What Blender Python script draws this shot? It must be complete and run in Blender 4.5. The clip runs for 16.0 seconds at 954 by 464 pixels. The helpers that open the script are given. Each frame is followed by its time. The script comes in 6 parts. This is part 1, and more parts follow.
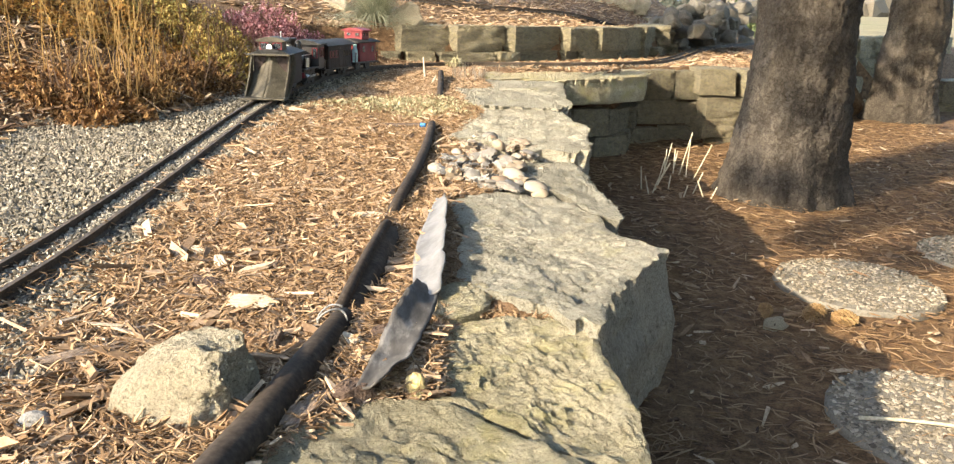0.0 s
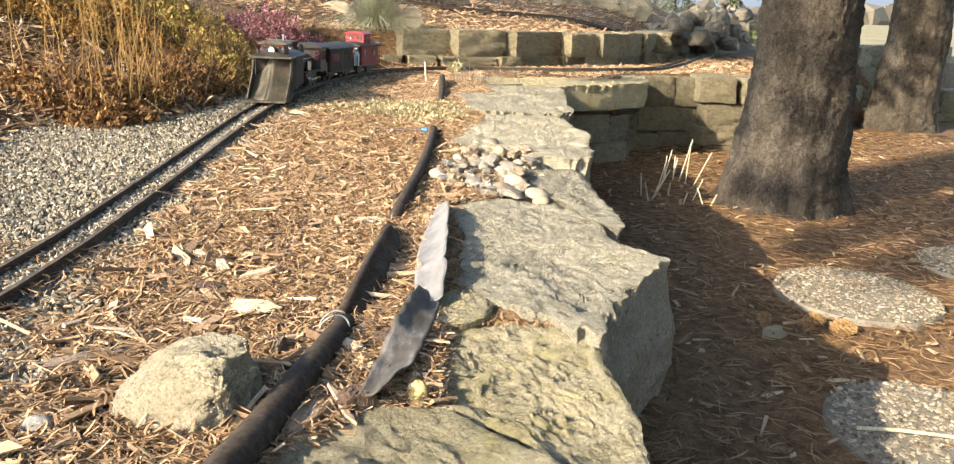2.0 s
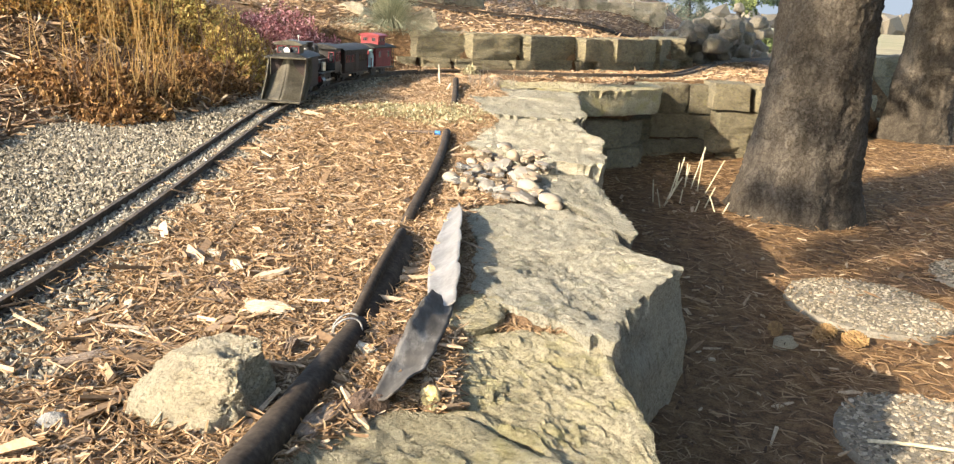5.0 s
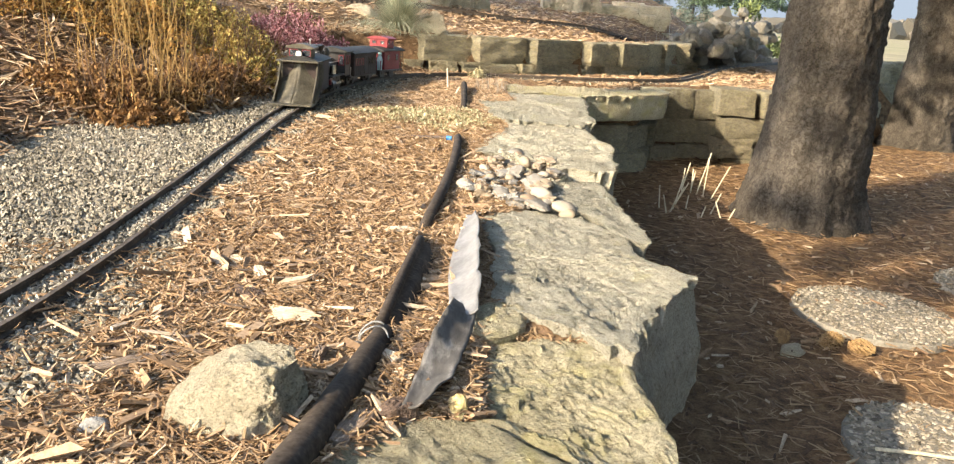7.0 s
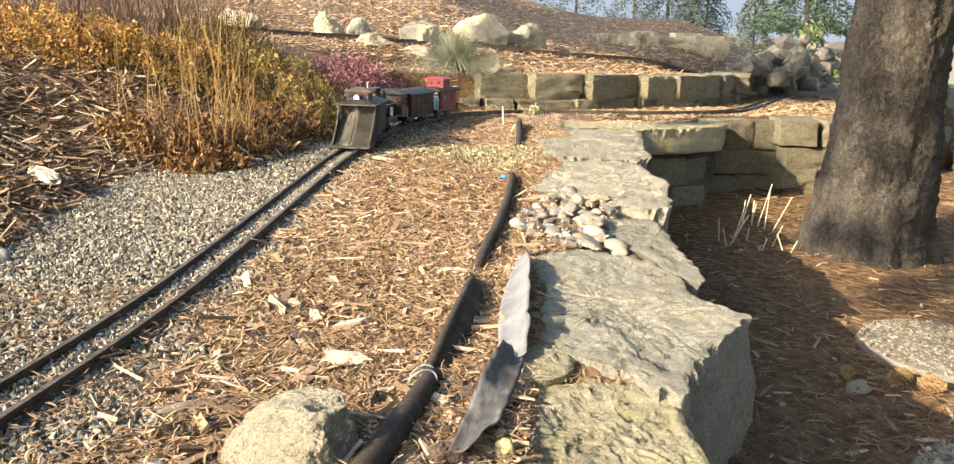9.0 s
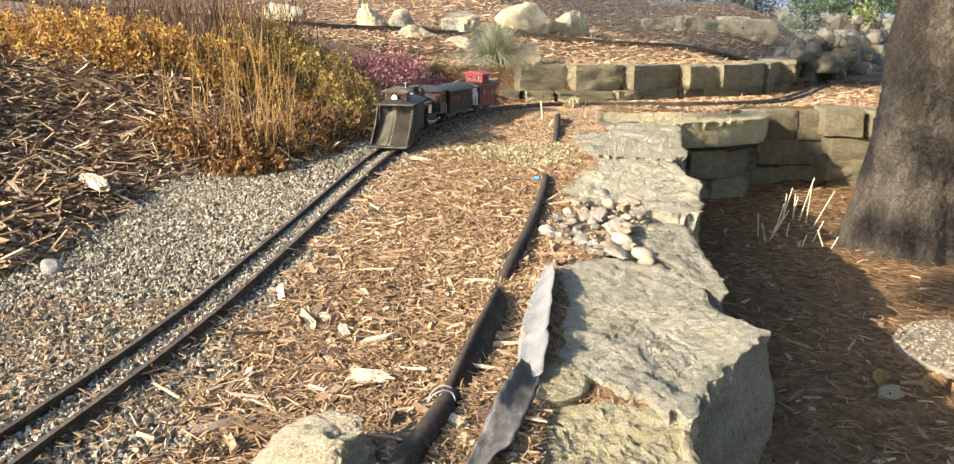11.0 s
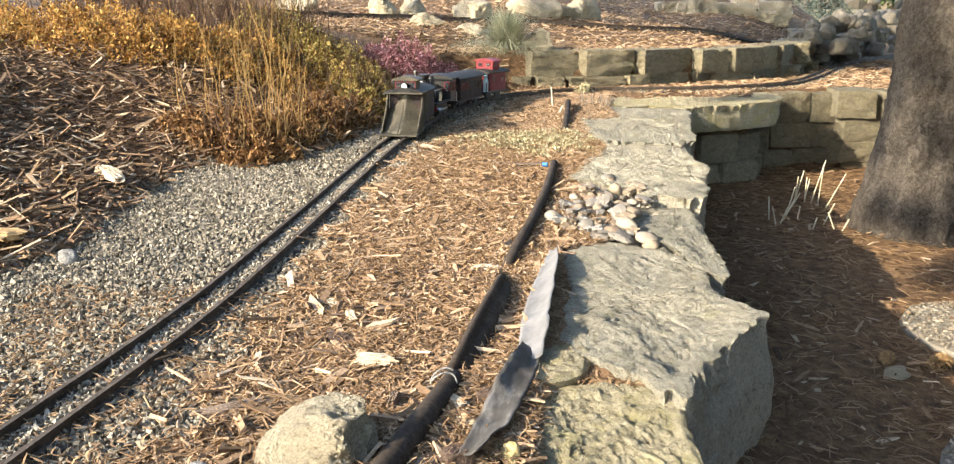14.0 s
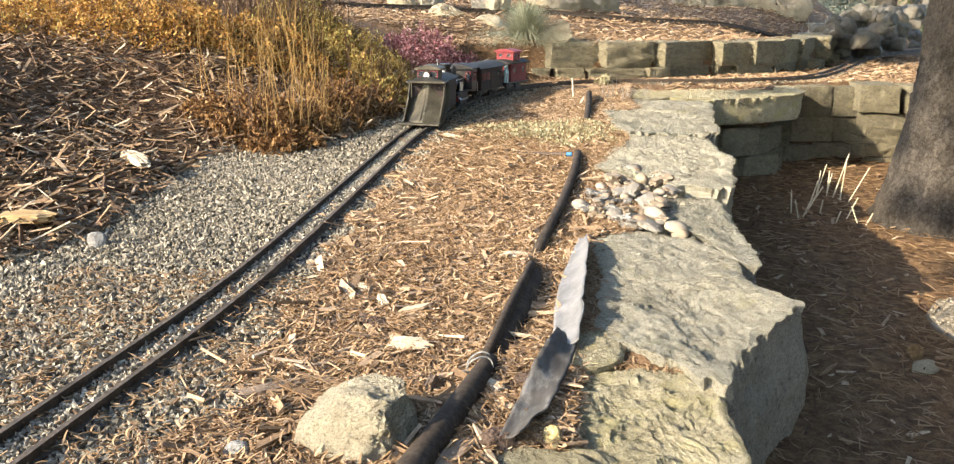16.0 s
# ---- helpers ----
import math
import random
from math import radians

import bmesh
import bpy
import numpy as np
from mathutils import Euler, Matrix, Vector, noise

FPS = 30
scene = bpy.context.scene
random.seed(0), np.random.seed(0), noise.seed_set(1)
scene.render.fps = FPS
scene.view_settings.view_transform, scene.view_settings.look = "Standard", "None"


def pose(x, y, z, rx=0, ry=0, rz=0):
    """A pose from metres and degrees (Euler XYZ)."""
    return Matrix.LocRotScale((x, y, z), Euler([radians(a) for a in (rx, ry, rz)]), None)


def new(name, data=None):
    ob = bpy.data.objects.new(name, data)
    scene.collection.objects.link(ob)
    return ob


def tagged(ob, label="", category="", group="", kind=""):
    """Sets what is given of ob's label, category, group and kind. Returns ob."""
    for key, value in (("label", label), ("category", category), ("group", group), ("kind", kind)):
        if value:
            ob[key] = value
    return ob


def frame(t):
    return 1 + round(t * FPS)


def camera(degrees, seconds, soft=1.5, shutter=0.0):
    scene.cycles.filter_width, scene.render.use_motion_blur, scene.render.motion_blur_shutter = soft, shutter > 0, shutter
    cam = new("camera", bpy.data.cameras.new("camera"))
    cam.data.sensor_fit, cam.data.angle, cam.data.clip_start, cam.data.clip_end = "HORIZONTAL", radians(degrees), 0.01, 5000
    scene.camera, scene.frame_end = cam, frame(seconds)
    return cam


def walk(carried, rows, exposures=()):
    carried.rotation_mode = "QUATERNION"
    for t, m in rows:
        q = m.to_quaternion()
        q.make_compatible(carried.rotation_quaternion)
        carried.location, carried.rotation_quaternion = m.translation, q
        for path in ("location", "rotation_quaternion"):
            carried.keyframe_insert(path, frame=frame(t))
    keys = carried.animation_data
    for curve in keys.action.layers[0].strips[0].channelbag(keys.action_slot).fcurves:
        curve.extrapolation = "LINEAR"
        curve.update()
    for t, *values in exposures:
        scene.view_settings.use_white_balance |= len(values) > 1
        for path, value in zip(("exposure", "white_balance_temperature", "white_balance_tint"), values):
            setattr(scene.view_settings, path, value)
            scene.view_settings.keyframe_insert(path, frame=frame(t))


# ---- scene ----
cam = camera(58.7, 16.0, 1.25)
METRES, EYE, TILT, LEAN, TURN = 0.24, 0.289, -15.0, -1.5, 0.0
ROWS = [
    (0.0, 0.0, 0.0, 0.0, 0.0, 0.0, -0.0),
    (0.5, -0.0066, -0.0026, 0.0063, 0.01, 0.09, -0.14),
    (1.0, -0.0146, -0.0055, 0.0089, -0.12, 0.16, -0.23),
    (1.5, -0.013, -0.0104, 0.0149, -0.15, 0.19, -0.41),
    (2.0, -0.0183, -0.0121, 0.0185, -0.12, 0.22, -0.64),
    (2.5, -0.0246, -0.007, 0.0259, 0.0, 0.24, -0.76),
    (3.0, -0.0298, -0.0109, 0.0381, 0.26, 0.37, -0.73),
    (3.5, -0.0231, -0.0115, 0.029, 0.39, 0.44, -0.81),
    (4.0, -0.0248, -0.0074, 0.0192, 0.52, 0.4, -1.04),
    (4.5, -0.0259, -0.006, 0.0231, 0.56, 0.38, -1.46),
    (7.0, -0.1385, -0.0871, 0.069, 0.48, 0.39, -2.36),
    (7.5, -0.1274, -0.1041, 0.0807, 1.9, 0.34, -2.23),
    (8.0, -0.0981, -0.1232, 0.0932, 2.83, 0.26, -1.56),
    (8.5, -0.0791, -0.1356, 0.1095, 3.04, 1.47, -1.45),
    (9.0, -0.0734, -0.146, 0.1143, 4.69, 2.5, -1.54),
    (9.5, -0.0625, -0.1434, 0.1634, 4.95, 2.42, -1.83),
    (10.0, -0.0343, -0.1838, 0.2704, 6.2, 2.12, -2.34),
    (12.5, 0.1738, -0.3682, 0.2942, 9.13, 0.09, -0.81),
    (13.0, 0.1665, -0.3648, 0.287, 9.2, 0.47, -0.88),
    (13.5, 0.1632, -0.3594, 0.2868, 9.11, 0.36, -0.98),
    (14.0, 0.1567, -0.3594, 0.3062, 9.06, 0.19, -0.99),
    (14.5, 0.1431, -0.3735, 0.3096, 8.94, 0.15, -1.13),
    (15.0, 0.1203, -0.3654, 0.2881, 9.06, -0.03, -1.11),
    (15.5, 0.0927, -0.348, 0.2568, 9.26, -0.15, -1.32),
    (16.0, 0.0373, -0.3478, 0.2556, 9.81, -0.22, -1.58),
]
walk(cam, [(t, pose(0, 0, EYE, TILT, LEAN, TURN) @ pose(METRES * x, METRES * y, METRES * z, 90 + pitch, roll, yaw)) for t, x, y, z, yaw, pitch, roll in ROWS],
     exposures=[(0.0, 1.82, 6700, 10), (10.0, 1.82, 6700, 10), (12.5, 1.76, 6400, 10), (16.0, 1.76, 6450, 10)])

# ---- light ----
SUN_ELEV = radians(25.0)
SUN_TRAVEL = Vector((0.79, 0.615, 0)).normalized()        # the way the light goes, seen from above
travel = Vector((SUN_TRAVEL.x * math.cos(SUN_ELEV), SUN_TRAVEL.y * math.cos(SUN_ELEV), -math.sin(SUN_ELEV)))
world = bpy.data.worlds.new("sky")
scene.world = world
world.use_nodes = True
wn = world.node_tree.nodes
sky = wn.new("ShaderNodeTexSky")
sky.sky_type = "NISHITA"
sky.sun_disc = False
sky.sun_elevation = SUN_ELEV
sky.sun_rotation = math.atan2(-travel.x, -travel.y)
sky.dust_density = 1.2
world.node_tree.links.new(sky.outputs[0], wn["Background"].inputs[0])
wn["Background"].inputs[1].default_value = 0.23
sun = new("sun", bpy.data.lights.new("sun", "SUN"))
sun.data.energy = 3.75
sun.data.angle = radians(0.55)
sun.data.color = (1.0, 0.87, 0.67)
sun.matrix_world = Matrix.Translation((-4, -3, 5)) @ travel.to_track_quat("-Z", "Y").to_matrix().to_4x4()


# ---- materials ----
def mat_new(name, rough=0.8, metal=0.0, spec=0.3):
    m = bpy.data.materials.new(name)
    m.use_nodes = True
    b = m.node_tree.nodes["Principled BSDF"]
    b.inputs["Roughness"].default_value = rough
    b.inputs["Metallic"].default_value = metal
    b.inputs["Specular IOR Level"].default_value = spec
    return m, m.node_tree.nodes, m.node_tree.links, b


def ramp(nodes, stops):
    r = nodes.new("ShaderNodeValToRGB")
    e = r.color_ramp.elements
    while len(e) < len(stops):
        e.new(0.5)
    for k, (p, c) in zip(e, stops):
        k.position, k.color = p, (*c, 1)
    return r


def noise_tex(nodes, links, scale, detail=5, rough=0.6, coord="Object", stretch=(1, 1, 1), distort=0.0):
    tc, mp, nt = nodes.new("ShaderNodeTexCoord"), nodes.new("ShaderNodeMapping"), nodes.new("ShaderNodeTexNoise")
    mp.inputs["Scale"].default_value = stretch
    nt.inputs["Scale"].default_value, nt.inputs["Detail"].default_value = scale, detail
    nt.inputs["Roughness"].default_value, nt.inputs["Distortion"].default_value = rough, distort
    links.new(tc.outputs[coord], mp.inputs["Vector"])
    links.new(mp.outputs["Vector"], nt.inputs["Vector"])
    return nt


def mix(nodes, links, a, b, fac, mode="MIX"):
    m = nodes.new("ShaderNodeMix")
    m.data_type, m.blend_type = "RGBA", mode
    for sock, v in ((m.inputs["Factor"], fac), (m.inputs["A"], a), (m.inputs["B"], b)):
        if isinstance(v, (int, float)):
            sock.default_value = v
        elif isinstance(v, tuple):
            sock.default_value = (*v, 1)
        else:
            links.new(v, sock)
    return m.outputs["Result"]


def bump(nodes, links, height, b, strength=0.5, dist=0.005):
    n = nodes.new("ShaderNodeBump")
    n.inputs["Strength"].default_value, n.inputs["Distance"].default_value = strength, dist
    links.new(height, n.inputs["Height"])
    links.new(n.outputs["Normal"], b.inputs["Normal"])


def surface(name, stops, scale=12, fine=90, rough=0.85, metal=0.0, spread=0.35, relief=0.5, depth=0.004, stretch=(1, 1, 1), spec=0.25):
    """A stop colour ramp over coarse noise, darkened and lightened by fine noise, with relief."""
    m, n, l, b = mat_new(name, rough, metal, spec)
    big, small = noise_tex(n, l, scale, 6, 0.65, stretch=stretch), noise_tex(n, l, fine, 4, 0.6, stretch=stretch)
    r = ramp(n, stops)
    l.new(big.outputs["Fac"], r.inputs["Fac"])
    g = ramp(n, [(0.25, (1 - spread,) * 3), (0.75, (1 + spread,) * 3)])
    l.new(small.outputs["Fac"], g.inputs["Fac"])
    l.new(mix(n, l, r.outputs["Color"], g.outputs["Color"], 1.0, "MULTIPLY"), b.inputs["Base Color"])
    add = n.new("ShaderNodeMath")
    add.operation = "ADD"
    l.new(big.outputs["Fac"], add.inputs[0])
    l.new(small.outputs["Fac"], add.inputs[1])
    bump(n, l, add.outputs[0], b, relief, depth)
    return m


def pieces(name, stops, rough=0.85, fine=160, spread=0.3, stretch=(1, 1, 1), translucent=0.0, spec=0.25, relief=0.4):
    """Each loose piece takes its own colour from the ramp."""
    m, n, l, b = mat_new(name, rough, 0.0, spec)
    geo = n.new("ShaderNodeNewGeometry")
    r = ramp(n, stops)
    l.new(geo.outputs["Random Per Island"], r.inputs["Fac"])
    small = noise_tex(n, l, fine, 3, 0.6, stretch=stretch)
    g = ramp(n, [(0.25, (1 - spread,) * 3), (0.75, (1 + spread,) * 3)])
    l.new(small.outputs["Fac"], g.inputs["Fac"])
    col = mix(n, l, r.outputs["Color"], g.outputs["Color"], 1.0, "MULTIPLY")
    l.new(col, b.inputs["Base Color"])
    bump(n, l, small.outputs["Fac"], b, relief, 0.001)
    if translucent:
        t, mx = n.new("ShaderNodeBsdfTranslucent"), n.new("ShaderNodeMixShader")
        l.new(col, t.inputs["Color"])
        mx.inputs[0].default_value = translucent
        l.new(b.outputs[0], mx.inputs[1])
        l.new(t.outputs[0], mx.inputs[2])
        l.new(mx.outputs[0], n["Material Output"].inputs["Surface"])
    return m


def stone_mat(name, light, dark, moss, moss_cut=0.56, bands=1.0):
    """Weathered layered stone: pale crust, grey veins along the bedding, green-yellow lichen in patches, pitted relief."""
    m, n, l, b = mat_new(name, 0.9, 0.0, 0.2)
    oi = n.new("ShaderNodeObjectInfo")
    big = noise_tex(n, l, 9, 8, 0.68, distort=0.6)
    vein = noise_tex(n, l, 34, 10, 0.78, stretch=(1, 1.7, 2.5), distort=0.7)
    fine = noise_tex(n, l, 380, 6, 0.8)
    lich = noise_tex(n, l, 14, 7, 0.7, distort=0.4)
    # cleavage: short gashes along one direction
    gash = noise_tex(n, l, 105, 7, 0.72, distort=0.9)
    turn = gash.inputs["Vector"].links[0].from_node
    turn.vector_type = "TEXTURE"
    turn.inputs["Rotation"].default_value = (0, 0, radians(-58))
    turn.inputs["Scale"].default_value = (3.6, 1, 1.3)
    rg = ramp(n, [(0.33, (0.30, 0.28, 0.23)), (0.405, (0.86, 0.85, 0.82)), (0.5, (1, 1, 1)), (0.66, (1.10, 1.10, 1.08))])
    l.new(gash.outputs["Fac"], rg.inputs["Fac"])
    r1 = ramp(n, [(0.32, dark), (0.5, tuple((a + c) / 2 for a, c in zip(light, dark))), (0.66, light)])
    l.new(big.outputs["Fac"], r1.inputs["Fac"])
    r2 = ramp(n, [(0.33, (0.42, 0.40, 0.35)), (0.43, (0.92, 0.92, 0.92)), (0.7, (1.12, 1.10, 1.05))])
    l.new(vein.outputs["Fac"], r2.inputs["Fac"])
    c = mix(n, l, r1.outputs["Color"], r2.outputs["Color"], 0.85 * bands, "MULTIPLY")
    r3 = ramp(n, [(0.36, (0.36, 0.35, 0.31)), (0.47, (0.98, 0.98, 0.97)), (0.62, (1.3, 1.3, 1.26))])
    l.new(fine.outputs["Fac"], r3.inputs["Fac"])
    c = mix(n, l, c, r3.outputs["Color"], 0.9, "MULTIPLY")
    c = mix(n, l, c, rg.outputs["Color"], 0.85 * min(1.0, bands + 0.15), "MULTIPLY")
    r4 = ramp(n, [(moss_cut - 0.06, (0, 0, 0)), (moss_cut + 0.1, (0.8, 0.8, 0.8))])
    l.new(lich.outputs["Fac"], r4.inputs["Fac"])
    c = mix(n, l, c, moss, r4.outputs["Color"])
    tone = ramp(n, [(0, (0.78, 0.78, 0.77)), (1, (1.14, 1.11, 1.05))])
    l.new(oi.outputs["Random"], tone.inputs["Fac"])
    c = mix(n, l, c, tone.outputs["Color"], 1.0, "MULTIPLY")
    l.new(c, b.inputs["Base Color"])
    a1, a2 = n.new("ShaderNodeMath"), n.new("ShaderNodeMath")
    a1.operation = a2.operation = "ADD"
    l.new(vein.outputs["Fac"], a1.inputs[0])
    l.new(big.outputs["Fac"], a1.inputs[1])
    half = n.new("ShaderNodeMath")
    half.operation = "MULTIPLY"
    half.inputs[1].default_value = 0.6
    l.new(fine.outputs["Fac"], half.inputs[0])
    l.new(a1.outputs[0], a2.inputs[0])
    l.new(half.outputs[0], a2.inputs[1])
    a3 = n.new("ShaderNodeMath")
    a3.operation = "MULTIPLY_ADD"
    a3.inputs[1].default_value = 0.9 * min(1.0, bands + 0.15)
    l.new(gash.outputs["Fac"], a3.inputs[0])
    l.new(a2.outputs[0], a3.inputs[2])
    bump(n, l, a3.outputs[0], b, 1.0, 0.010)
    return m


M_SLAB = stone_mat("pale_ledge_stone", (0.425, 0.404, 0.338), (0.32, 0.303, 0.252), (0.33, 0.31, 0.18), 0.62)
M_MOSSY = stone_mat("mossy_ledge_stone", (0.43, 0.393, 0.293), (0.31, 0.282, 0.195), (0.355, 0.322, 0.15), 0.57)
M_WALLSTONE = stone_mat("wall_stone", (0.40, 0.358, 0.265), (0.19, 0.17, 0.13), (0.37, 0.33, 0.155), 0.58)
M_BOULDER = stone_mat("cream_field_stone", (0.53, 0.475, 0.365), (0.43, 0.378, 0.28), (0.45, 0.398, 0.28), 0.64, 0.30)
M_SOIL = surface("mulch_bed", [(0.3, (0.075, 0.044, 0.024)), (0.5, (0.16, 0.097, 0.052)), (0.72, (0.25, 0.16, 0.085))], 60, 260, 0.95, spread=0.5, relief=0.9, depth=0.006)
M_FINES = surface("gravel_bed", [(0.35, (0.09, 0.08, 0.062)), (0.55, (0.17, 0.15, 0.115)), (0.7, (0.25, 0.22, 0.17))], 120, 420, 0.95, spread=0.5, relief=1.0, depth=0.004)
M_FIELD = surface("dry_field", [(0.35, (0.13, 0.105, 0.05)), (0.5, (0.21, 0.165, 0.08)), (0.65, (0.14, 0.13, 0.05))], 0.06, 2.0, 0.95, spread=0.25, relief=0.2)
M_NEEDLE_FLOOR = surface("needle_litter", [(0.3, (0.06, 0.036, 0.02)), (0.5, (0.17, 0.10, 0.05)), (0.7, (0.27, 0.17, 0.085))], 40, 300, 0.95, spread=0.5, relief=0.8, depth=0.006)
CHIP = [(0.0, (0.155, 0.097, 0.055)), (0.22, (0.225, 0.144, 0.08)), (0.55, (0.315, 0.21, 0.124)), (0.88, (0.385, 0.276, 0.177)), (1.0, (0.47, 0.365, 0.255))]
M_CHIP = pieces("wood_chips", CHIP, 0.8, 260, 0.35, (1, 1, 1))
M_BARK_CHIP = pieces("bark_chips", [(0.0, (0.075, 0.045, 0.028)), (0.4, (0.175, 0.108, 0.060)), (0.8, (0.30, 0.20, 0.115)), (1.0, (0.50, 0.40, 0.28))], 0.85, 200, 0.4)
M_NEEDLES = pieces("dry_needles", [(0.0, (0.15, 0.09, 0.045)), (0.5, (0.275, 0.172, 0.09)), (1.0, (0.40, 0.275, 0.155))], 0.7, 300, 0.2)
M_GRAVEL = pieces("crushed_gravel", [(0.0, (0.085, 0.073, 0.054)), (0.3, (0.155, 0.135, 0.10)), (0.6, (0.232, 0.20, 0.148)), (0.85, (0.30, 0.262, 0.197)), (1.0, (0.40, 0.355, 0.272))], 0.85, 420, 0.3)
M_BALLAST = pieces("pale_ballast", [(0.0, (0.13, 0.113, 0.087)), (0.5, (0.24, 0.212, 0.165)), (1.0, (0.38, 0.345, 0.275))], 0.85, 420, 0.3)
M_PEBBLE = pieces("river_pebbles", [(0.0, (0.20, 0.185, 0.16)), (0.35, (0.29, 0.25, 0.195)), (0.75, (0.38, 0.315, 0.235)), (1.0, (0.44, 0.385, 0.295))], 0.6, 200, 0.2)
M_SLATE = surface("slate_chip", [(0.3, (0.14, 0.133, 0.12)), (0.7, (0.26, 0.25, 0.23))], 60, 300, 0.8)
M_RUBBER = surface("black_plastic", [(0.3, (0.030, 0.024, 0.019)), (0.6, (0.058, 0.046, 0.036)), (0.75, (0.12, 0.095, 0.07))], 25, 200, 0.85, spread=0.4, relief=0.25, depth=0.001, spec=0.1)
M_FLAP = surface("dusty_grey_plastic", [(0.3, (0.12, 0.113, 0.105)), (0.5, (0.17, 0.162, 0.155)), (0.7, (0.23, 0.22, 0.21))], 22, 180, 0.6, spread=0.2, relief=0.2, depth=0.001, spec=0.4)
# side turned from the sun: shade painted in as darker plastic, dust on top
M_FLAP_SHADED = surface("dusty_shaded_plastic", [(0.35, (0.055, 0.05, 0.045)), (0.55, (0.10, 0.092, 0.083)), (0.66, (0.24, 0.225, 0.205))], 30, 160, 0.85, spread=0.3, relief=0.25, depth=0.001, spec=0.1, stretch=(1, 0.3, 1))
M_RAIL = surface("weathered_rail", [(0.3, (0.042, 0.032, 0.024)), (0.7, (0.11, 0.085, 0.064))], 40, 260, 0.75, 0.0, spread=0.4, relief=0.3, depth=0.0008)
M_TIE = surface("dark_tie", [(0.3, (0.025, 0.02, 0.018)), (0.7, (0.08, 0.068, 0.058))], 60, 300, 0.8, relief=0.5, depth=0.001)
def bark_mat(name, stops):
    """Scaly bark: flat plates parted by fine dark cracks."""
    m, n, l, b = mat_new(name, 0.95, 0.0, 0.15)
    big, fine = noise_tex(n, l, 14, 6, 0.65, stretch=(1, 1, 0.6)), noise_tex(n, l, 150, 5, 0.7)
    r = ramp(n, stops)
    l.new(big.outputs["Fac"], r.inputs["Fac"])
    co = n.new("ShaderNodeTexCoord")
    mp = n.new("ShaderNodeMapping")
    mp.inputs["Scale"].default_value = (1, 1, 0.55)
    l.new(co.outputs["Object"], mp.inputs["Vector"])
    warp = noise_tex(n, l, 30, 4, 0.6)
    wm = n.new("ShaderNodeVectorMath")
    wm.operation = "MULTIPLY_ADD"
    wm.inputs[1].default_value = (0.07, 0.07, 0.07)
    l.new(warp.outputs["Color"], wm.inputs[0])
    l.new(mp.outputs["Vector"], wm.inputs[2])
    vo = n.new("ShaderNodeTexVoronoi")
    vo.feature = "DISTANCE_TO_EDGE"
    vo.inputs["Scale"].default_value = 52
    l.new(wm.outputs["Vector"], vo.inputs["Vector"])
    crack = ramp(n, [(0.0, (0.60, 0.57, 0.54)), (0.10, (0.97, 0.97, 0.97)), (0.3, (1.05, 1.05, 1.05))])
    l.new(vo.outputs["Distance"], crack.inputs["Fac"])
    g = ramp(n, [(0.25, (0.62, 0.62, 0.62)), (0.75, (1.35, 1.33, 1.3))])
    l.new(fine.outputs["Fac"], g.inputs["Fac"])
    c = mix(n, l, r.outputs["Color"], g.outputs["Color"], 1.0, "MULTIPLY")
    l.new(mix(n, l, c, crack.outputs["Color"], 1.0, "MULTIPLY"), b.inputs["Base Color"])
    a1, a2 = n.new("ShaderNodeMath"), n.new("ShaderNodeMath")
    a1.operation, a2.operation = "MULTIPLY_ADD", "ADD"
    l.new(crack.outputs["Color"], a1.inputs[0])
    a1.inputs[1].default_value = 0.6
    l.new(fine.outputs["Fac"], a1.inputs[2])
    l.new(a1.outputs[0], a2.inputs[0])
    l.new(big.outputs["Fac"], a2.inputs[1])
    bump(n, l, a2.outputs[0], b, 0.9, 0.008)
    return m


M_BARK = bark_mat("spruce_bark", [(0.3, (0.050, 0.043, 0.035)), (0.5, (0.080, 0.069, 0.057)), (0.7, (0.120, 0.105, 0.087))])


# ---- mesh helpers ----
rs = np.random.RandomState(7)


def mesh_of(name, v, f, material, smooth=False, loops=None):
    """A mesh from an array of vertices and one of equal-sized faces."""
    v, f = np.asarray(v, np.float32), np.asarray(f, np.int32)
    me = bpy.data.meshes.new(name)
    me.vertices.add(len(v))
    me.vertices.foreach_set("co", v.ravel())
    k = f.shape[1]
    me.loops.add(f.size)
    me.loops.foreach_set("vertex_index", f.ravel())
    me.polygons.add(len(f))
    me.polygons.foreach_set("loop_start", np.arange(0, f.size, k, dtype=np.int32))
    me.polygons.foreach_set("loop_total", np.full(len(f), k, np.int32))
    me.polygons.foreach_set("use_smooth", np.full(len(f), smooth))
    me.update(calc_edges=True)
    me.validate()
    for mt in material if isinstance(material, list) else [material]:
        me.materials.append(mt)
    return me


def part(name, bm, material, parent, label=""):
    """Links a bmesh as one mesh object under a thing or a part."""
    me = bpy.data.meshes.new(name)
    bm.to_mesh(me)
    bm.free()
    me.materials.append(material)
    ob = new(name, me)
    ob.parent = parent
    return tagged(ob, label) if label else ob


def part_mesh(name, me, parent, label=""):
    ob = new(name, me)
    ob.parent = parent
    return tagged(ob, label) if label else ob


def empty(name, m, label, category, group="", kind=""):
    ob = new(name)
    ob.matrix_world = m
    ob.empty_display_size = 0.02
    return tagged(ob, label, category, group, kind)


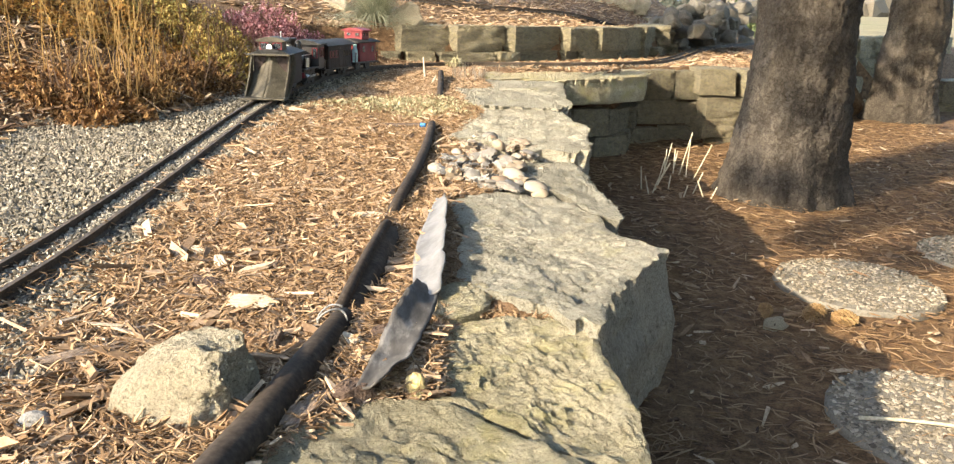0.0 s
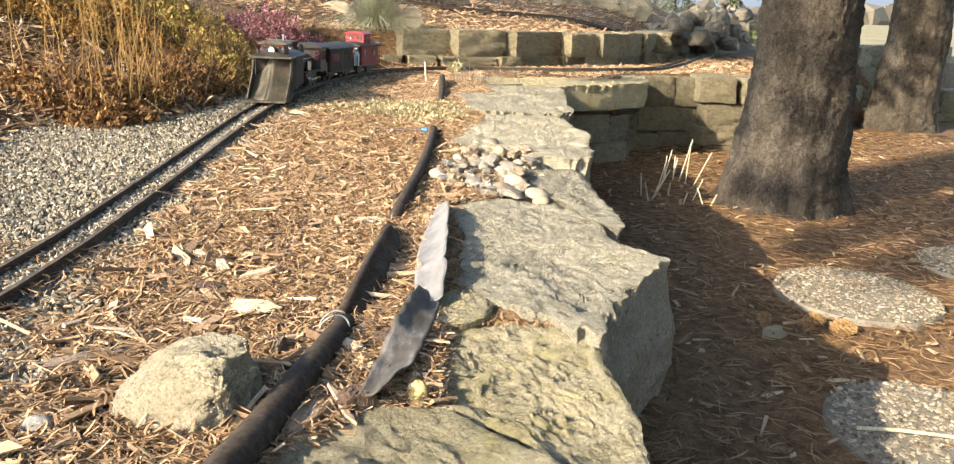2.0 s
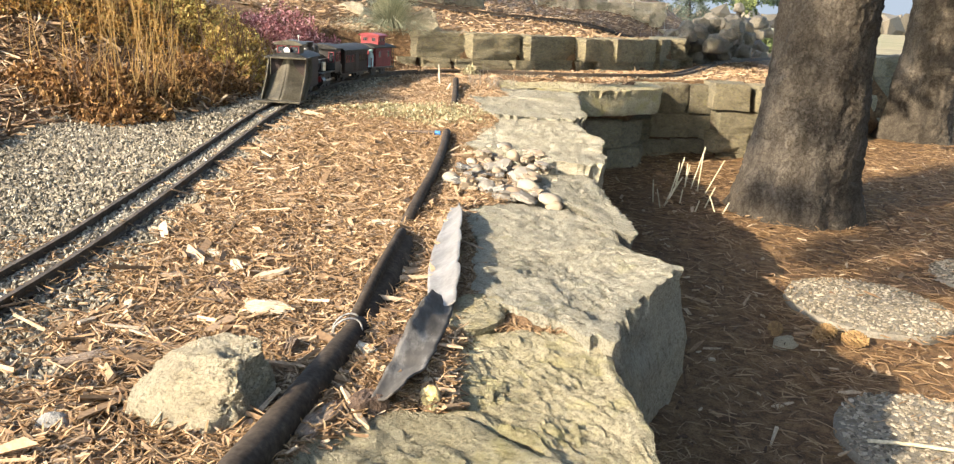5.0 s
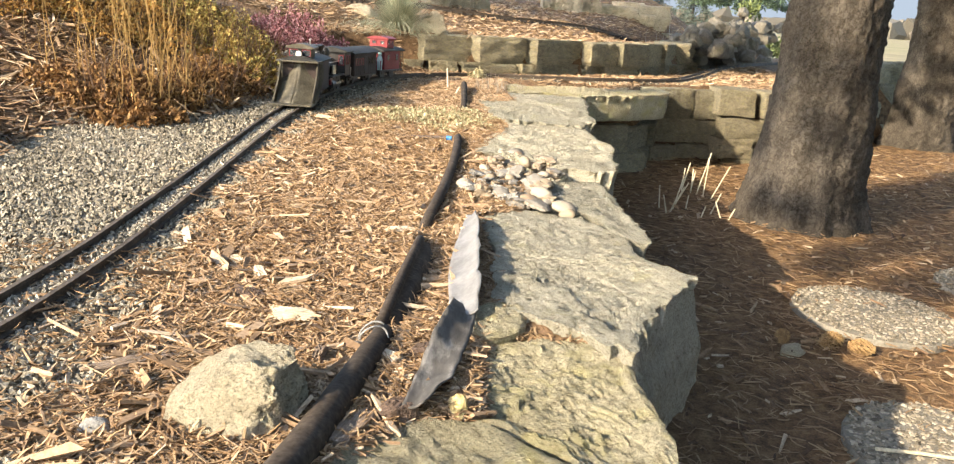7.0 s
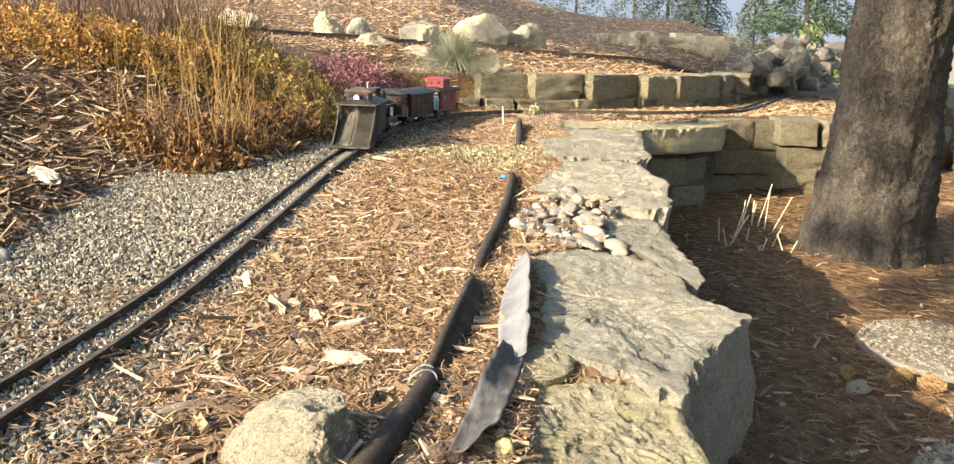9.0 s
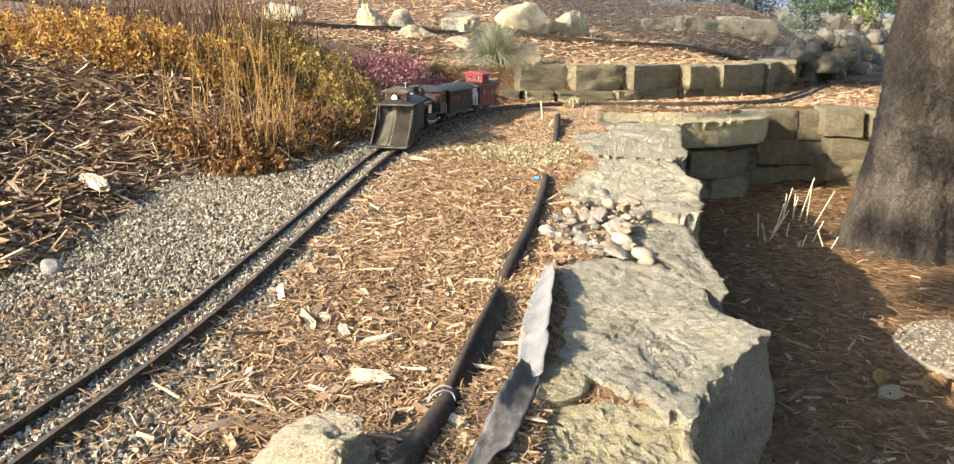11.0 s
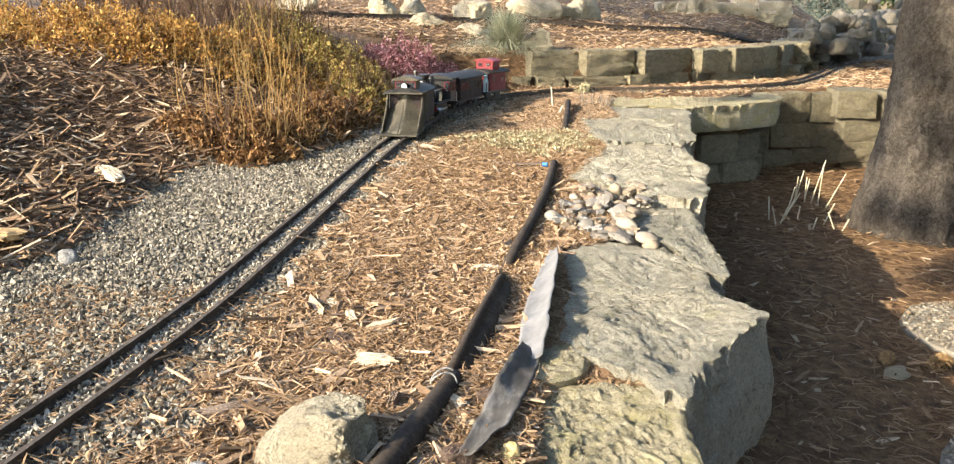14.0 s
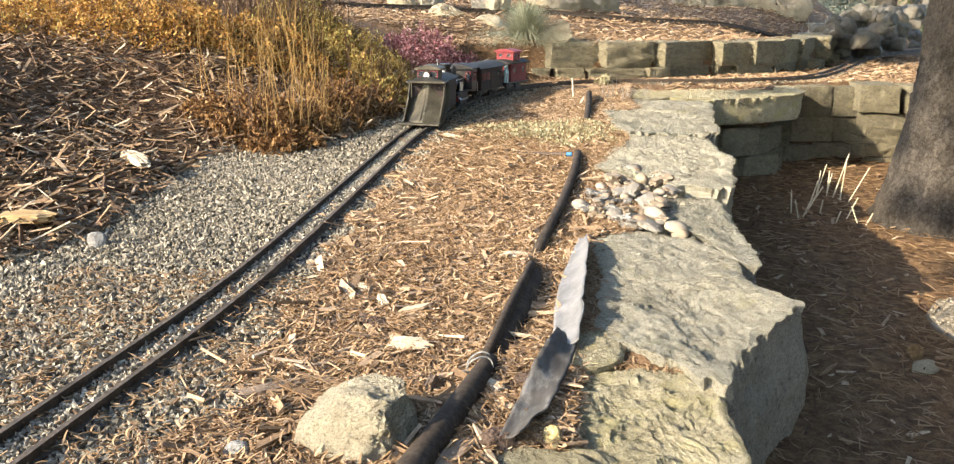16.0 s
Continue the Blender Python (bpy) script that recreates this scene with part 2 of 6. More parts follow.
def box(bm, sx, sy, sz, x=0, y=0, z=0, bevel=0.0, m=Matrix()):
    """A bevelled box whose base centre is at x, y, z."""
    g = bmesh.ops.create_cube(bm, size=1, matrix=m @ Matrix.Translation((x, y, z + sz / 2)) @ Matrix.Diagonal((sx, sy, sz, 1)))
    if bevel:
        es = list({e for v in g["verts"] for e in v.link_edges})
        bmesh.ops.bevel(bm, geom=es, offset=bevel, segments=2, affect="EDGES", profile=0.6)
    return bm


def rod(bm, a, b, r, r2=None, seg=10):
    a, b = Vector(a), Vector(b)
    q = (b - a).to_track_quat("Z", "Y").to_matrix().to_4x4()
    bmesh.ops.create_cone(bm, cap_ends=True, segments=seg, radius1=r, radius2=r if r2 is None else r2, depth=(b - a).length,
                          matrix=Matrix.Translation((a + b) / 2) @ q)
    return bm


def prism(bm, outline, y0, y1):
    """An outline of (x, z) drawn out along y."""
    lo, hi = [bm.verts.new((x, y0, z)) for x, z in outline], [bm.verts.new((x, y1, z)) for x, z in outline]
    n = len(outline)
    bm.faces.new(lo)
    bm.faces.new(hi[::-1])
    for i in range(n):
        bm.faces.new((lo[(i + 1) % n], lo[i], hi[i], hi[(i + 1) % n]))
    bmesh.ops.recalc_face_normals(bm, faces=bm.faces[:])
    return bm


def spline(pts, step=0.02):
    """Evenly spaced points along a Catmull-Rom curve."""
    p = np.array(pts, float)
    p = np.vstack([2 * p[0] - p[1], p, 2 * p[-1] - p[-2]])
    out = []
    for i in range(1, len(p) - 2):
        u = np.linspace(0, 1, 40, endpoint=False)[:, None]
        a, b, c, d = p[i - 1:i + 3]
        out.append(0.5 * (2 * b + (c - a) * u + (2 * a - 5 * b + 4 * c - d) * u**2 + (3 * b - a - 3 * c + d) * u**3))
    q = np.vstack(out + [p[-2:-1]])
    s = np.r_[0, np.cumsum(np.linalg.norm(np.diff(q, axis=0), axis=1))]
    n = max(2, int(s[-1] / step) + 1)
    at = np.linspace(0, s[-1], n)
    return np.stack([np.interp(at, s, q[:, k]) for k in range(q.shape[1])], 1)


def fbm(p, scale, octaves=4):
    return noise.fractal(Vector(p) * scale, 1.0, 2.0, octaves, noise_basis="PERLIN_ORIGINAL")


def sweep(name, path, section, material, up=None, smooth=True, closed=True):
    """Draws a closed section of (side, up) along a path of points; section may be a function of the path's index."""
    path = [Vector(p) for p in path]
    vs, n = [], 0
    for i, p in enumerate(path):
        d = (path[min(i + 1, len(path) - 1)] - path[max(i - 1, 0)]).normalized()
        side = d.cross(Vector((0, 0, 1))).normalized()
        top = side.cross(d)
        sec = section(i / (len(path) - 1)) if callable(section) else section
        n = len(sec)
        vs += [p + side * a + top * b for a, b in sec]
    f = [(i * n + j, i * n + (j + 1) % n, (i + 1) * n + (j + 1) % n, (i + 1) * n + j) for i in range(len(path) - 1) for j in range(n)]
    me = mesh_of(name, [tuple(v) for v in vs], f, material, smooth)
    bm = bmesh.new()
    bm.from_mesh(me)
    bmesh.ops.holes_fill(bm, edges=[e for e in bm.edges if e.is_boundary], sides=0)
    bmesh.ops.recalc_face_normals(bm, faces=bm.faces[:])
    bm.to_mesh(me)
    bm.free()
    return me


def ring(r, n=12, squash=1.0):
    return [(r * math.cos(2 * math.pi * k / n), squash * r * math.sin(2 * math.pi * k / n)) for k in range(n)]


# ---- the lie of the land ----
# The ledge's edge, walked with the upper bed on the left hand.
WALL = [(0.05, -1.5), (0.09, 0.3), (0.115, 0.55), (0.12, 0.75), (0.175, 0.95), (0.17, 1.2), (0.18, 1.6), (0.21, 2.1), (0.25, 2.6), (0.30, 3.12),
        (0.60, 3.35), (0.68, 3.62), (0.96, 3.72), (0.99, 3.715), (1.28, 3.74), (1.75, 4.30), (2.25, 5.00), (2.80, 5.55), (4.5, 7.2), (9, 13)]
# The foot of the mulch bank beyond the gravel.
BANK = [(-1.6, -1.5), (-1.2, 0.5), (-0.90, 0.98), (-0.85, 1.13), (-0.935, 1.55), (-0.98, 1.78), (-0.87, 1.90), (-0.74, 2.02), (-0.69, 2.39), (-0.63, 2.78),
        (-0.55, 3.2), (-0.40, 3.52), (-0.24, 3.66)]
# The face of the upper terrace wall.
TERRACE = [(-0.62, 3.52), (-0.40, 3.64), (-0.17, 3.69), (0.02, 3.74), (0.40, 4.00), (0.77, 4.32), (1.02, 4.72), (1.30, 5.55), (1.75, 6.60), (2.3, 8.0)]


def side_dist(x, y, line):
    """Distance to an open line of points, positive on its left hand."""
    x, y = np.asarray(x, float), np.asarray(y, float)
    best, sign = np.full(x.shape, 1e9), np.ones(x.shape)
    for (ax, ay), (bx, by) in zip(line[:-1], line[1:]):
        dx, dy = bx - ax, by - ay
        u = np.clip(((x - ax) * dx + (y - ay) * dy) / (dx * dx + dy * dy), 0, 1)
        ex, ey = x - ax - u * dx, y - ay - u * dy
        d = np.hypot(ex, ey)
        s = np.where(dx * (y - ay) - dy * (x - ax) >= 0, 1.0, -1.0)
        near = d < best - 1e-9
        best, sign = np.where(near, d, best), np.where(near, s, sign)
    return best * sign


def smooth_step(a, b, v):
    u = np.clip((v - a) / (b - a), 0, 1)
    return u * u * (3 - 2 * u)


def bed(y):
    return -0.013 + 0.022 * np.clip(y - 1.0, 0, 2.7)


def lower(x, y):
    return -0.31 + 0.03 * smooth_step(1.2, 2.6, y) + 0.03 * smooth_step(2.6, 4.5, y) + 0.008 * np.sin(3.1 * x + 1) * np.cos(2.3 * y)


LEDGE_LEFT = [(0.2, -0.20), (0.52, -0.14), (0.595, -0.085), (0.62, -0.03), (0.78, -0.025), (0.87, -0.005), (1.28, -0.04), (1.34, 0.03), (1.58, 0.05), (1.68, 0.0), (1.8, -0.05), (2.05, 0.0), (2.2, 0.02), (2.7, -0.06), (2.8, 0.05), (3.05, 0.02), (3.4, 0.02)]


def ledge_left(y):
    """Where the mulch meets the ledge stones."""
    return np.interp(y, [p[0] for p in LEDGE_LEFT], [p[1] for p in LEDGE_LEFT])


def bank_rise(x, y):
    d = np.maximum(side_dist(x, y, BANK), 0)
    z = (0.075 * (1 - np.exp(-d / 0.25)) + 0.10 * smooth_step(0.22, 0.66, d) + 0.095 * np.minimum(d, 2.5)) * (0.25 + 0.75 * smooth_step(0.5, 1.5, y))
    return z * smooth_step(-0.1, -0.5, x - 0.5 * np.minimum(3.6 - y, 0)) * smooth_step(7.5, 5.0, y)


def terrace_rise(x, y):
    d = np.maximum(side_dist(x, y, TERRACE), 0)
    slope = 0.10 * smooth_step(0.6, -1.0, x)
    soft = smooth_step(4.5, 5.4, y)
    z = 0.145 * (smooth_step(0.02, 0.06, d) * (1 - soft) + smooth_step(0.0, 0.7, d) * soft) 
    z = z + np.minimum(0.35 * d, 0.065 * np.clip(y - 4.2, 0, 2.6) + 0.155 * np.clip(y - 6.8, 0, 1.6) + slope * np.minimum(d, 4.2)) * smooth_step(0.15, 0.9, d)
    return z * smooth_step(11, 8.5, y) * smooth_step(3.4, 1.9, x - 0.1 * (y - 5))


def height(x, y):
    x, y = np.asarray(x, float), np.asarray(y, float)
    up = bed(y) + np.maximum(bank_rise(x, y), terrace_rise(x, y))
    up = up - 0.035 * smooth_step(0.0, 0.03, x - ledge_left(y)) * smooth_step(3.5, 3.3, y)
    up = np.where((y > 3) & (x < -0.3), np.maximum(up, bed(y) + bank_rise(x, y)), up)
    far = smooth_step(9.0, 12.0, np.hypot(x, y))
    up = up * (1 - far) + far * (-0.3)
    w = smooth_step(0.035, 0.055, side_dist(x, y, WALL)) * (1 - far)
    return lower(x, np.clip(y, -2, 6)) * (1 - w) + up * w


def grid_axis(a, b, fine, far):
    mid = np.arange(a, b + 1e-6, fine)
    out, step, v = [], fine, 0.0
    while v < far:
        step *= 1.35
        v += step
        out.append(v)
    out = np.array(out)
    return np.r_[(a - out)[::-1], mid, b + out]


gx, gy = grid_axis(-1.6, 1.5, 0.019, 900), grid_axis(0.3, 5.0, 0.024, 900)
X, Y = np.meshgrid(gx, gy)
Z = height(X, Y)
near_m = (np.abs(X) < 3) & (np.abs(Y - 2.5) < 4)
relief = np.array([fbm((a, b, 0), 7, 3) if k else 0.0 for a, b, k in zip(X.ravel(), Y.ravel(), near_m.ravel())]).reshape(X.shape)
in_gravel = (side_dist(X, Y, BANK) < 0) & (X < -0.40) & (Y < 3.4)
Z = Z + relief * np.where(in_gravel, 0.003, 0.007)
nx, ny = len(gx), len(gy)
idx = np.arange(nx * ny).reshape(ny, nx)
quads = np.stack([idx[:-1, :-1], idx[:-1, 1:], idx[1:, 1:], idx[1:, :-1]], -1).reshape(-1, 4)
GRAVEL_EDGE = [(-0.31, 0.2), (-0.335, 0.55), (-0.355, 0.70), (-0.375, 0.88), (-0.395, 1.05), (-0.415, 1.25), (-0.435, 1.55), (-0.450, 1.80), (-0.435, 2.2), (-0.40, 2.6), (-0.34, 3.0)]
qx, qy = X.ravel()[quads].mean(1), Y.ravel()[quads].mean(1)
edge_x = np.interp(qy, [p[1] for p in GRAVEL_EDGE], [p[0] for p in GRAVEL_EDGE])
slot = np.zeros(len(quads), np.int32)
slot[(qx < edge_x) & (side_dist(qx, qy, BANK) < 0) & (qy < 3.3) & (qy > -2)] = 1
slot[side_dist(qx, qy, WALL) < 0.03] = 2
slot[np.hypot(qx, qy) > 14] = 3
g_mesh = mesh_of("ground", np.stack([X, Y, Z], -1).reshape(-1, 3), quads, [M_SOIL, M_FINES, M_NEEDLE_FLOOR, M_FIELD], True)
g_mesh.polygons.foreach_set("material_index", slot)
ground = tagged(new("ground", g_mesh), "mulched garden bed, gravel strip and dry field", "ground", kind="structure")


def lay(x, y):
    return float(height(np.array([x]), np.array([y]))[0])


# ---- stones ----
def slab_mesh(name, outline, ztop, thick, material, seed, rough=0.010, tilt=(0, 0), strata=0.010, bulge=0.006):
    """A split ledge stone: uneven cleft top, ragged edge, layered sides."""
    pts = spline([*outline, outline[0]], 0.0065)[:-1]
    n = len(pts)
    c = pts.mean(0)
    off = Vector((seed * 3.7, seed * 1.9, seed * 0.7))
    ahead = np.roll(pts, -7, 0) - np.roll(pts, 7, 0)
    facing = np.stack([ahead[:, 1], -ahead[:, 0]], 1) / (np.linalg.norm(ahead, axis=1)[:, None] + 1e-9)
    if (facing * (pts - c)).sum() < 0:
        facing = -facing
    rows = []
    for r in np.linspace(0.03, 1.0, 42):
        row = []
        for k, (x, y) in enumerate(pts):
            e = 1 + (0.06 * fbm((x, y, seed), 22, 4) + 0.05 * fbm((x, y, seed + 9), 60, 3)) * r
            px, py = c[0] + (x - c[0]) * r * e, c[1] + (y - c[1]) * r * e
            v = Vector((px, py, 0)) + off
            calm = 1 - smooth_step(0.72, 0.95, r)
            cleft = fbm(v, 9, 5) * rough * 0.75 + rough * 0.3 * fbm((v.x * 1.9 + v.y, v.y * 0.55 - v.x * 0.3, 3.0), 60, 3) + math.floor(3 * fbm(v, 6, 2)) * rough * 0.35 * calm + abs(fbm((v.x + v.y * 0.4, v.y * 3, 0), 16, 3)) * -rough * 0.6 + rough * 0.35 * fbm(v, 45, 4) + rough * 0.25 * calm * math.floor(2.5 * fbm(v + off, 24, 2))
            z = ztop + cleft + tilt[0] * (px - c[0]) + tilt[1] * (py - c[1]) - 0.002 * max(0, r - 0.9) * 10
            row.append((px, py, z))
        rows.append(row)
    for j, d in enumerate(np.linspace(0.08, 1, 11)):
        row = []
        for k, (x, y) in enumerate(pts):
            bx, by, bz = rows[41][k]
            nx_, ny_ = facing[k]
            calm = smooth_step(0.0, 0.35, d)
            sx_, sy_ = bx + (x - bx) * calm, by + (y - by) * calm
            swell = bulge * smooth_step(-0.1, 0.7, nx_) * min(1.0, d / 0.6)
            o = swell + strata * (0.7 * fbm((bx * 0.5 + seed, by * 0.5, d * 4.2 + seed), 9, 3) + 0.35 * fbm((bx, by, d + seed), 34, 3)) - 0.004 - 0.016 * d
            row.append((sx_ + nx_ * o, sy_ + ny_ * o, bz - thick * d))
        rows.append(row)
    v = [p for row in rows for p in row] + [(c[0], c[1], float(np.mean([p[2] for p in rows[0]])))]
    f3 = [(len(v) - 1, k, (k + 1) % n) for k in range(n)]
    m = len(rows)
    f4 = [(i * n + k, (i + 1) * n + k, (i + 1) * n + (k + 1) % n, i * n + (k + 1) % n) for i in range(m - 1) for k in range(n)]
    me = mesh_of(name, v, f4, material, False)
    bm = bmesh.new()
    bm.from_mesh(me)
    bm.verts.ensure_lookup_table()
    for a, b, c2 in f3:
        bm.faces.new((bm.verts[a], bm.verts[b], bm.verts[c2]))
    bmesh.ops.holes_fill(bm, edges=[e for e in bm.edges if e.is_boundary], sides=0)
    bmesh.ops.recalc_face_normals(bm, faces=bm.faces[:])
    for f in bm.faces:
        f.smooth = True
    for e in bm.edges:
        if len(e.link_faces) == 2 and e.calc_face_angle(0) > 0.45:
            e.smooth = False
    bm.to_mesh(me)
    bm.free()
    return me


def block_mesh(name, sx, sy, sz, material, seed, cuts=9, rough=0.10, round_=0.10):
    """A split wall stone, base at the origin, with worn corners."""
    bm = bmesh.new()
    bmesh.ops.create_cube(bm, size=2)
    bmesh.ops.subdivide_edges(bm, edges=bm.edges[:], cuts=cuts, use_grid_fill=True)
    least = min(sx, sy, sz)
    for v in bm.verts:
        p = v.co.copy()
        s = (abs(p.x)**7 + abs(p.y)**7 + abs(p.z)**7) ** (1 / 7)
        p = p.lerp(p / s, round_ * 3 if round_ < 0.33 else 1)
        q = Vector((p.x * sx, p.y * sy, p.z * sz)) / 2
        o = Vector((seed * 2.3, seed * 5.1, seed))
        k = 1 + rough * (0.75 * fbm(q / least + o, 1.1, 3) + 0.6 * fbm(q / least + o * 2, 4, 4) + 0.8 * math.floor(2 * fbm(q / least - o, 2.2, 2)))
        q = Vector((q.x * k, q.y * k, q.z * (1 + (k - 1) * 0.6)))
        v.co = q + Vector((0, 0, sz / 2))
    bmesh.ops.recalc_face_normals(bm, faces=bm.faces[:])
    for f in bm.faces:
        f.smooth = True
    for e in bm.edges:
        if len(e.link_faces) == 2 and e.calc_face_angle(0) > 0.4:
            e.smooth = False
    me = bpy.data.meshes.new(name)
    bm.to_mesh(me)
    bm.free()
    me.materials.append(material)
    return me


def boulder_mesh(name, sx, sy, sz, material, seed, detail=4, rough=0.22, flat=0.35, facet=0.8, near=0.72):
    """A rounded field stone with facets and pits, its foot at the origin."""
    bm = bmesh.new()
    bmesh.ops.create_icosphere(bm, subdivisions=detail, radius=1)
    o = Vector((seed * 1.7, seed * 4.1, seed * 2.9))
    facets = [(Vector(rs.normal(size=3)).normalized(), rs.uniform(near, 0.92)) for _ in range(7)]
    for v in bm.verts:
        p = v.co.copy()
        for nrm, d in facets:
            over = p.dot(nrm) - d
            if over > 0:
                p -= nrm * over * facet
        k = 1 + rough * fbm(p + o, 1.3, 4) + rough * 0.22 * fbm(p + o, 6, 4)
        p *= k
        if p.z < -flat:
            p.z = -flat + (p.z + flat) * 0.25
        v.co = Vector((p.x * sx / 2, p.y * sy / 2, (p.z + flat * 0.8) * sz / (1 + flat)))
    bmesh.ops.recalc_face_normals(bm, faces=bm.faces[:])
    for f in bm.faces:
        f.smooth = True
    me = bpy.data.meshes.new(name)
    bm.to_mesh(me)
    bm.free()
    me.materials.append(material)
    return me


retaining = empty("retaining_wall", Matrix(), "dry-laid retaining wall of pale split ledge stones", "stone wall", kind="structure")
# name, outline, top, thickness, material
CAPS = [
    ([(-0.20, 0.30), (-0.143, 0.519), (-0.097, 0.592), (-0.045, 0.606), (0.015, 0.578), (0.070, 0.530), (0.115, 0.46), (0.10, 0.30), (0.0, 0.22)], -0.016, 0.12, M_MOSSY, (0.0, 0.02)),
    ([(-0.035, 0.615), (-0.024, 0.70), (-0.022, 0.765), (0.02, 0.795), (0.06, 0.802), (0.118, 0.762), (0.122, 0.699), (0.134, 0.627), (0.128, 0.535), (0.085, 0.530), (0.042, 0.572), (0.0, 0.598)], -0.016, 0.13, M_MOSSY, (0.02, 0.03)),
    ([(-0.034, 0.775), (-0.036, 0.845), (-0.010, 0.872), (0.020, 0.855), (0.018, 0.80), (-0.01, 0.772)], -0.004, 0.06, M_MOSSY, (0, 0)),
    ([(-0.040, 1.278), (-0.013, 1.10), (-0.013, 1.0), (-0.007, 0.87), (0.046, 0.812), (0.084, 0.772), (0.121, 0.745), (0.140, 0.80), (0.182, 0.904), (0.243, 1.028), (0.190, 1.095), (0.182, 1.207), (0.135, 1.325), (0.041, 1.33)], -0.004, 0.15, M_SLAB, (0.0, -0.015)),
    ([(0.05, 1.36), (0.06, 1.56), (0.12, 1.61), (0.190, 1.60), (0.206, 1.46), (0.212, 1.36), (0.217, 1.19), (0.175, 1.215), (0.140, 1.335), (0.10, 1.345)], -0.004, 0.14, M_SLAB, (0, 0)),
    ([(-0.055, 1.80), (-0.02, 2.05), (0.03, 2.30), (0.12, 2.33), (0.205, 2.31), (0.243, 2.05), (0.262, 1.93), (0.240, 1.80), (0.235, 1.68), (0.208, 1.60), (0.12, 1.63), (0.06, 1.70), (0.0, 1.76)], 0.018, 0.13, M_SLAB, (0.02, 0)),
    ([(-0.065, 2.76), (-0.03, 2.45), (0.03, 2.285), (0.12, 2.265), (0.212, 2.26), (0.268, 2.34), (0.276, 2.62), (0.296, 2.78), (0.302, 3.08), (0.22, 3.14), (0.08, 3.10), (-0.02, 2.98)], 0.026, 0.13, M_SLAB, (0, 0)),
    ([(0.02, 3.42), (0.05, 3.12), (0.16, 3.085), (0.30, 3.075), (0.40, 3.125), (0.50, 3.185), (0.60, 3.265), (0.665, 3.335), (0.695, 3.50), (0.64, 3.63), (0.40, 3.62), (0.16, 3.54)], 0.034, 0.085, M_MOSSY, (0.015, 0)),
]
for i, (outline, top, thick, mt, tl) in enumerate(CAPS):
    part_mesh("cap_stone", slab_mesh("cap_stone", outline, top + 0.006, thick + 0.01, mt, i + 1, 0.0075 if i < 2 else 0.0062, tl, 0.010 if i < 7 else 0.005, (0.03, 0.034, 0.004, 0.036)[i] if i < 4 else 0.010), retaining)

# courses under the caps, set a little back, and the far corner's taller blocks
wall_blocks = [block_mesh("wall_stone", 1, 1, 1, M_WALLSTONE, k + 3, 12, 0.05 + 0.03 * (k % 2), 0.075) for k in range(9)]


def course(line, z0, z1, depth, back, parent, parity, lmin=0.16, lmax=0.30, name="wall_stone", jut=0.012, turn=0.0):
    """One course of wall stones along a line, the face on its right hand."""
    path = spline(line, 0.01)
    s = np.r_[0, np.cumsum(np.linalg.norm(np.diff(path, axis=0), axis=1))]
    at = parity
    r = random.Random(int(z0 * 1000) + len(line) * 17)
    while at < s[-1] - 0.05:
        ln = r.uniform(lmin, lmax)
        a, b = (np.array([np.interp(min(q, s[-1]), s, path[:, k]) for k in (0, 1)]) for q in (at, at + ln))
        d = (b - a) / (np.linalg.norm(b - a) + 1e-9)
        left = np.array([-d[1], d[0]])
        c = (a + b) / 2 + left * (depth / 2 + back + r.uniform(-jut, jut))
        ob = part_mesh(name, wall_blocks[r.randrange(len(wall_blocks))], parent)
        zz = z0 + r.uniform(-0.006, 0.003)
        ob.matrix_local = Matrix.Translation((c[0], c[1], zz)) @ Matrix.Rotation(math.atan2(d[1], d[0]) + turn + r.uniform(-0.14, 0.14) + (math.pi if r.random() < 0.5 else 0), 4, "Z") @ Matrix.Diagonal((ln * r.uniform(0.95, 1.0), depth, (z1 - z0) * r.uniform(0.93, 1.02), 1))
        at += ln + 0.010


low = WALL[:10]
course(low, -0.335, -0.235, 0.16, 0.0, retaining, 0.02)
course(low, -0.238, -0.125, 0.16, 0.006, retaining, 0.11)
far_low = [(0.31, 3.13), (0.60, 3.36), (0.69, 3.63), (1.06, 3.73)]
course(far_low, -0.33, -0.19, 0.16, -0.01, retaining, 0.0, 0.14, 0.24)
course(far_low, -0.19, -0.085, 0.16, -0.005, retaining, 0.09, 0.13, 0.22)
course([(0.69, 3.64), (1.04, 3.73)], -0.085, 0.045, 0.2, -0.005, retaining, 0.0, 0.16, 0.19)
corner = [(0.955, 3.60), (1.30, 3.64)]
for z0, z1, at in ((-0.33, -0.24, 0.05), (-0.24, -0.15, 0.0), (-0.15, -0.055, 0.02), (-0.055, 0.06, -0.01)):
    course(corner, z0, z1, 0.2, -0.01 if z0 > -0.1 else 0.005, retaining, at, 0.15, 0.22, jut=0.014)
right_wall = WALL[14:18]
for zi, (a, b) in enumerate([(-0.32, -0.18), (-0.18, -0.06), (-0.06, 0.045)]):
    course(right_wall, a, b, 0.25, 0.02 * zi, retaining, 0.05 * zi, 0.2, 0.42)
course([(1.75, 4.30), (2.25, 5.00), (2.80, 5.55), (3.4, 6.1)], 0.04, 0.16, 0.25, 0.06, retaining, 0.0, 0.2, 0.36)
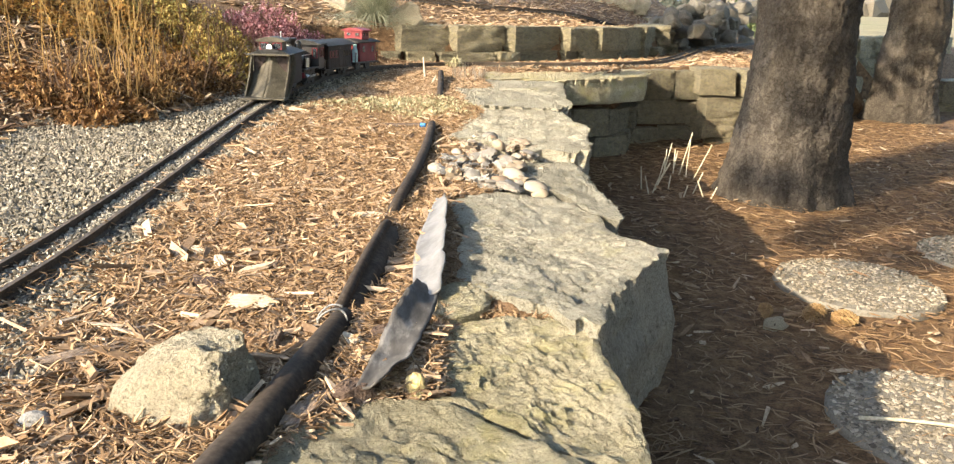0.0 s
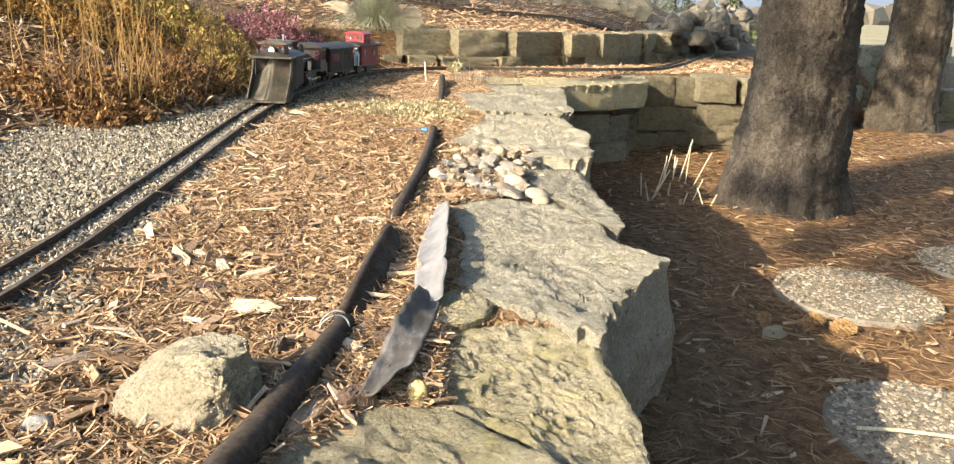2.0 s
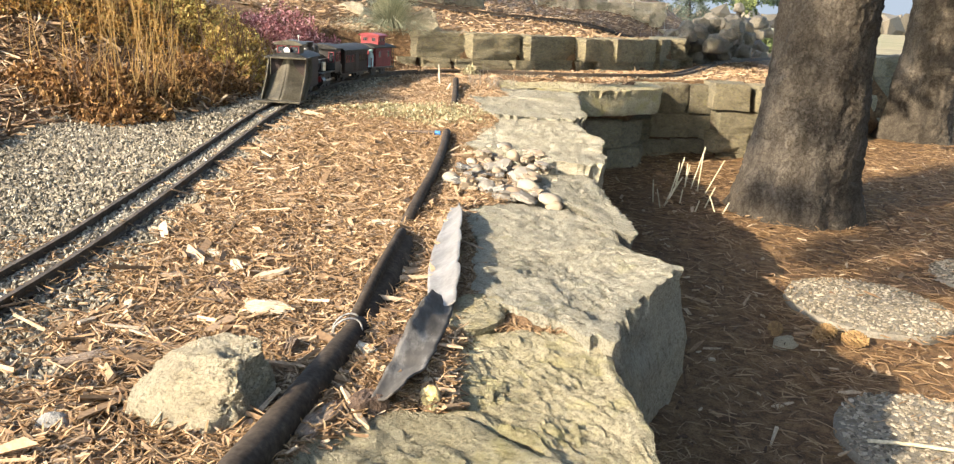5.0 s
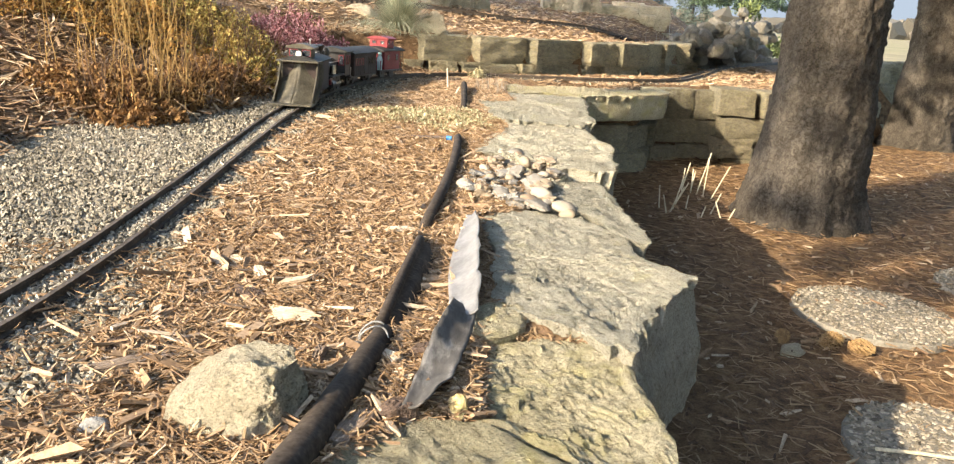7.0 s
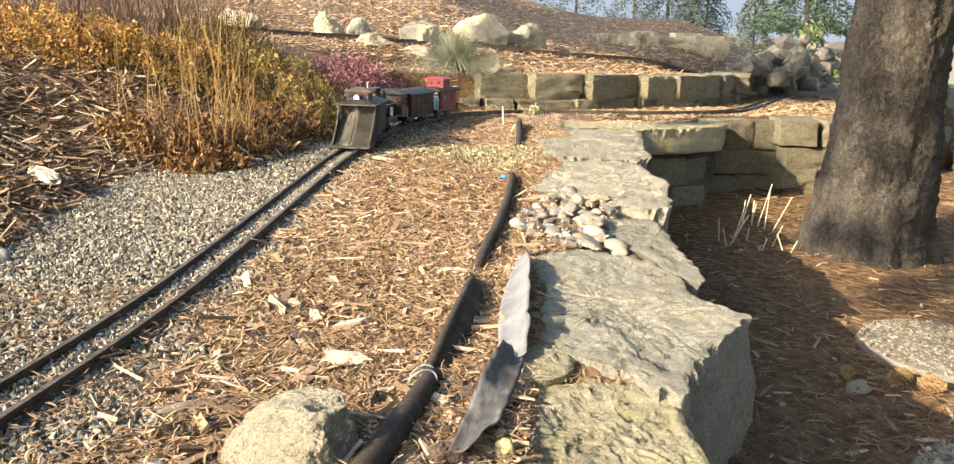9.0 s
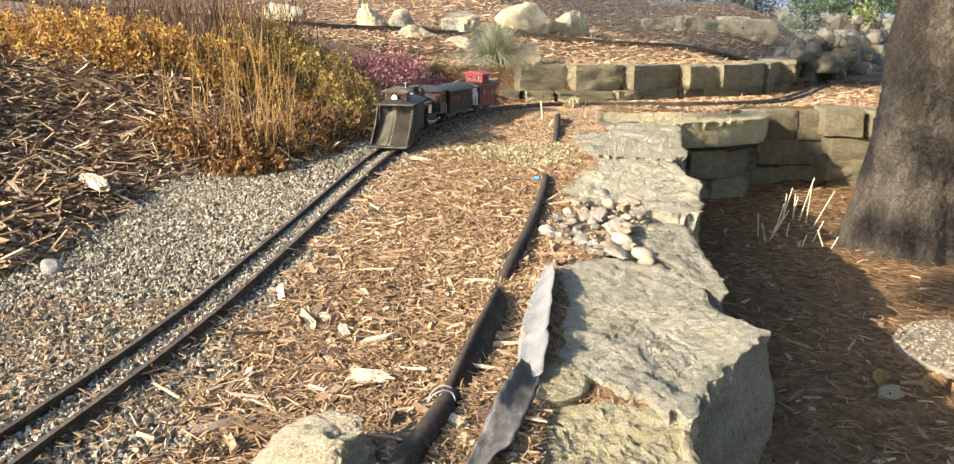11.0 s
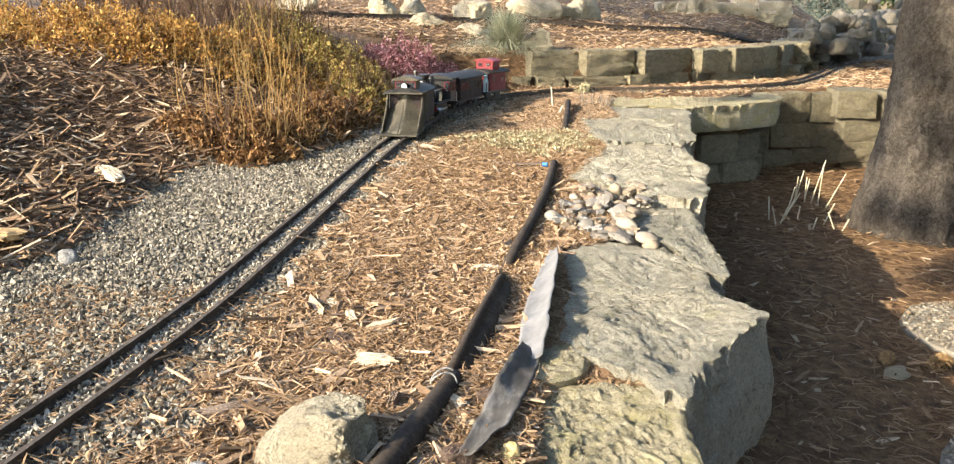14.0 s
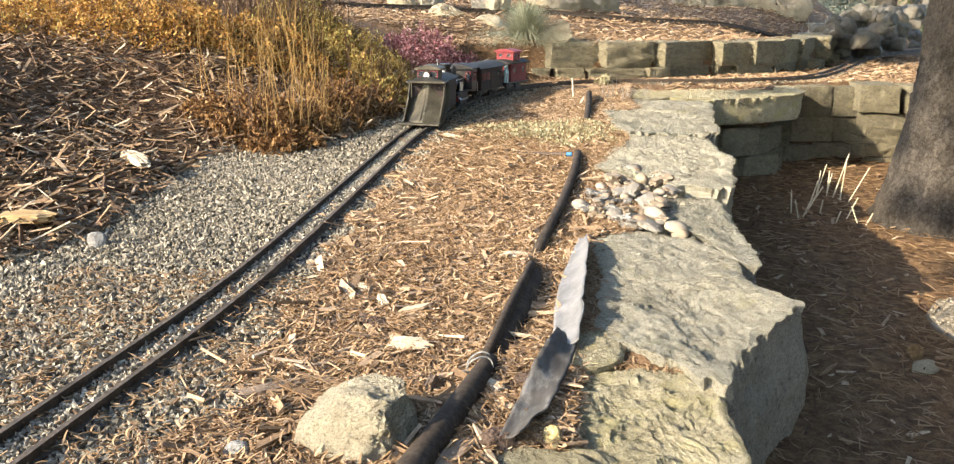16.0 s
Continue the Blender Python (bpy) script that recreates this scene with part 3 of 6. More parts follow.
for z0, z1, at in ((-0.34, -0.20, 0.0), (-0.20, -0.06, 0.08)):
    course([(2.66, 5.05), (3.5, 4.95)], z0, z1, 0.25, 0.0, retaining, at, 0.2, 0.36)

terrace_wall = empty("terrace_wall", Matrix(), "low two-course terrace wall of split sandstone blocks", "stone wall", kind="structure")
TW = [(-0.40, 3.64), (-0.20, 3.685), (0.02, 3.74), (0.40, 4.00), (0.77, 4.32), (1.02, 4.72), (1.28, 5.5)]
course(TW, 0.03, 0.100, 0.14, -0.01, terrace_wall, 0.0, 0.07, 0.28, jut=0.03, turn=0.15)
course(TW, 0.092, 0.205, 0.20, 0.0, terrace_wall, 0.05, 0.10, 0.36, jut=0.03, turn=0.15)

# ---- railway track ----
TRACK = [(-0.50, -0.6), (-0.492, 0.2), (-0.489, 0.595), (-0.487, 0.86), (-0.506, 1.297), (-0.533, 1.75), (-0.550, 2.12), (-0.545, 2.62), (-0.492, 2.95), (-0.40, 3.20), (-0.22, 3.42), (0.02, 3.54),
         (0.42, 3.64), (0.78, 3.88), (1.03, 4.40), (1.37, 5.30), (1.70, 5.95), (2.3, 6.9)]
track_xy = spline(TRACK, 0.01)
track_s = np.r_[0, np.cumsum(np.linalg.norm(np.diff(track_xy, axis=0), axis=1))]


def track_at(s):
    """Place and heading on the track, s metres along it."""
    p, q = (np.array([np.interp(s + e, track_s, track_xy[:, k]) for k in (0, 1)]) for e in (-0.01, 0.01))
    c = (p + q) / 2
    return c[0], c[1], float(bed(np.array([c[1]]))[0]) + 0.006, math.atan2(q[1] - p[1], q[0] - p[0])


GAUGE = 0.047
track = empty("railway_track", Matrix(), "narrow model railway track with dark weathered rails on gravel", "railway track", kind="structure")
profile = [(-0.0042, 0), (0.0042, 0), (0.0042, 0.0012), (0.0012, 0.0022), (0.0012, 0.0062), (0.0021, 0.007), (0.0021, 0.0098), (-0.0021, 0.0098), (-0.0021, 0.007), (-0.0012, 0.0062), (-0.0012, 0.0022), (-0.0042, 0.0012)]
profile = [(a * 1.35, b * 1.25) for a, b in profile]
for sgn in (-1, 1):
    rail_path = []
    for s in np.arange(0.02, track_s[-1] - 0.02, 0.02):
        x, y, z, a = track_at(s)
        rail_path.append((x - sgn * math.sin(a) * GAUGE / 2, y + sgn * math.cos(a) * GAUGE / 2, z))
    part_mesh("rail", sweep("rail", rail_path, profile, M_RAIL, smooth=False), track)
tie_bm = bmesh.new()
box(tie_bm, 0.011, 0.088, 0.009, 0, 0, -0.009, 0.001)
tie_me = bpy.data.meshes.new("tie")
tie_bm.to_mesh(tie_me)
tie_bm.free()
tie_me.materials.append(M_TIE)
for s in np.arange(0.7, 6.2, 0.0245):
    x, y, z, a = track_at(s)
    ob = part_mesh("tie", tie_me, track)
    ob.matrix_local = Matrix.Translation((x, y, z + random.uniform(-0.002, 0.0005))) @ Matrix.Rotation(a + random.uniform(-0.03, 0.03), 4, "Z")

# ---- edging, flap and small things along the ledge ----
def on(x, y, up=0.0):
    return (x, y, lay(x, y) + up)


edging = empty("garden_edging", Matrix(), "black plastic garden edging with a round bead, half buried in mulch", "edging")
E1 = [on(-0.172, 0.36, 0.018), on(-0.158, 0.476, 0.014), on(-0.146, 0.553, 0.013), on(-0.134, 0.646, 0.012), on(-0.126, 0.715, 0.010), on(-0.121, 0.77, 0.006)]
E2 = [on(-0.131, 0.765, -0.004), on(-0.122, 0.80, 0.014), on(-0.117, 0.86, 0.022), on(-0.113, 0.93, 0.026), on(-0.110, 1.00, 0.026), on(-0.109, 1.07, 0.020), on(-0.112, 1.13, 0.004), on(-0.114, 1.16, -0.012)]
E4 = [on(-0.118, 1.15, -0.008), on(-0.112, 1.19, 0.010), on(-0.106, 1.27, 0.016), on(-0.101, 1.36, 0.018), on(-0.096, 1.49, 0.017), on(-0.092, 1.70, 0.018), on(-0.094, 1.86, 0.016), on(-0.097, 1.96, 0.012)]
E3 = [on(-0.103, 2.50, -0.004), on(-0.106, 2.62, 0.010), on(-0.112, 2.80, 0.016), on(-0.118, 2.95, 0.028), on(-0.121, 3.02, 0.020), on(-0.122, 3.06, 0.0)]


def skirt(u):
    """The bead and the broad flat strip that hangs from it, torn and uneven along its foot."""
    low = -0.024 - 0.004 * math.sin(17 * u) - 0.003 * math.sin(41 * u + 1)
    out = 0.023 + 0.003 * math.sin(23 * u)
    return [(0.0062 * math.cos(a) - 0.003, 0.0066 * math.sin(a)) for a in np.linspace(-0.4, 3.9, 10)] + [(-0.004, -0.012), (out - 0.004, low - 0.004), (out + 0.001, low), (0.010, -0.004)]


def narrow_skirt(u):
    return [(0.0090 * math.cos(a), 0.0078 * math.sin(a)) for a in np.linspace(-0.9, 3.9, 11)] + [(0.001, -0.018), (0.014, -0.034), (0.018, -0.033), (0.011, -0.012)]


part_mesh("bead", sweep("bead", spline(E1, 0.012), lambda u: ring(0.0125 + 0.0012 * math.sin(3 * u + 1), 14), M_RUBBER), edging)
part_mesh("strip", sweep("strip", spline(E2, 0.008), skirt, M_RUBBER), edging)
part_mesh("strip", sweep("strip", spline(E4, 0.012), narrow_skirt, M_RUBBER), edging)
part_mesh("strip", sweep("strip", spline(E3, 0.012), ring(0.010, 12), M_RUBBER), edging)
for k in range(2):
    loop = [(-0.127 + 0.0132 * math.cos(a + k) * (1 + 0.12 * k), 0.742 + 0.006 * k + 0.005 * math.sin(a * 2 + k), lay(-0.127, 0.742) + 0.012 + 0.0132 * math.sin(a + k) * (1 + 0.1 * k)) for a in np.linspace(0, 4.4, 20)]
    part_mesh("wire_tie", sweep("wire_tie", loop, ring(0.0009, 6), surface("pale_wire", [(0.3, (0.20, 0.19, 0.17)), (0.7, (0.38, 0.36, 0.33))], 60, 300, 0.5)), edging, "pale twisted wire tie")


def flap_mesh(pts, half, tilts, lift, seed, material):
    """A torn strip of edging along points on its left edge; tilts: degrees along it by which its right edge stands higher."""
    mid = spline(pts, 0.005)
    n, cross, vs = len(mid), 9, []
    for i, (x, y) in enumerate(mid):
        u = i / (n - 1)
        w = np.interp(u, np.linspace(0, 1, len(half)), half) * (1 + 0.10 * fbm((u * 9, seed, 0), 1, 2))
        tilt = radians(np.interp(u, np.linspace(0, 1, len(tilts)), tilts))
        base = lay(x, y) + lift + 2 * w * max(0.0, -math.sin(tilt))
        for j in range(cross):
            q = j / (cross - 1) * 2 - 1
            curl = 0.0035 * (q * q - 0.3) + 0.0022 * fbm((u * 12, q, seed), 1, 2)
            vs.append((x + (1 + q) * w * math.cos(tilt), y - 0.004 * (1 + q), base + w * math.sin(tilt) * (1 + q) + curl))
    f = [(i * cross + j, i * cross + j + 1, (i + 1) * cross + j + 1, (i + 1) * cross + j) for i in range(n - 1) for j in range(cross - 1)]
    me = mesh_of("strip", vs, f, material, True)
    bm = bmesh.new()
    bm.from_mesh(me)
    bmesh.ops.solidify(bm, geom=bm.faces[:], thickness=0.0016)
    bm.to_mesh(me)
    bm.free()
    return me


flap = empty("edging_flap", Matrix(), "torn dusty grey plastic edging strip curling out of the mulch", "edging strip")
part_mesh("near_strip", flap_mesh([(-0.085, 0.596), (-0.080, 0.65), (-0.071, 0.72), (-0.060, 0.79), (-0.056, 0.85)], (0.009, 0.0145, 0.0165, 0.016, 0.012), (26, 4, -20, -30, -10), 0.016, 1, M_FLAP_SHADED), flap, "twisted torn strip, coloured darker for its shaded side")
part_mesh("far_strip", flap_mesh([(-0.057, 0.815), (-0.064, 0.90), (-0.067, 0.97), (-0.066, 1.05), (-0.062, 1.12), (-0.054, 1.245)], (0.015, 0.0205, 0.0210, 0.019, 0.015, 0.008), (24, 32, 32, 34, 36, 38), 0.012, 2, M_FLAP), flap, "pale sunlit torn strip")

def craggy_rock(name, sx, sy, sz, material, planes, seed):
    """A field rock split along a few planes, its broken upper edge crumbling, its foot at the origin."""
    bm = bmesh.new()
    bmesh.ops.create_icosphere(bm, subdivisions=6, radius=1)
    o = Vector((seed * 1.7, seed * 4.1, seed * 2.9))
    for v in bm.verts:
        p = v.co.copy()
        for nrm, d in planes:
            n_ = Vector(nrm).normalized()
            over = p.dot(n_) - d - 0.05 * fbm(p + o, 2.5, 3)
            if over > 0:
                p -= n_ * over * 0.93
        broken = smooth_step(-0.1, 0.35, p.x) * smooth_step(-0.1, 0.3, p.z)
        k = 1 + 0.09 * fbm(p + o, 1.6, 4) + 0.024 * fbm(p + o, 7, 4) + 0.009 * fbm(p - o, 20, 3) + broken * (0.06 * math.floor(3 * fbm(p + o, 4.5, 2)) / 2 - 0.05 * max(0, 0.22 - abs(fbm(p - o, 6, 3))) / 0.22)
        pit = fbm(p * 1.3 - o, 9, 3)
        k -= 0.035 * max(0, pit - 0.28)
        p *= k
        v.co = Vector((p.x * sx / 2, p.y * sy / 2, max(p.z + 0.45, -0.1) * sz / 1.3))
    bmesh.ops.recalc_face_normals(bm, faces=bm.faces[:])
    for f in bm.faces:
        f.smooth = True
    for e in bm.edges:
        if len(e.link_faces) == 2 and e.calc_face_angle(0) > 0.6:
            e.smooth = False
    me = bpy.data.meshes.new(name)
    bm.to_mesh(me)
    bm.free()
    me.materials.append(material)
    return me


boulder = new("field_stone", craggy_rock("field_stone", 0.128, 0.106, 0.067, M_BOULDER, (((0.95, -0.22, 0.06), 0.56), ((0.9, 0.4, 0.18), 0.66), ((0.12, 0.1, 1), 0.80), ((-0.55, -0.1, 0.8), 0.74), ((-0.15, -1, 0.5), 0.80), ((0.45, -0.9, 0.1), 0.86)), 8))
boulder.matrix_world = Matrix.Translation((-0.203, 0.594, lay(-0.203, 0.594) - 0.012))
tagged(boulder, "craggy cream limestone rock resting on mulch", "rock")

# drip line with a blue end
drip = empty("drip_tube", Matrix(), "thin brown irrigation tube ending in the edging", "irrigation tube")
part_mesh("tube", sweep("tube", spline([on(-0.24, 1.955, 0.006), on(-0.18, 1.94, 0.010), on(-0.125, 1.93, 0.014), on(-0.112, 1.928, 0.014)], 0.01), ring(0.0042, 8), surface("brown_tube", [(0.3, (0.05, 0.035, 0.025)), (0.7, (0.11, 0.08, 0.06))], 50, 200, 0.6)), drip)
cap = bmesh.new()
rod(cap, on(-0.122, 1.928, 0.014), on(-0.110, 1.926, 0.014), 0.0052, 0.0048, 12)
part("cap", cap, surface("blue_cap", [(0.3, (0.04, 0.16, 0.42)), (0.7, (0.07, 0.26, 0.60))], 80, 300, 0.45), drip, "blue plastic end cap")

# little stakes
M_STAKE = surface("bleached_stick", [(0.3, (0.42, 0.36, 0.27)), (0.7, (0.66, 0.59, 0.47))], 60, 300, 0.8)
for x, y, h, lx in ((-0.175, 3.02, 0.075, -0.008), (-0.150, 2.86, 0.03, 0.02)):
    st = bmesh.new()
    rod(st, on(x, y, -0.01), (x + lx, y, lay(x, y) + h), 0.0042, 0.0025, 7)
    tagged(part("garden_stake", st, M_STAKE, None), "small bleached wooden stake in the mulch", "stake")


def splinter(name, x, y, length, width, thick, turn, material, label, category, lift=0.0, pitch=0.0, seed=1):
    """A split piece of wood with ragged ends and a fibrous top."""
    bm = bmesh.new()
    bmesh.ops.create_cube(bm, size=1)
    bmesh.ops.subdivide_edges(bm, edges=bm.edges[:], cuts=6, use_grid_fill=True)
    for v in bm.verts:
        p = v.co
        end = abs(p.x) * 2
        taper = 1 - (0.12 + 0.2 * (0.5 + 0.5 * math.sin(seed * 2.3 + math.copysign(1, p.x)))) * end**3
        jag = 0.32 * fbm((p.y * 11 + seed, p.z * 7, seed), 1, 2) * (end > 0.6)
        v.co = Vector((p.x * (1 + jag) * length, p.y * width * taper + 0.06 * length * fbm((p.x * 2, seed, 0), 1, 2) + 0.10 * width * fbm((p.x * 7, seed, p.y), 1.5, 2), (p.z + 0.5) * thick * taper + 0.15 * thick * fbm((p.x * 2, p.y * 9, seed), 2, 3)))
    bmesh.ops.recalc_face_normals(bm, faces=bm.faces[:])
    ob = part(name, bm, material, None)
    ob.matrix_world = Matrix.Translation((x, y, lay(x, y) + 0.002 + lift)) @ Matrix.Rotation(turn, 4, "Z") @ Matrix.Rotation(pitch, 4, "Y")
    return tagged(ob, label, category)


M_PALEWOOD = surface("pale_split_wood", [(0.3, (0.40, 0.31, 0.20)), (0.7, (0.62, 0.53, 0.40))], 30, 300, 0.8, spread=0.25, stretch=(0.3, 3, 3))
M_GREYWOOD = surface("weathered_wood", [(0.3, (0.16, 0.11, 0.075)), (0.7, (0.34, 0.26, 0.19))], 30, 320, 0.85, spread=0.4, stretch=(0.25, 3, 3), relief=0.8)
M_DARKBARK = surface("dark_bark", [(0.3, (0.05, 0.032, 0.022)), (0.7, (0.15, 0.10, 0.07))], 40, 260, 0.9, spread=0.4, relief=0.8)
M_TANBARK = surface("tan_bark", [(0.3, (0.30, 0.19, 0.08)), (0.7, (0.52, 0.37, 0.19))], 30, 260, 0.85, spread=0.35, stretch=(0.3, 3, 3))
M_YELLOW = surface("yellow_leaf", [(0.3, (0.42, 0.29, 0.10)), (0.7, (0.60, 0.48, 0.24))], 60, 300, 0.7)
splinter("wood_chunk", -0.216, 0.792, 0.038, 0.017, 0.009, 0.05, M_PALEWOOD, "pale freshly split wood chunk on the mulch", "wood chip", 0.007, seed=3)
splinter("wood_chunk", -0.322, 0.665, 0.068, 0.016, 0.010, 0.62, M_GREYWOOD, "weathered brown board splinter lying in the mulch", "wood chip", seed=5)
splinter("wood_chunk", -0.354, 0.70, 0.030, 0.014, 0.010, 0.9, M_DARKBARK, "dark bark chunk lying in the mulch", "bark", seed=6)
splinter("wood_chunk", -0.118, 0.575, 0.055, 0.017, 0.010, 1.25, M_GREYWOOD, "weathered grey wood splinter beside the edging", "wood chip", seed=8)
splinter("wood_chunk", -0.088, 0.60, 0.030, 0.020, 0.016, 0.5, M_DARKBARK, "dark knotty bark chunk on the mulch", "bark", seed=9)
splinter("wood_chunk", -0.112, 0.715, 0.034, 0.011, 0.006, -0.7, M_PALEWOOD, "pale wood sliver by the wire tie", "wood chip", 0.004, seed=10)
splinter("wood_chunk", -0.090, 0.672, 0.032, 0.011, 0.007, -0.5, M_PALEWOOD, "pale ribbed wood sliver on the mulch", "wood chip", seed=11)
splinter("wood_chunk", -0.075, 0.73, 0.032, 0.020, 0.012, 0.4, M_DARKBARK, "dark bark chunk beside the grey flap", "bark", seed=12)
splinter("wood_chunk", -0.170, 0.70, 0.022, 0.009, 0.016, 1.4, M_GREYWOOD, "upright grey wood chip behind the rock", "wood chip", seed=13)
splinter("wood_chunk", -0.285, 0.86, 0.042, 0.022, 0.010, -0.5, M_DARKBARK, "dark brown bark slab in the mulch", "bark", seed=14)
splinter("wood_chunk", -0.330, 0.98, 0.030, 0.011, 0.006, -0.9, M_PALEWOOD, "pale curled wood chip on the mulch", "wood chip", 0.004, seed=15)
splinter("wood_chunk", -0.285, 0.925, 0.026, 0.010, 0.010, -1.0, M_PALEWOOD, "pale upright wood chip on the mulch", "wood chip", 0.002, 0.4, seed=16)
splinter("wood_chunk", -0.27, 1.06, 0.030, 0.013, 0.007, -1.1, M_GREYWOOD, "grey wood chip on the mulch", "wood chip", seed=17)
splinter("wood_chunk", -0.145, 1.16, 0.045, 0.018, 0.010, 0.1, M_PALEWOOD, "pale flat wood chip beside the edging", "wood chip", seed=18)
splinter("bark_slab", -0.92, 1.10, 0.075, 0.035, 0.014, 0.2, M_TANBARK, "tan split bark slab at the gravel's edge", "bark", 0.02, seed=19)
splinter("bark_slab", -0.99, 1.53, 0.09, 0.028, 0.016, -0.6, M_PALEWOOD, "pale split log sliver on the bark bank", "wood chip", 0.02, 0.15, seed=20)
M_OCHRE = surface("ochre_stone", [(0.3, (0.24, 0.17, 0.08)), (0.7, (0.40, 0.31, 0.16))], 60, 300, 0.85)
yl = boulder_mesh("yellow_leaf", 0.016, 0.014, 0.016, M_YELLOW, 9, 3, 0.5)
ob = tagged(new("yellow_leaf", yl), "curled yellow leaf on the mulch by the ledge", "leaf")
ob.matrix_world = Matrix.Translation(on(-0.041, 0.618, 0.002))
ob = tagged(new("small_stone", boulder_mesh("small_stone", 0.03, 0.022, 0.022, M_OCHRE, 12, 3, 0.25)), "small ochre stone between two ledge slabs", "stone")
ob.matrix_world = Matrix.Translation((0.024, 0.842, -0.018))
ob = tagged(new("small_stone", boulder_mesh("small_stone", 0.026, 0.02, 0.018, M_SLATE, 13, 3, 0.25)), "small grey stone lying in the gravel", "stone")
ob.matrix_world = Matrix.Translation(on(-0.305, 0.545, 0.0))
ob = tagged(new("small_stone", boulder_mesh("small_stone", 0.034, 0.03, 0.026, M_SLATE, 14, 3, 0.25)), "grey stone lying in the gravel", "stone")
ob.matrix_world = Matrix.Translation(on(-0.80, 1.10, 0.0))

# pile of river pebbles and slate chips on the ledge
pile = random.Random(4)
PEB = [(-0.074, 1.50), (-0.03, 1.70), (0.0, 1.80), (0.07, 1.82), (0.125, 1.66), (0.10, 1.50), (0.11, 1.34), (0.05, 1.33), (-0.01, 1.345), (-0.055, 1.42)]
pebble_meshes = [boulder_mesh("pebble", 1, 1, 1, surface("pebble_%s" % c, [(0.3, tuple(v * 0.6 for v in col)), (0.7, tuple(v * f for v, f in zip(col, (0.9, 0.86, 0.80))))], 30, 160, 0.65, spread=0.2, relief=0.2, depth=0.002), 30 + i, 3, 0.12)
                 for i, (c, col) in enumerate((("cream", (0.36, 0.305, 0.235)), ("tan", (0.34, 0.255, 0.185)), ("pale", (0.38, 0.335, 0.27)), ("grey", (0.27, 0.25, 0.22)), ("buff", (0.35, 0.285, 0.21))))]
pebble_meshes += [block_mesh("pebble", 1, 1, 1, pebble_meshes[k].materials[0], 60 + k, 4, 0.3, 0.2) for k in (1, 3, 4)]
for k in range(120):
    for _ in range(60):
        x, y = pile.uniform(-0.08, 0.13), pile.uniform(1.31, 1.84)
        if side_dist(np.array([x]), np.array([y]), PEB[::-1] + [PEB[-1]])[0] > 0.0:
            break
    s = pile.uniform(0.014, 0.030) if pile.random() < 0.75 else pile.uniform(0.030, 0.046)
    ob = new("pebble", pebble_meshes[pile.choice((0, 1, 2, 4, 5, 6, 7, 7, 3))])
    ob.matrix_world = Matrix.Translation((x, y, 0.0 + 0.012 * smooth_step(1.3, 1.8, y) + pile.uniform(-0.008, 0.006))) @ Euler((pile.uniform(-0.3, 0.3), pile.uniform(-0.3, 0.3), pile.uniform(0, 6))).to_matrix().to_4x4() @ Matrix.Diagonal((s, s * pile.uniform(0.6, 0.85), s * pile.uniform(0.32, 0.5), 1))
    tagged(ob, "smooth pale river pebble in a pile on the ledge", "pebble", "pebbles on the ledge")
for k, (x, y, s, a) in enumerate(((-0.035, 1.42, 0.055, 0.4), (0.005, 1.43, 0.05, 1.2), (-0.02, 1.50, 0.045, 2.0), (-0.04, 1.56, 0.04, 0.1), (0.02, 1.38, 0.04, 2.6))):
    ob = new("slate_chip", block_mesh("slate_chip", s, s * 0.7, 0.010, M_SLATE, 50 + k, 5, 0.25))
    ob.matrix_world = Matrix.Translation((x, y, 0.006)) @ Euler((0.25 * math.sin(k * 2), 0.3, a)).to_matrix().to_4x4()
    tagged(ob, "angular grey slate chip among the pebbles", "stone", "slate chips on the ledge")

# ---- lower garden ----
M_AGG = pieces("aggregate_pebbles", [(0.0, (0.08, 0.068, 0.05)), (0.4, (0.18, 0.152, 0.11)), (0.8, (0.29, 0.248, 0.185)), (1.0, (0.39, 0.345, 0.27))], 0.75, 300, 0.2)
M_CONC = surface("paver_concrete", [(0.3, (0.15, 0.135, 0.11)), (0.7, (0.24, 0.215, 0.17))], 40, 300, 0.9)


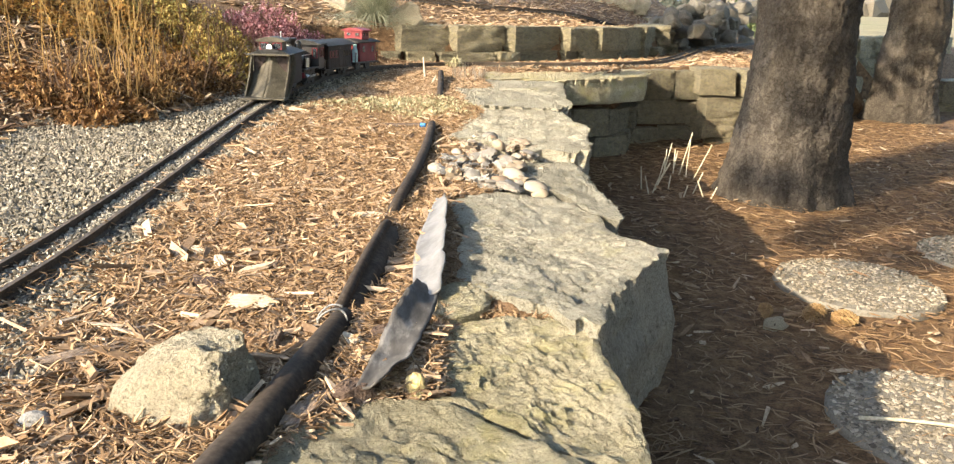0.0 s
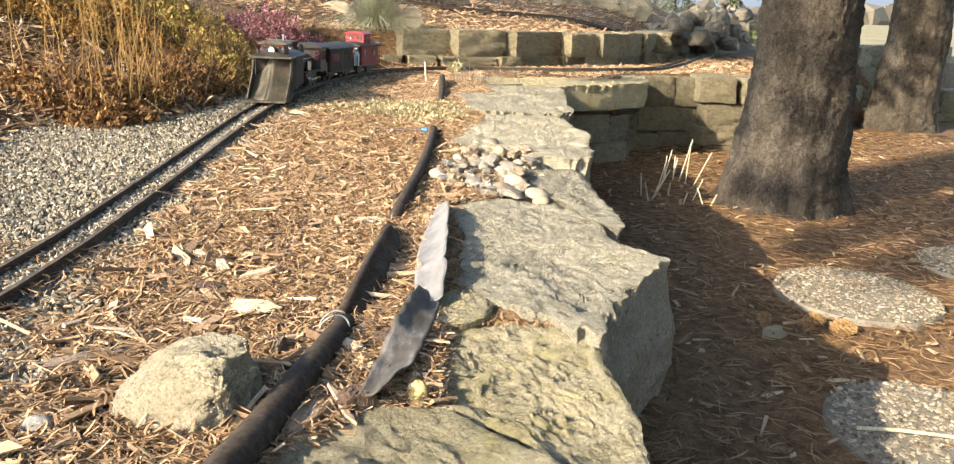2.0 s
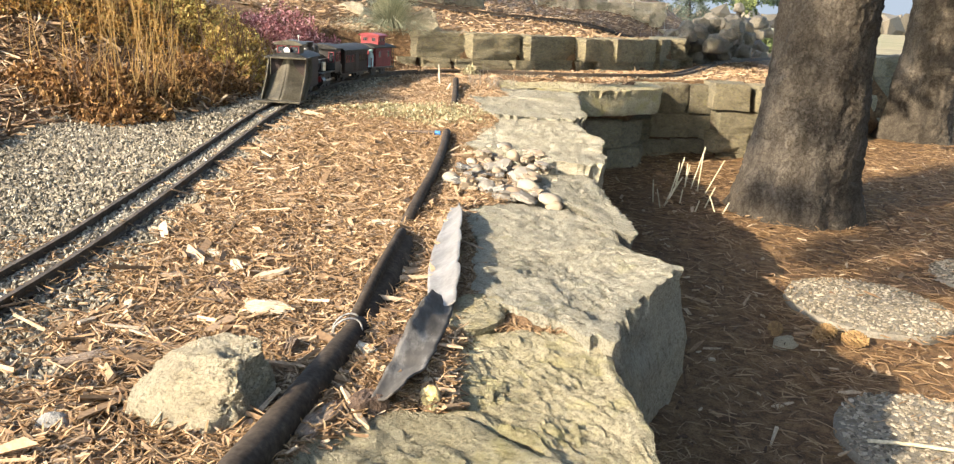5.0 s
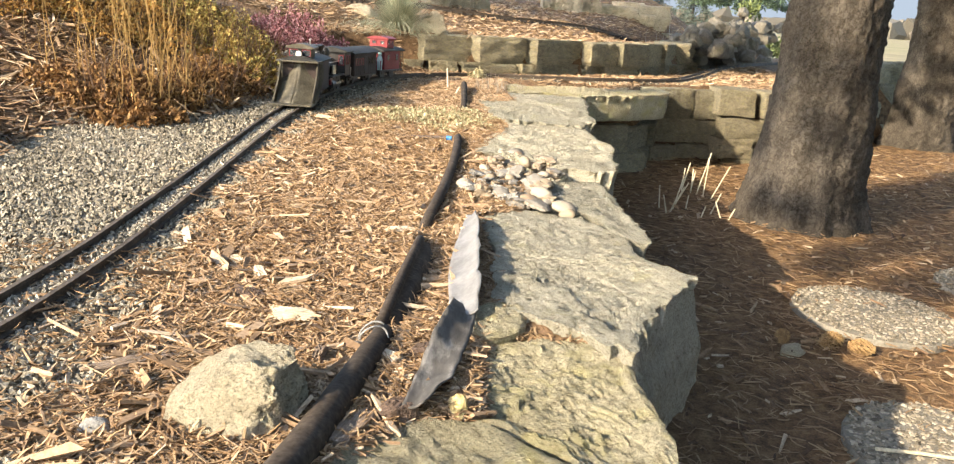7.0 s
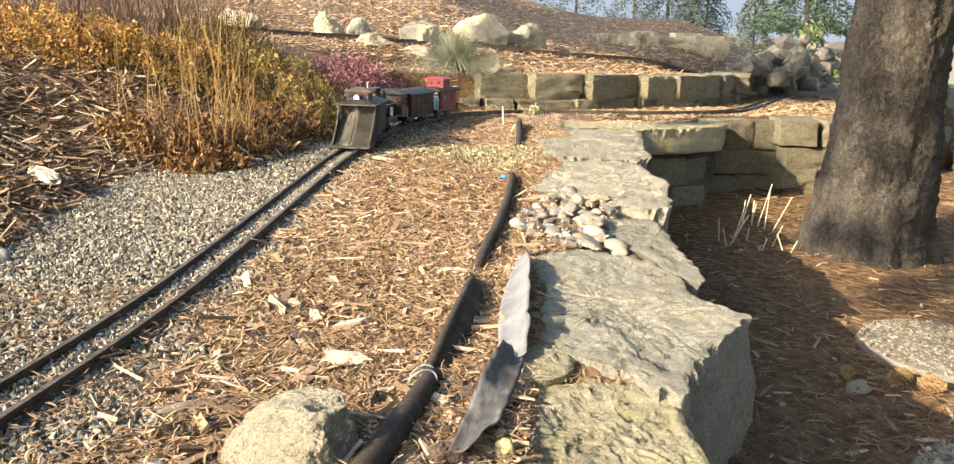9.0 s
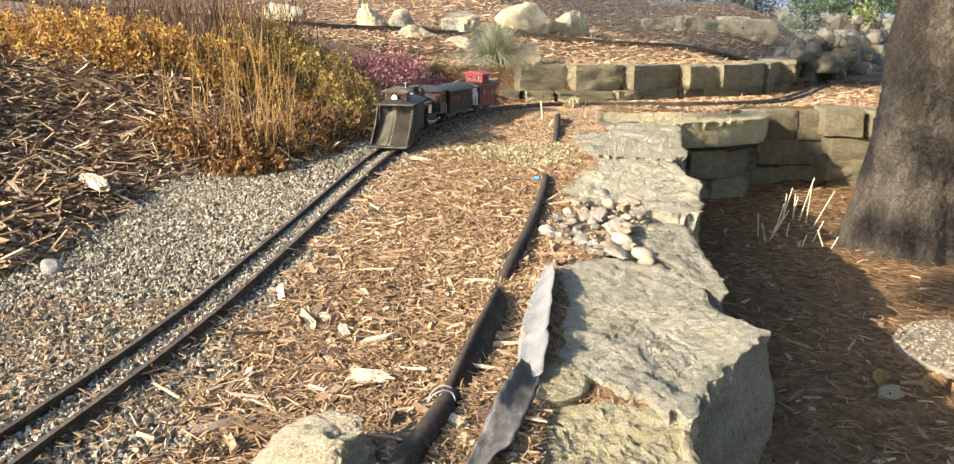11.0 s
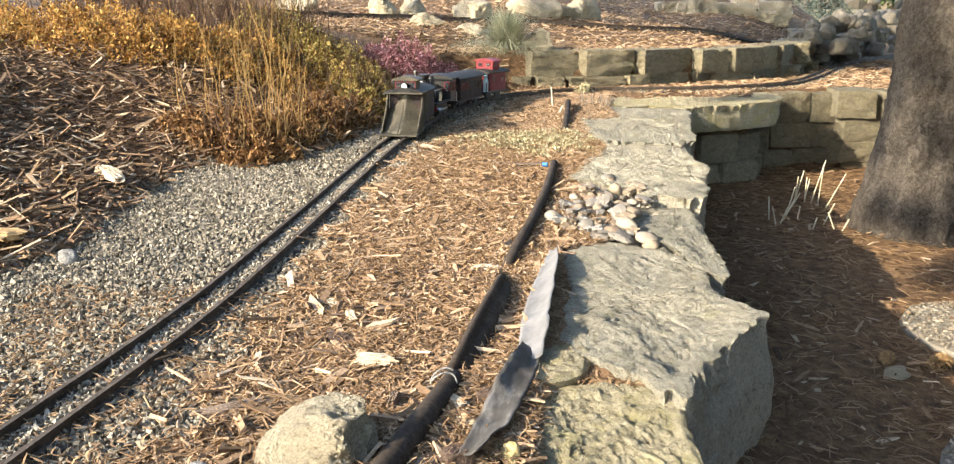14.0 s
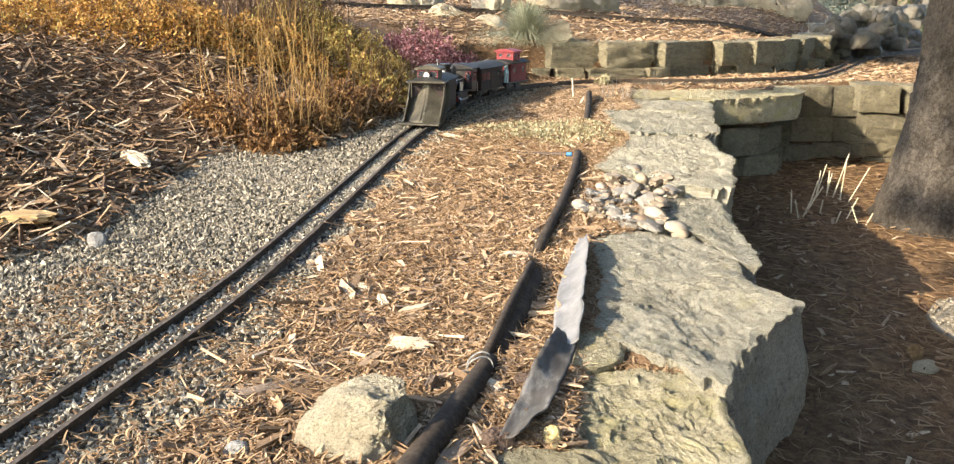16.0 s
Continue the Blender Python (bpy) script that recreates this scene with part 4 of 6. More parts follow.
def lumps(n, pos, size, flat=0.7, jitter=0.25, rnd=rs):
    """Many small angular stones as arrays: vertices and triangles."""
    t = (1 + 5 ** 0.5) / 2
    base = np.array([(-1, t, 0), (1, t, 0), (-1, -t, 0), (1, -t, 0), (0, -1, t), (0, 1, t), (0, -1, -t), (0, 1, -t), (t, 0, -1), (t, 0, 1), (-t, 0, -1), (-t, 0, 1)], float)
    base /= np.linalg.norm(base[0])
    tri = np.array([(0, 11, 5), (0, 5, 1), (0, 1, 7), (0, 7, 10), (0, 10, 11), (1, 5, 9), (5, 11, 4), (11, 10, 2), (10, 7, 6), (7, 1, 8), (3, 9, 4), (3, 4, 2), (3, 2, 6), (3, 6, 8), (3, 8, 9), (4, 9, 5), (2, 4, 11), (6, 2, 10), (8, 6, 7), (9, 8, 1)])
    v = base[None] * (1 + jitter * rnd.normal(size=(n, 12, 1))) * size[:, None, None] * np.stack([np.ones(n), rnd.uniform(0.55, 0.95, n), np.full(n, flat) * rnd.uniform(0.7, 1.2, n)], 1)[:, None, :] / 2
    ang = rnd.uniform(0, 6.3, n)
    tl = rnd.normal(0, 0.35, n)
    c, s, ct, st = np.cos(ang), np.sin(ang), np.cos(tl), np.sin(tl)
    x, y, z = v[..., 0], v[..., 1], v[..., 2]
    x, z = x * ct[:, None] - z * st[:, None], x * st[:, None] + z * ct[:, None]
    x, y = x * c[:, None] - y * s[:, None], x * s[:, None] + y * c[:, None]
    out = np.stack([x, y, z], -1) + pos[:, None, :]
    return out.reshape(-1, 3), (tri[None] + 12 * np.arange(n)[:, None, None]).reshape(-1, 3)


def paver(x, y, rx, ry, seed):
    z = lay(x, y)
    p = empty("stepping_stone", Matrix.Translation((x, y, z)), "round exposed-aggregate stepping stone set in needle litter", "paver", "stepping stones")
    bm = bmesh.new()
    n = 72
    rows = []
    for r, zz in ((0.03, 0.012), (0.5, 0.012), (0.9, 0.0115), (0.985, 0.009), (1.0, 0.003), (1.0, -0.03)):
        rows.append([bm.verts.new((rx * r * math.cos(a) * (1 + 0.025 * fbm((math.cos(a), math.sin(a), seed), 2, 3)), ry * r * math.sin(a) * (1 + 0.025 * fbm((math.cos(a), math.sin(a), seed), 2, 3)), zz)) for a in np.linspace(0, 2 * math.pi, n, endpoint=False)])
    bm.faces.new(rows[0])
    for a, b in zip(rows[:-1], rows[1:]):
        for k in range(n):
            bm.faces.new((a[k], a[(k + 1) % n], b[(k + 1) % n], b[k]))
    bmesh.ops.recalc_face_normals(bm, faces=bm.faces[:])
    part("disc", bm, M_CONC, p)
    m = 1800
    a, r = rs.uniform(0, 6.3, m), np.sqrt(rs.uniform(0, 0.95, m))
    v, f = lumps(m, np.stack([rx * r * np.cos(a), ry * r * np.sin(a), np.full(m, 0.0115)], 1), rs.uniform(0.007, 0.013, m), 0.5)
    tagged(part_mesh("aggregate", mesh_of("aggregate", v, f, M_AGG), p), kind="stuff")


paver(0.86, 1.79, 0.175, 0.19, 1)
paver(0.72, 1.16, 0.165, 0.19, 2)
paver(1.30, 2.02, 0.17, 0.19, 3)


def trunk_mesh(name, r0, h, lean, seed, flare=0.5, rows=150, seg=110, deep=0.012):
    """A spruce trunk with spreading root flare and plated, furrowed bark."""
    vs = []
    zs = np.r_[np.linspace(-0.08, 1.0, rows), np.linspace(1.05, h, 30)]
    for z in zs:
        fl = flare * math.exp(-max(z, -0.08) / 0.11) + 0.13 * math.exp(-max(z, 0) / 0.35)
        for k in range(seg):
            a = 2 * math.pi * k / seg
            c, s = math.cos(a), math.sin(a)
            root = 1 + fl * (0.62 + 0.55 * fbm((c, s, seed), 1.6, 2))
            plate = abs(fbm((c * 1.0 + seed, s * 1.0, z * 3.2), 7, 3))
            fissure = -deep * max(0, 0.30 - plate) / 0.30
            lump = 0.022 * fbm((c, s, z * 2 + seed), 1.3, 3) + 0.005 * fbm((c * 3, s * 3, z * 16), 2.2, 3)
            r = r0 * (1 - 0.75 * max(0, z) / (h * 1.05)) * root + fissure + lump
            vs.append((r * c + lean[0] * z, r * s + lean[1] * z, z))
    m = len(zs)
    f = [(i * seg + k, i * seg + (k + 1) % seg, (i + 1) * seg + (k + 1) % seg, (i + 1) * seg + k) for i in range(m - 1) for k in range(seg)]
    return mesh_of(name, vs, f, M_BARK, True)


M_SPRUCE = pieces("spruce_needles", [(0.0, (0.018, 0.032, 0.02)), (0.5, (0.04, 0.065, 0.038)), (1.0, (0.075, 0.11, 0.06))], 0.7, 60, 0.2)


def sprays(n, centre_fn, size, seed, droop=0.3):
    """Needle sprays as narrow bent leaves round given places."""
    r = np.random.RandomState(seed)
    c = np.array([centre_fn(r) for _ in range(n)])
    a, t = r.uniform(0, 6.3, n), r.normal(-droop, 0.45, n)
    d = np.stack([np.cos(a) * np.cos(t), np.sin(a) * np.cos(t), np.sin(t)], 1)
    side = np.cross(d, r.normal(size=(n, 3)))
    side /= np.linalg.norm(side, axis=1)[:, None] + 1e-9
    s = size * r.uniform(0.5, 1.3, n)[:, None]
    v = np.stack([c, c + d * s * 0.5 + side * s * 0.17, c + d * s, c + d * s * 0.5 - side * s * 0.17], 1).reshape(-1, 3)
    return v, np.arange(4 * n).reshape(n, 4)


def cone_place(z0, h, radius, top):
    def fn(r):
        u = r.uniform(0, 1) ** 1.5
        z = z0 + (h - z0) * u
        rad = radius * (1 - u) ** 0.8 * math.sqrt(r.uniform(0.05, 1)) * (0.75 + 0.5 * abs(math.sin(7 * z)))
        a = r.uniform(0, 2 * math.pi)
        a += 0.35 * math.sin(5 * a + 9 * z)
        return (rad * math.cos(a), rad * math.sin(a), z - 0.25 * rad)
    return fn


def spruce(x, y, z, r0, h, z0, radius, n, leaf, lean, seed, label, near=True):
    t = empty("spruce_tree", Matrix.Translation((x, y, z)), label, "tree")
    part_mesh("trunk", trunk_mesh("trunk", r0, h, lean, seed, rows=150 if near else 20, seg=110 if near else 12, deep=0.008 if near else 0.0), t)
    v, f = sprays(n, cone_place(z0, h, radius, h), leaf, seed)
    part_mesh("crown", mesh_of("crown", v, f, M_SPRUCE), t)
    return t


spruce(0.985, 2.68, lay(0.985, 2.68), 0.158, 6.5, 2.75, 2.2, 24000, 0.27, (0.055, 0.0), 3, "tall spruce with furrowed grey-brown trunk and spreading roots in needle litter")
spruce(2.32, 4.62, lay(2.32, 4.62), 0.150, 6.5, 2.75, 2.2, 24000, 0.27, (0.03, 0.0), 8, "spruce with a smooth tan-lit trunk standing in needle litter")


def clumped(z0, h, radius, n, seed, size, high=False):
    """Places gathered into a number of dense branch ends; high: only ends whose shade misses the sunlit parts."""
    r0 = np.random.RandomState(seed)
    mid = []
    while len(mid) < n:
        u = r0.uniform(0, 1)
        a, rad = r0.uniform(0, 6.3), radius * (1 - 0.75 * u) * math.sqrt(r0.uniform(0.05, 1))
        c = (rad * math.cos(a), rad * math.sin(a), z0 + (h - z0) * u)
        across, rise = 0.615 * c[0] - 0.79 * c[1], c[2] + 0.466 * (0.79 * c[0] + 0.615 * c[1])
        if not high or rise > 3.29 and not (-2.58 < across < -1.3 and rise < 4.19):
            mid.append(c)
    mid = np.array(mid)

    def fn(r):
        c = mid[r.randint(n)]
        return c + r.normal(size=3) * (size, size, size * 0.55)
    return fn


def shade_tree(x, y, z, h, place, n, leaf, seed):
    t = empty("spruce_tree", Matrix.Translation((x, y, z)), "unseen spruce with its crown laid out to dapple the garden with shade", "tree")
    part_mesh("trunk", trunk_mesh("trunk", 0.10, h, (0, 0), seed, rows=20, seg=12, deep=0.0), t)
    v, f = sprays(n, place, leaf, seed)
    part_mesh("crown", mesh_of("crown", v, f, M_SPRUCE), t)
    return t


# unseen spruces added behind the viewer's right to block skylight
for k, (x, y, h, rad) in enumerate(((2.7, -0.5, 5.0, 1.3), (3.7, 1.5, 5.5, 1.4), (2.3, -2.7, 5.0, 1.4), (4.6, -1.4, 6.0, 1.6))):
    spruce(x, y, lay(x, y), 0.10, h, 0.5, rad, 13000, 0.22, (0, 0), 450 + k, "unseen dense spruce added to block skylight from the right", False)

# two unseen spruces, placed behind the viewer's left to dapple trunk and hill
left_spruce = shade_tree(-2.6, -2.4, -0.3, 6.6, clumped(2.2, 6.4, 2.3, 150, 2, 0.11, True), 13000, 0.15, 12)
# limbs set back along the sun's path so their shade lands on chosen spots
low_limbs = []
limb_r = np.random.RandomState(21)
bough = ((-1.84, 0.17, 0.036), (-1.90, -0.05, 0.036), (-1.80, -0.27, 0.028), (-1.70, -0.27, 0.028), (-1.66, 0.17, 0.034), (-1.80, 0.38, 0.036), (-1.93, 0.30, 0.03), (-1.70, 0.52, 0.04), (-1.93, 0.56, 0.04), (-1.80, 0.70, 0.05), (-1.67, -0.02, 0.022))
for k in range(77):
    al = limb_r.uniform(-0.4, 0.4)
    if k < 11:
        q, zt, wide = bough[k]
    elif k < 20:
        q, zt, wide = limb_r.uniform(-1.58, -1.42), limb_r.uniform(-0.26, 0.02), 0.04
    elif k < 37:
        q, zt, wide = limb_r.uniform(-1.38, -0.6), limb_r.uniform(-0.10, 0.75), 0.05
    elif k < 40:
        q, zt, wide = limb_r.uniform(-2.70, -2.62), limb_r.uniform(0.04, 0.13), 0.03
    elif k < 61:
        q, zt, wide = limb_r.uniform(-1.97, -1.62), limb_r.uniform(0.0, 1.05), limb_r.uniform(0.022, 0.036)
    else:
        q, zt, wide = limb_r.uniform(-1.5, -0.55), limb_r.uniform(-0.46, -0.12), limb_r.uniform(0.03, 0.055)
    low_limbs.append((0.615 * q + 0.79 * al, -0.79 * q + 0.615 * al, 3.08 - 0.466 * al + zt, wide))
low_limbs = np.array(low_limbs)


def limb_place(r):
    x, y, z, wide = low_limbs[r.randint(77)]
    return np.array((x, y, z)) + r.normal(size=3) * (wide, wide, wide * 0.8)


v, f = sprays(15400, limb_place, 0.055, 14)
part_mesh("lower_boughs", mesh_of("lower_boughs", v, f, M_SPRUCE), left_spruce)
# more added limbs, aimed to shade the hillside and the rock heap
hill_limbs = []
for k in range(90):
    al, q = limb_r.uniform(-0.4, 0.4), limb_r.uniform(-1.25, 0.95)
    hill_limbs.append((0.615 * q + 0.79 * al, -0.79 * q + 0.615 * al, 3.12 - 0.466 * al + limb_r.uniform(0.27, 0.60)))

for k in range(70):
    al, q = limb_r.uniform(-0.5, 0.5), limb_r.uniform(-2.3, -0.35)
    hill_limbs.append((0.615 * q + 0.79 * al, -0.79 * q + 0.615 * al, 3.12 - 0.466 * al + limb_r.uniform(0.55, 1.5)))


def hill_limb_place(r):
    return np.array(hill_limbs[r.randint(160)]) + r.normal(size=3) * (0.07, 0.07, 0.05)


hill_spruce = shade_tree(-5.0, 1.35, 0.2, 6.5, clumped(4.6, 6.3, 0.62, 40, 3, 0.13), 5000, 0.17, 13)
v, f = sprays(48000, hill_limb_place, 0.12, 15)
part_mesh("lower_boughs", mesh_of("lower_boughs", v, f, M_SPRUCE), hill_spruce)

# cut perennial stalks below the wall
M_STALK = surface("straw_stalk", [(0.3, (0.38, 0.33, 0.22)), (0.7, (0.58, 0.52, 0.37))], 40, 200, 0.8)
stalks = empty("cut_stalks", Matrix(), "cut dry perennial stalks in a clump below the wall", "dead plant")
for bx, by, dx, h in ((0.69, 3.02, 0.010, 0.11), (0.715, 2.98, 0.004, 0.12), (0.74, 3.0, 0.05, 0.20), (0.755, 2.96, 0.012, 0.17), (0.77, 2.92, 0.075, 0.16), (0.62, 2.80, 0.03, 0.12), (0.60, 2.74, 0.06, 0.11), (0.55, 2.70, -0.006, 0.10), (0.71, 2.68, 0.04, 0.09), (0.575, 2.66, 0.03, 0.07), (0.64, 2.72, 0.01, 0.06), (0.70, 3.06, 0.03, 0.13), (0.725, 3.03, 0.018, 0.10), (0.735, 2.62, -0.03, 0.07), (0.745, 2.60, 0.03, 0.05), (0.59, 2.70, 0.045, 0.10), (0.56, 2.62, -0.02, 0.08), (0.66, 2.60, 0.02, 0.05)):
    bm = bmesh.new()
    z = lay(bx, by)
    rod(bm, (bx, by, z - 0.01), (bx + 0.8 * dx, by + 0.01, z + 0.74 * h), 0.0024, 0.0022, 8)
    part("stalk", bm, M_STALK, stalks)

# cones, a pale stone and a twig on the lower ground
M_CONE = surface("pine_cone", [(0.3, (0.16, 0.09, 0.04)), (0.7, (0.42, 0.28, 0.13))], 60, 300, 0.8, spread=0.4)


def cone(x, y, turn, size):
    bm = bmesh.new()
    for i in range(9):
        u = i / 8
        r = size * 0.42 * math.sin(0.35 + 2.5 * u)
        for k in range(9):
            a = k * 0.698 + i * 0.35
            bmesh.ops.create_cube(bm, size=1, matrix=Matrix.Translation((size * (u - 0.5), r * 0.75 * math.cos(a), r * 0.75 * math.sin(a))) @ Matrix.Rotation(a, 4, "X") @ Matrix.Rotation(-0.6, 4, "Y") @ Matrix.Diagonal((size * 0.14, size * 0.16, size * 0.04, 1)))
    rod(bm, (-size * 0.5, 0, 0), (size * 0.5, 0, 0), size * 0.2, size * 0.1, 8)
    ob = part("pine_cone", bm, M_CONE, None)
    ob.matrix_world = Matrix.Translation((x, y, lay(x, y) + size * 0.3)) @ Matrix.Rotation(turn, 4, "Z")
    tagged(ob, "open dry spruce cone on needle litter", "cone", "cones under the tree")


cone(0.692, 1.60, 0.5, 0.05)
cone(0.742, 1.575, -0.4, 0.045)
cone(0.60, 1.62, 1.2, 0.04)
ob = tagged(new("small_stone", boulder_mesh("small_stone", 0.06, 0.035, 0.022, M_BOULDER, 15, 3, 0.25)), "pale flat stone in the wall's shade", "stone")
ob.matrix_world = Matrix.Translation(on(0.60, 1.56, 0.0)) @ Matrix.Rotation(0.5, 4, "Z")
twig = [(0.585, 1.15, 0), (0.66, 1.14, 0), (0.74, 1.115, 0), (0.84, 1.07, 0)]
tagged(new("fallen_twig", sweep("fallen_twig", [(x, y, lay(x, y) + 0.022) for x, y, _ in spline(twig, 0.02)], ring(0.003, 7), M_STALK)), "thin pale fallen twig across a stepping stone", "twig")

# ---- the train ----
M_IRON = surface("black_iron", [(0.3, (0.012, 0.011, 0.010)), (0.7, (0.035, 0.031, 0.028))], 40, 200, 0.45, 0.1, spread=0.3, relief=0.15, depth=0.0008, spec=0.5)
M_PLOW = surface("weathered_olive_steel", [(0.3, (0.055, 0.047, 0.034)), (0.5, (0.085, 0.074, 0.052)), (0.7, (0.125, 0.11, 0.078))], 28, 220, 0.6, 0.1, spread=0.3, relief=0.2, depth=0.0008)
M_BROWNCAR = surface("dark_brown_paint", [(0.3, (0.020, 0.013, 0.011)), (0.7, (0.042, 0.026, 0.021))], 30, 240, 0.6, spread=0.25, relief=0.15, depth=0.0006)
M_ROOF = surface("dark_roof_paint", [(0.3, (0.016, 0.016, 0.015)), (0.7, (0.038, 0.036, 0.033))], 30, 240, 0.7, spread=0.25, relief=0.2, depth=0.0006)
M_RED = surface("red_paint", [(0.3, (0.13, 0.016, 0.02)), (0.7, (0.21, 0.03, 0.035))], 30, 240, 0.5, spread=0.15, relief=0.1, depth=0.0005)
M_STEEL = surface("bright_metal", [(0.3, (0.5, 0.49, 0.46)), (0.7, (0.7, 0.68, 0.64))], 40, 240, 0.3, 0.9, spread=0.1, relief=0.1, depth=0.0004)
M_LENS = surface("pale_lens", [(0.3, (0.62, 0.60, 0.54)), (0.7, (0.82, 0.80, 0.74))], 60, 300, 0.2, spread=0.1, spec=0.6)
M_DARKGLASS = surface("dark_window", [(0.3, (0.01, 0.011, 0.012)), (0.7, (0.022, 0.023, 0.025))], 30, 200, 0.12, spec=0.6)


def s_of(y_tip):
    k = int(np.argmin(np.abs(track_xy[:, 1] - y_tip) + 10 * (track_xy[:, 0] > 0)))
    return track_s[k]


def car_pose(front, length):
    """Pose of a vehicle whose front stands at that distance along the track; its own +x looks back along the way it came from."""
    xa, ya, za, _ = track_at(front + 0.02)
    xb, yb, zb, _ = track_at(front + length - 0.02)
    a = math.atan2(ya - yb, xa - xb)
    return Matrix.Translation(((xa + xb) / 2, (ya + yb) / 2, (za + zb) / 2 + 0.0122)) @ Matrix.Rotation(a, 4, "Z")


def wheelset(parent, x, r=0.0155, mat=M_IRON):
    for sgn in (-1, 1):
        bm = bmesh.new()
        rod(bm, (x, sgn * 0.0205, r), (x, sgn * 0.0255, r), r, r, 20)
        rod(bm, (x, sgn * 0.0195, r), (x, sgn * 0.0207, r), r * 1.12, r * 1.12, 20)
        rod(bm, (x, sgn * 0.0255, r), (x, sgn * 0.0275, r), r * 0.35, r * 0.3, 10)
        part("wheel", bm, mat, parent)
    bm = bmesh.new()
    rod(bm, (x, -0.022, r), (x, 0.022, r), 0.003)
    part("axle", bm, mat, parent)


def truck(parent, x):
    wheelset(parent, x - 0.020)
    wheelset(parent, x + 0.020)
    for sgn in (-1, 1):
        bm = bmesh.new()
        box(bm, 0.062, 0.005, 0.012, x, sgn * 0.031, 0.012, 0.0015)
        box(bm, 0.018, 0.007, 0.018, x, sgn * 0.032, 0.008, 0.0015)
        part("truck_frame", bm, M_IRON, parent)


def roof_mesh(length, width, z, rise, over=0.006, n=14):
    out = [(-width / 2 - over, z - 0.003), (-width / 2 - over, z)]
    out += [((k / n - 0.5) * (width + 2 * over), z + rise * (1 - (2 * k / n - 1) ** 2)) for k in range(1, n)]
    out += [(width / 2 + over, z), (width / 2 + over, z - 0.003)]
    bm = bmesh.new()
    prism(bm, out, -length / 2, length / 2)
    bmesh.ops.rotate(bm, verts=bm.verts[:], matrix=Matrix.Rotation(math.pi / 2, 3, "Z"))
    return bm


def window(parent, x, y, z, w, h, normal, frame_mat, flip=False):
    """A framed pane on a side (normal 'y') or an end ('x') of a body."""
    f = bmesh.new()
    t = 0.0018
    for a, b, c, d in ((-w / 2, 0, t, h), (w / 2, 0, t, h), (0, 0, w, t), (0, h - t, w, t)):
        if normal == "y":
            box(f, c, 0.003, d, x + a, y, z + b)
        else:
            box(f, 0.003, c, d, x, y + a, z + b)
    fr = part("window", f, frame_mat, parent, "red window frame" if frame_mat is M_RED else "")
    g = bmesh.new()
    if normal == "y":
        box(g, w - 0.002, 0.0016, h - 0.002, x, y, z + 0.001)
    else:
        box(g, 0.0016, w - 0.002, h - 0.002, x, y, z + 0.001)
    part("pane", g, M_DARKGLASS, fr)


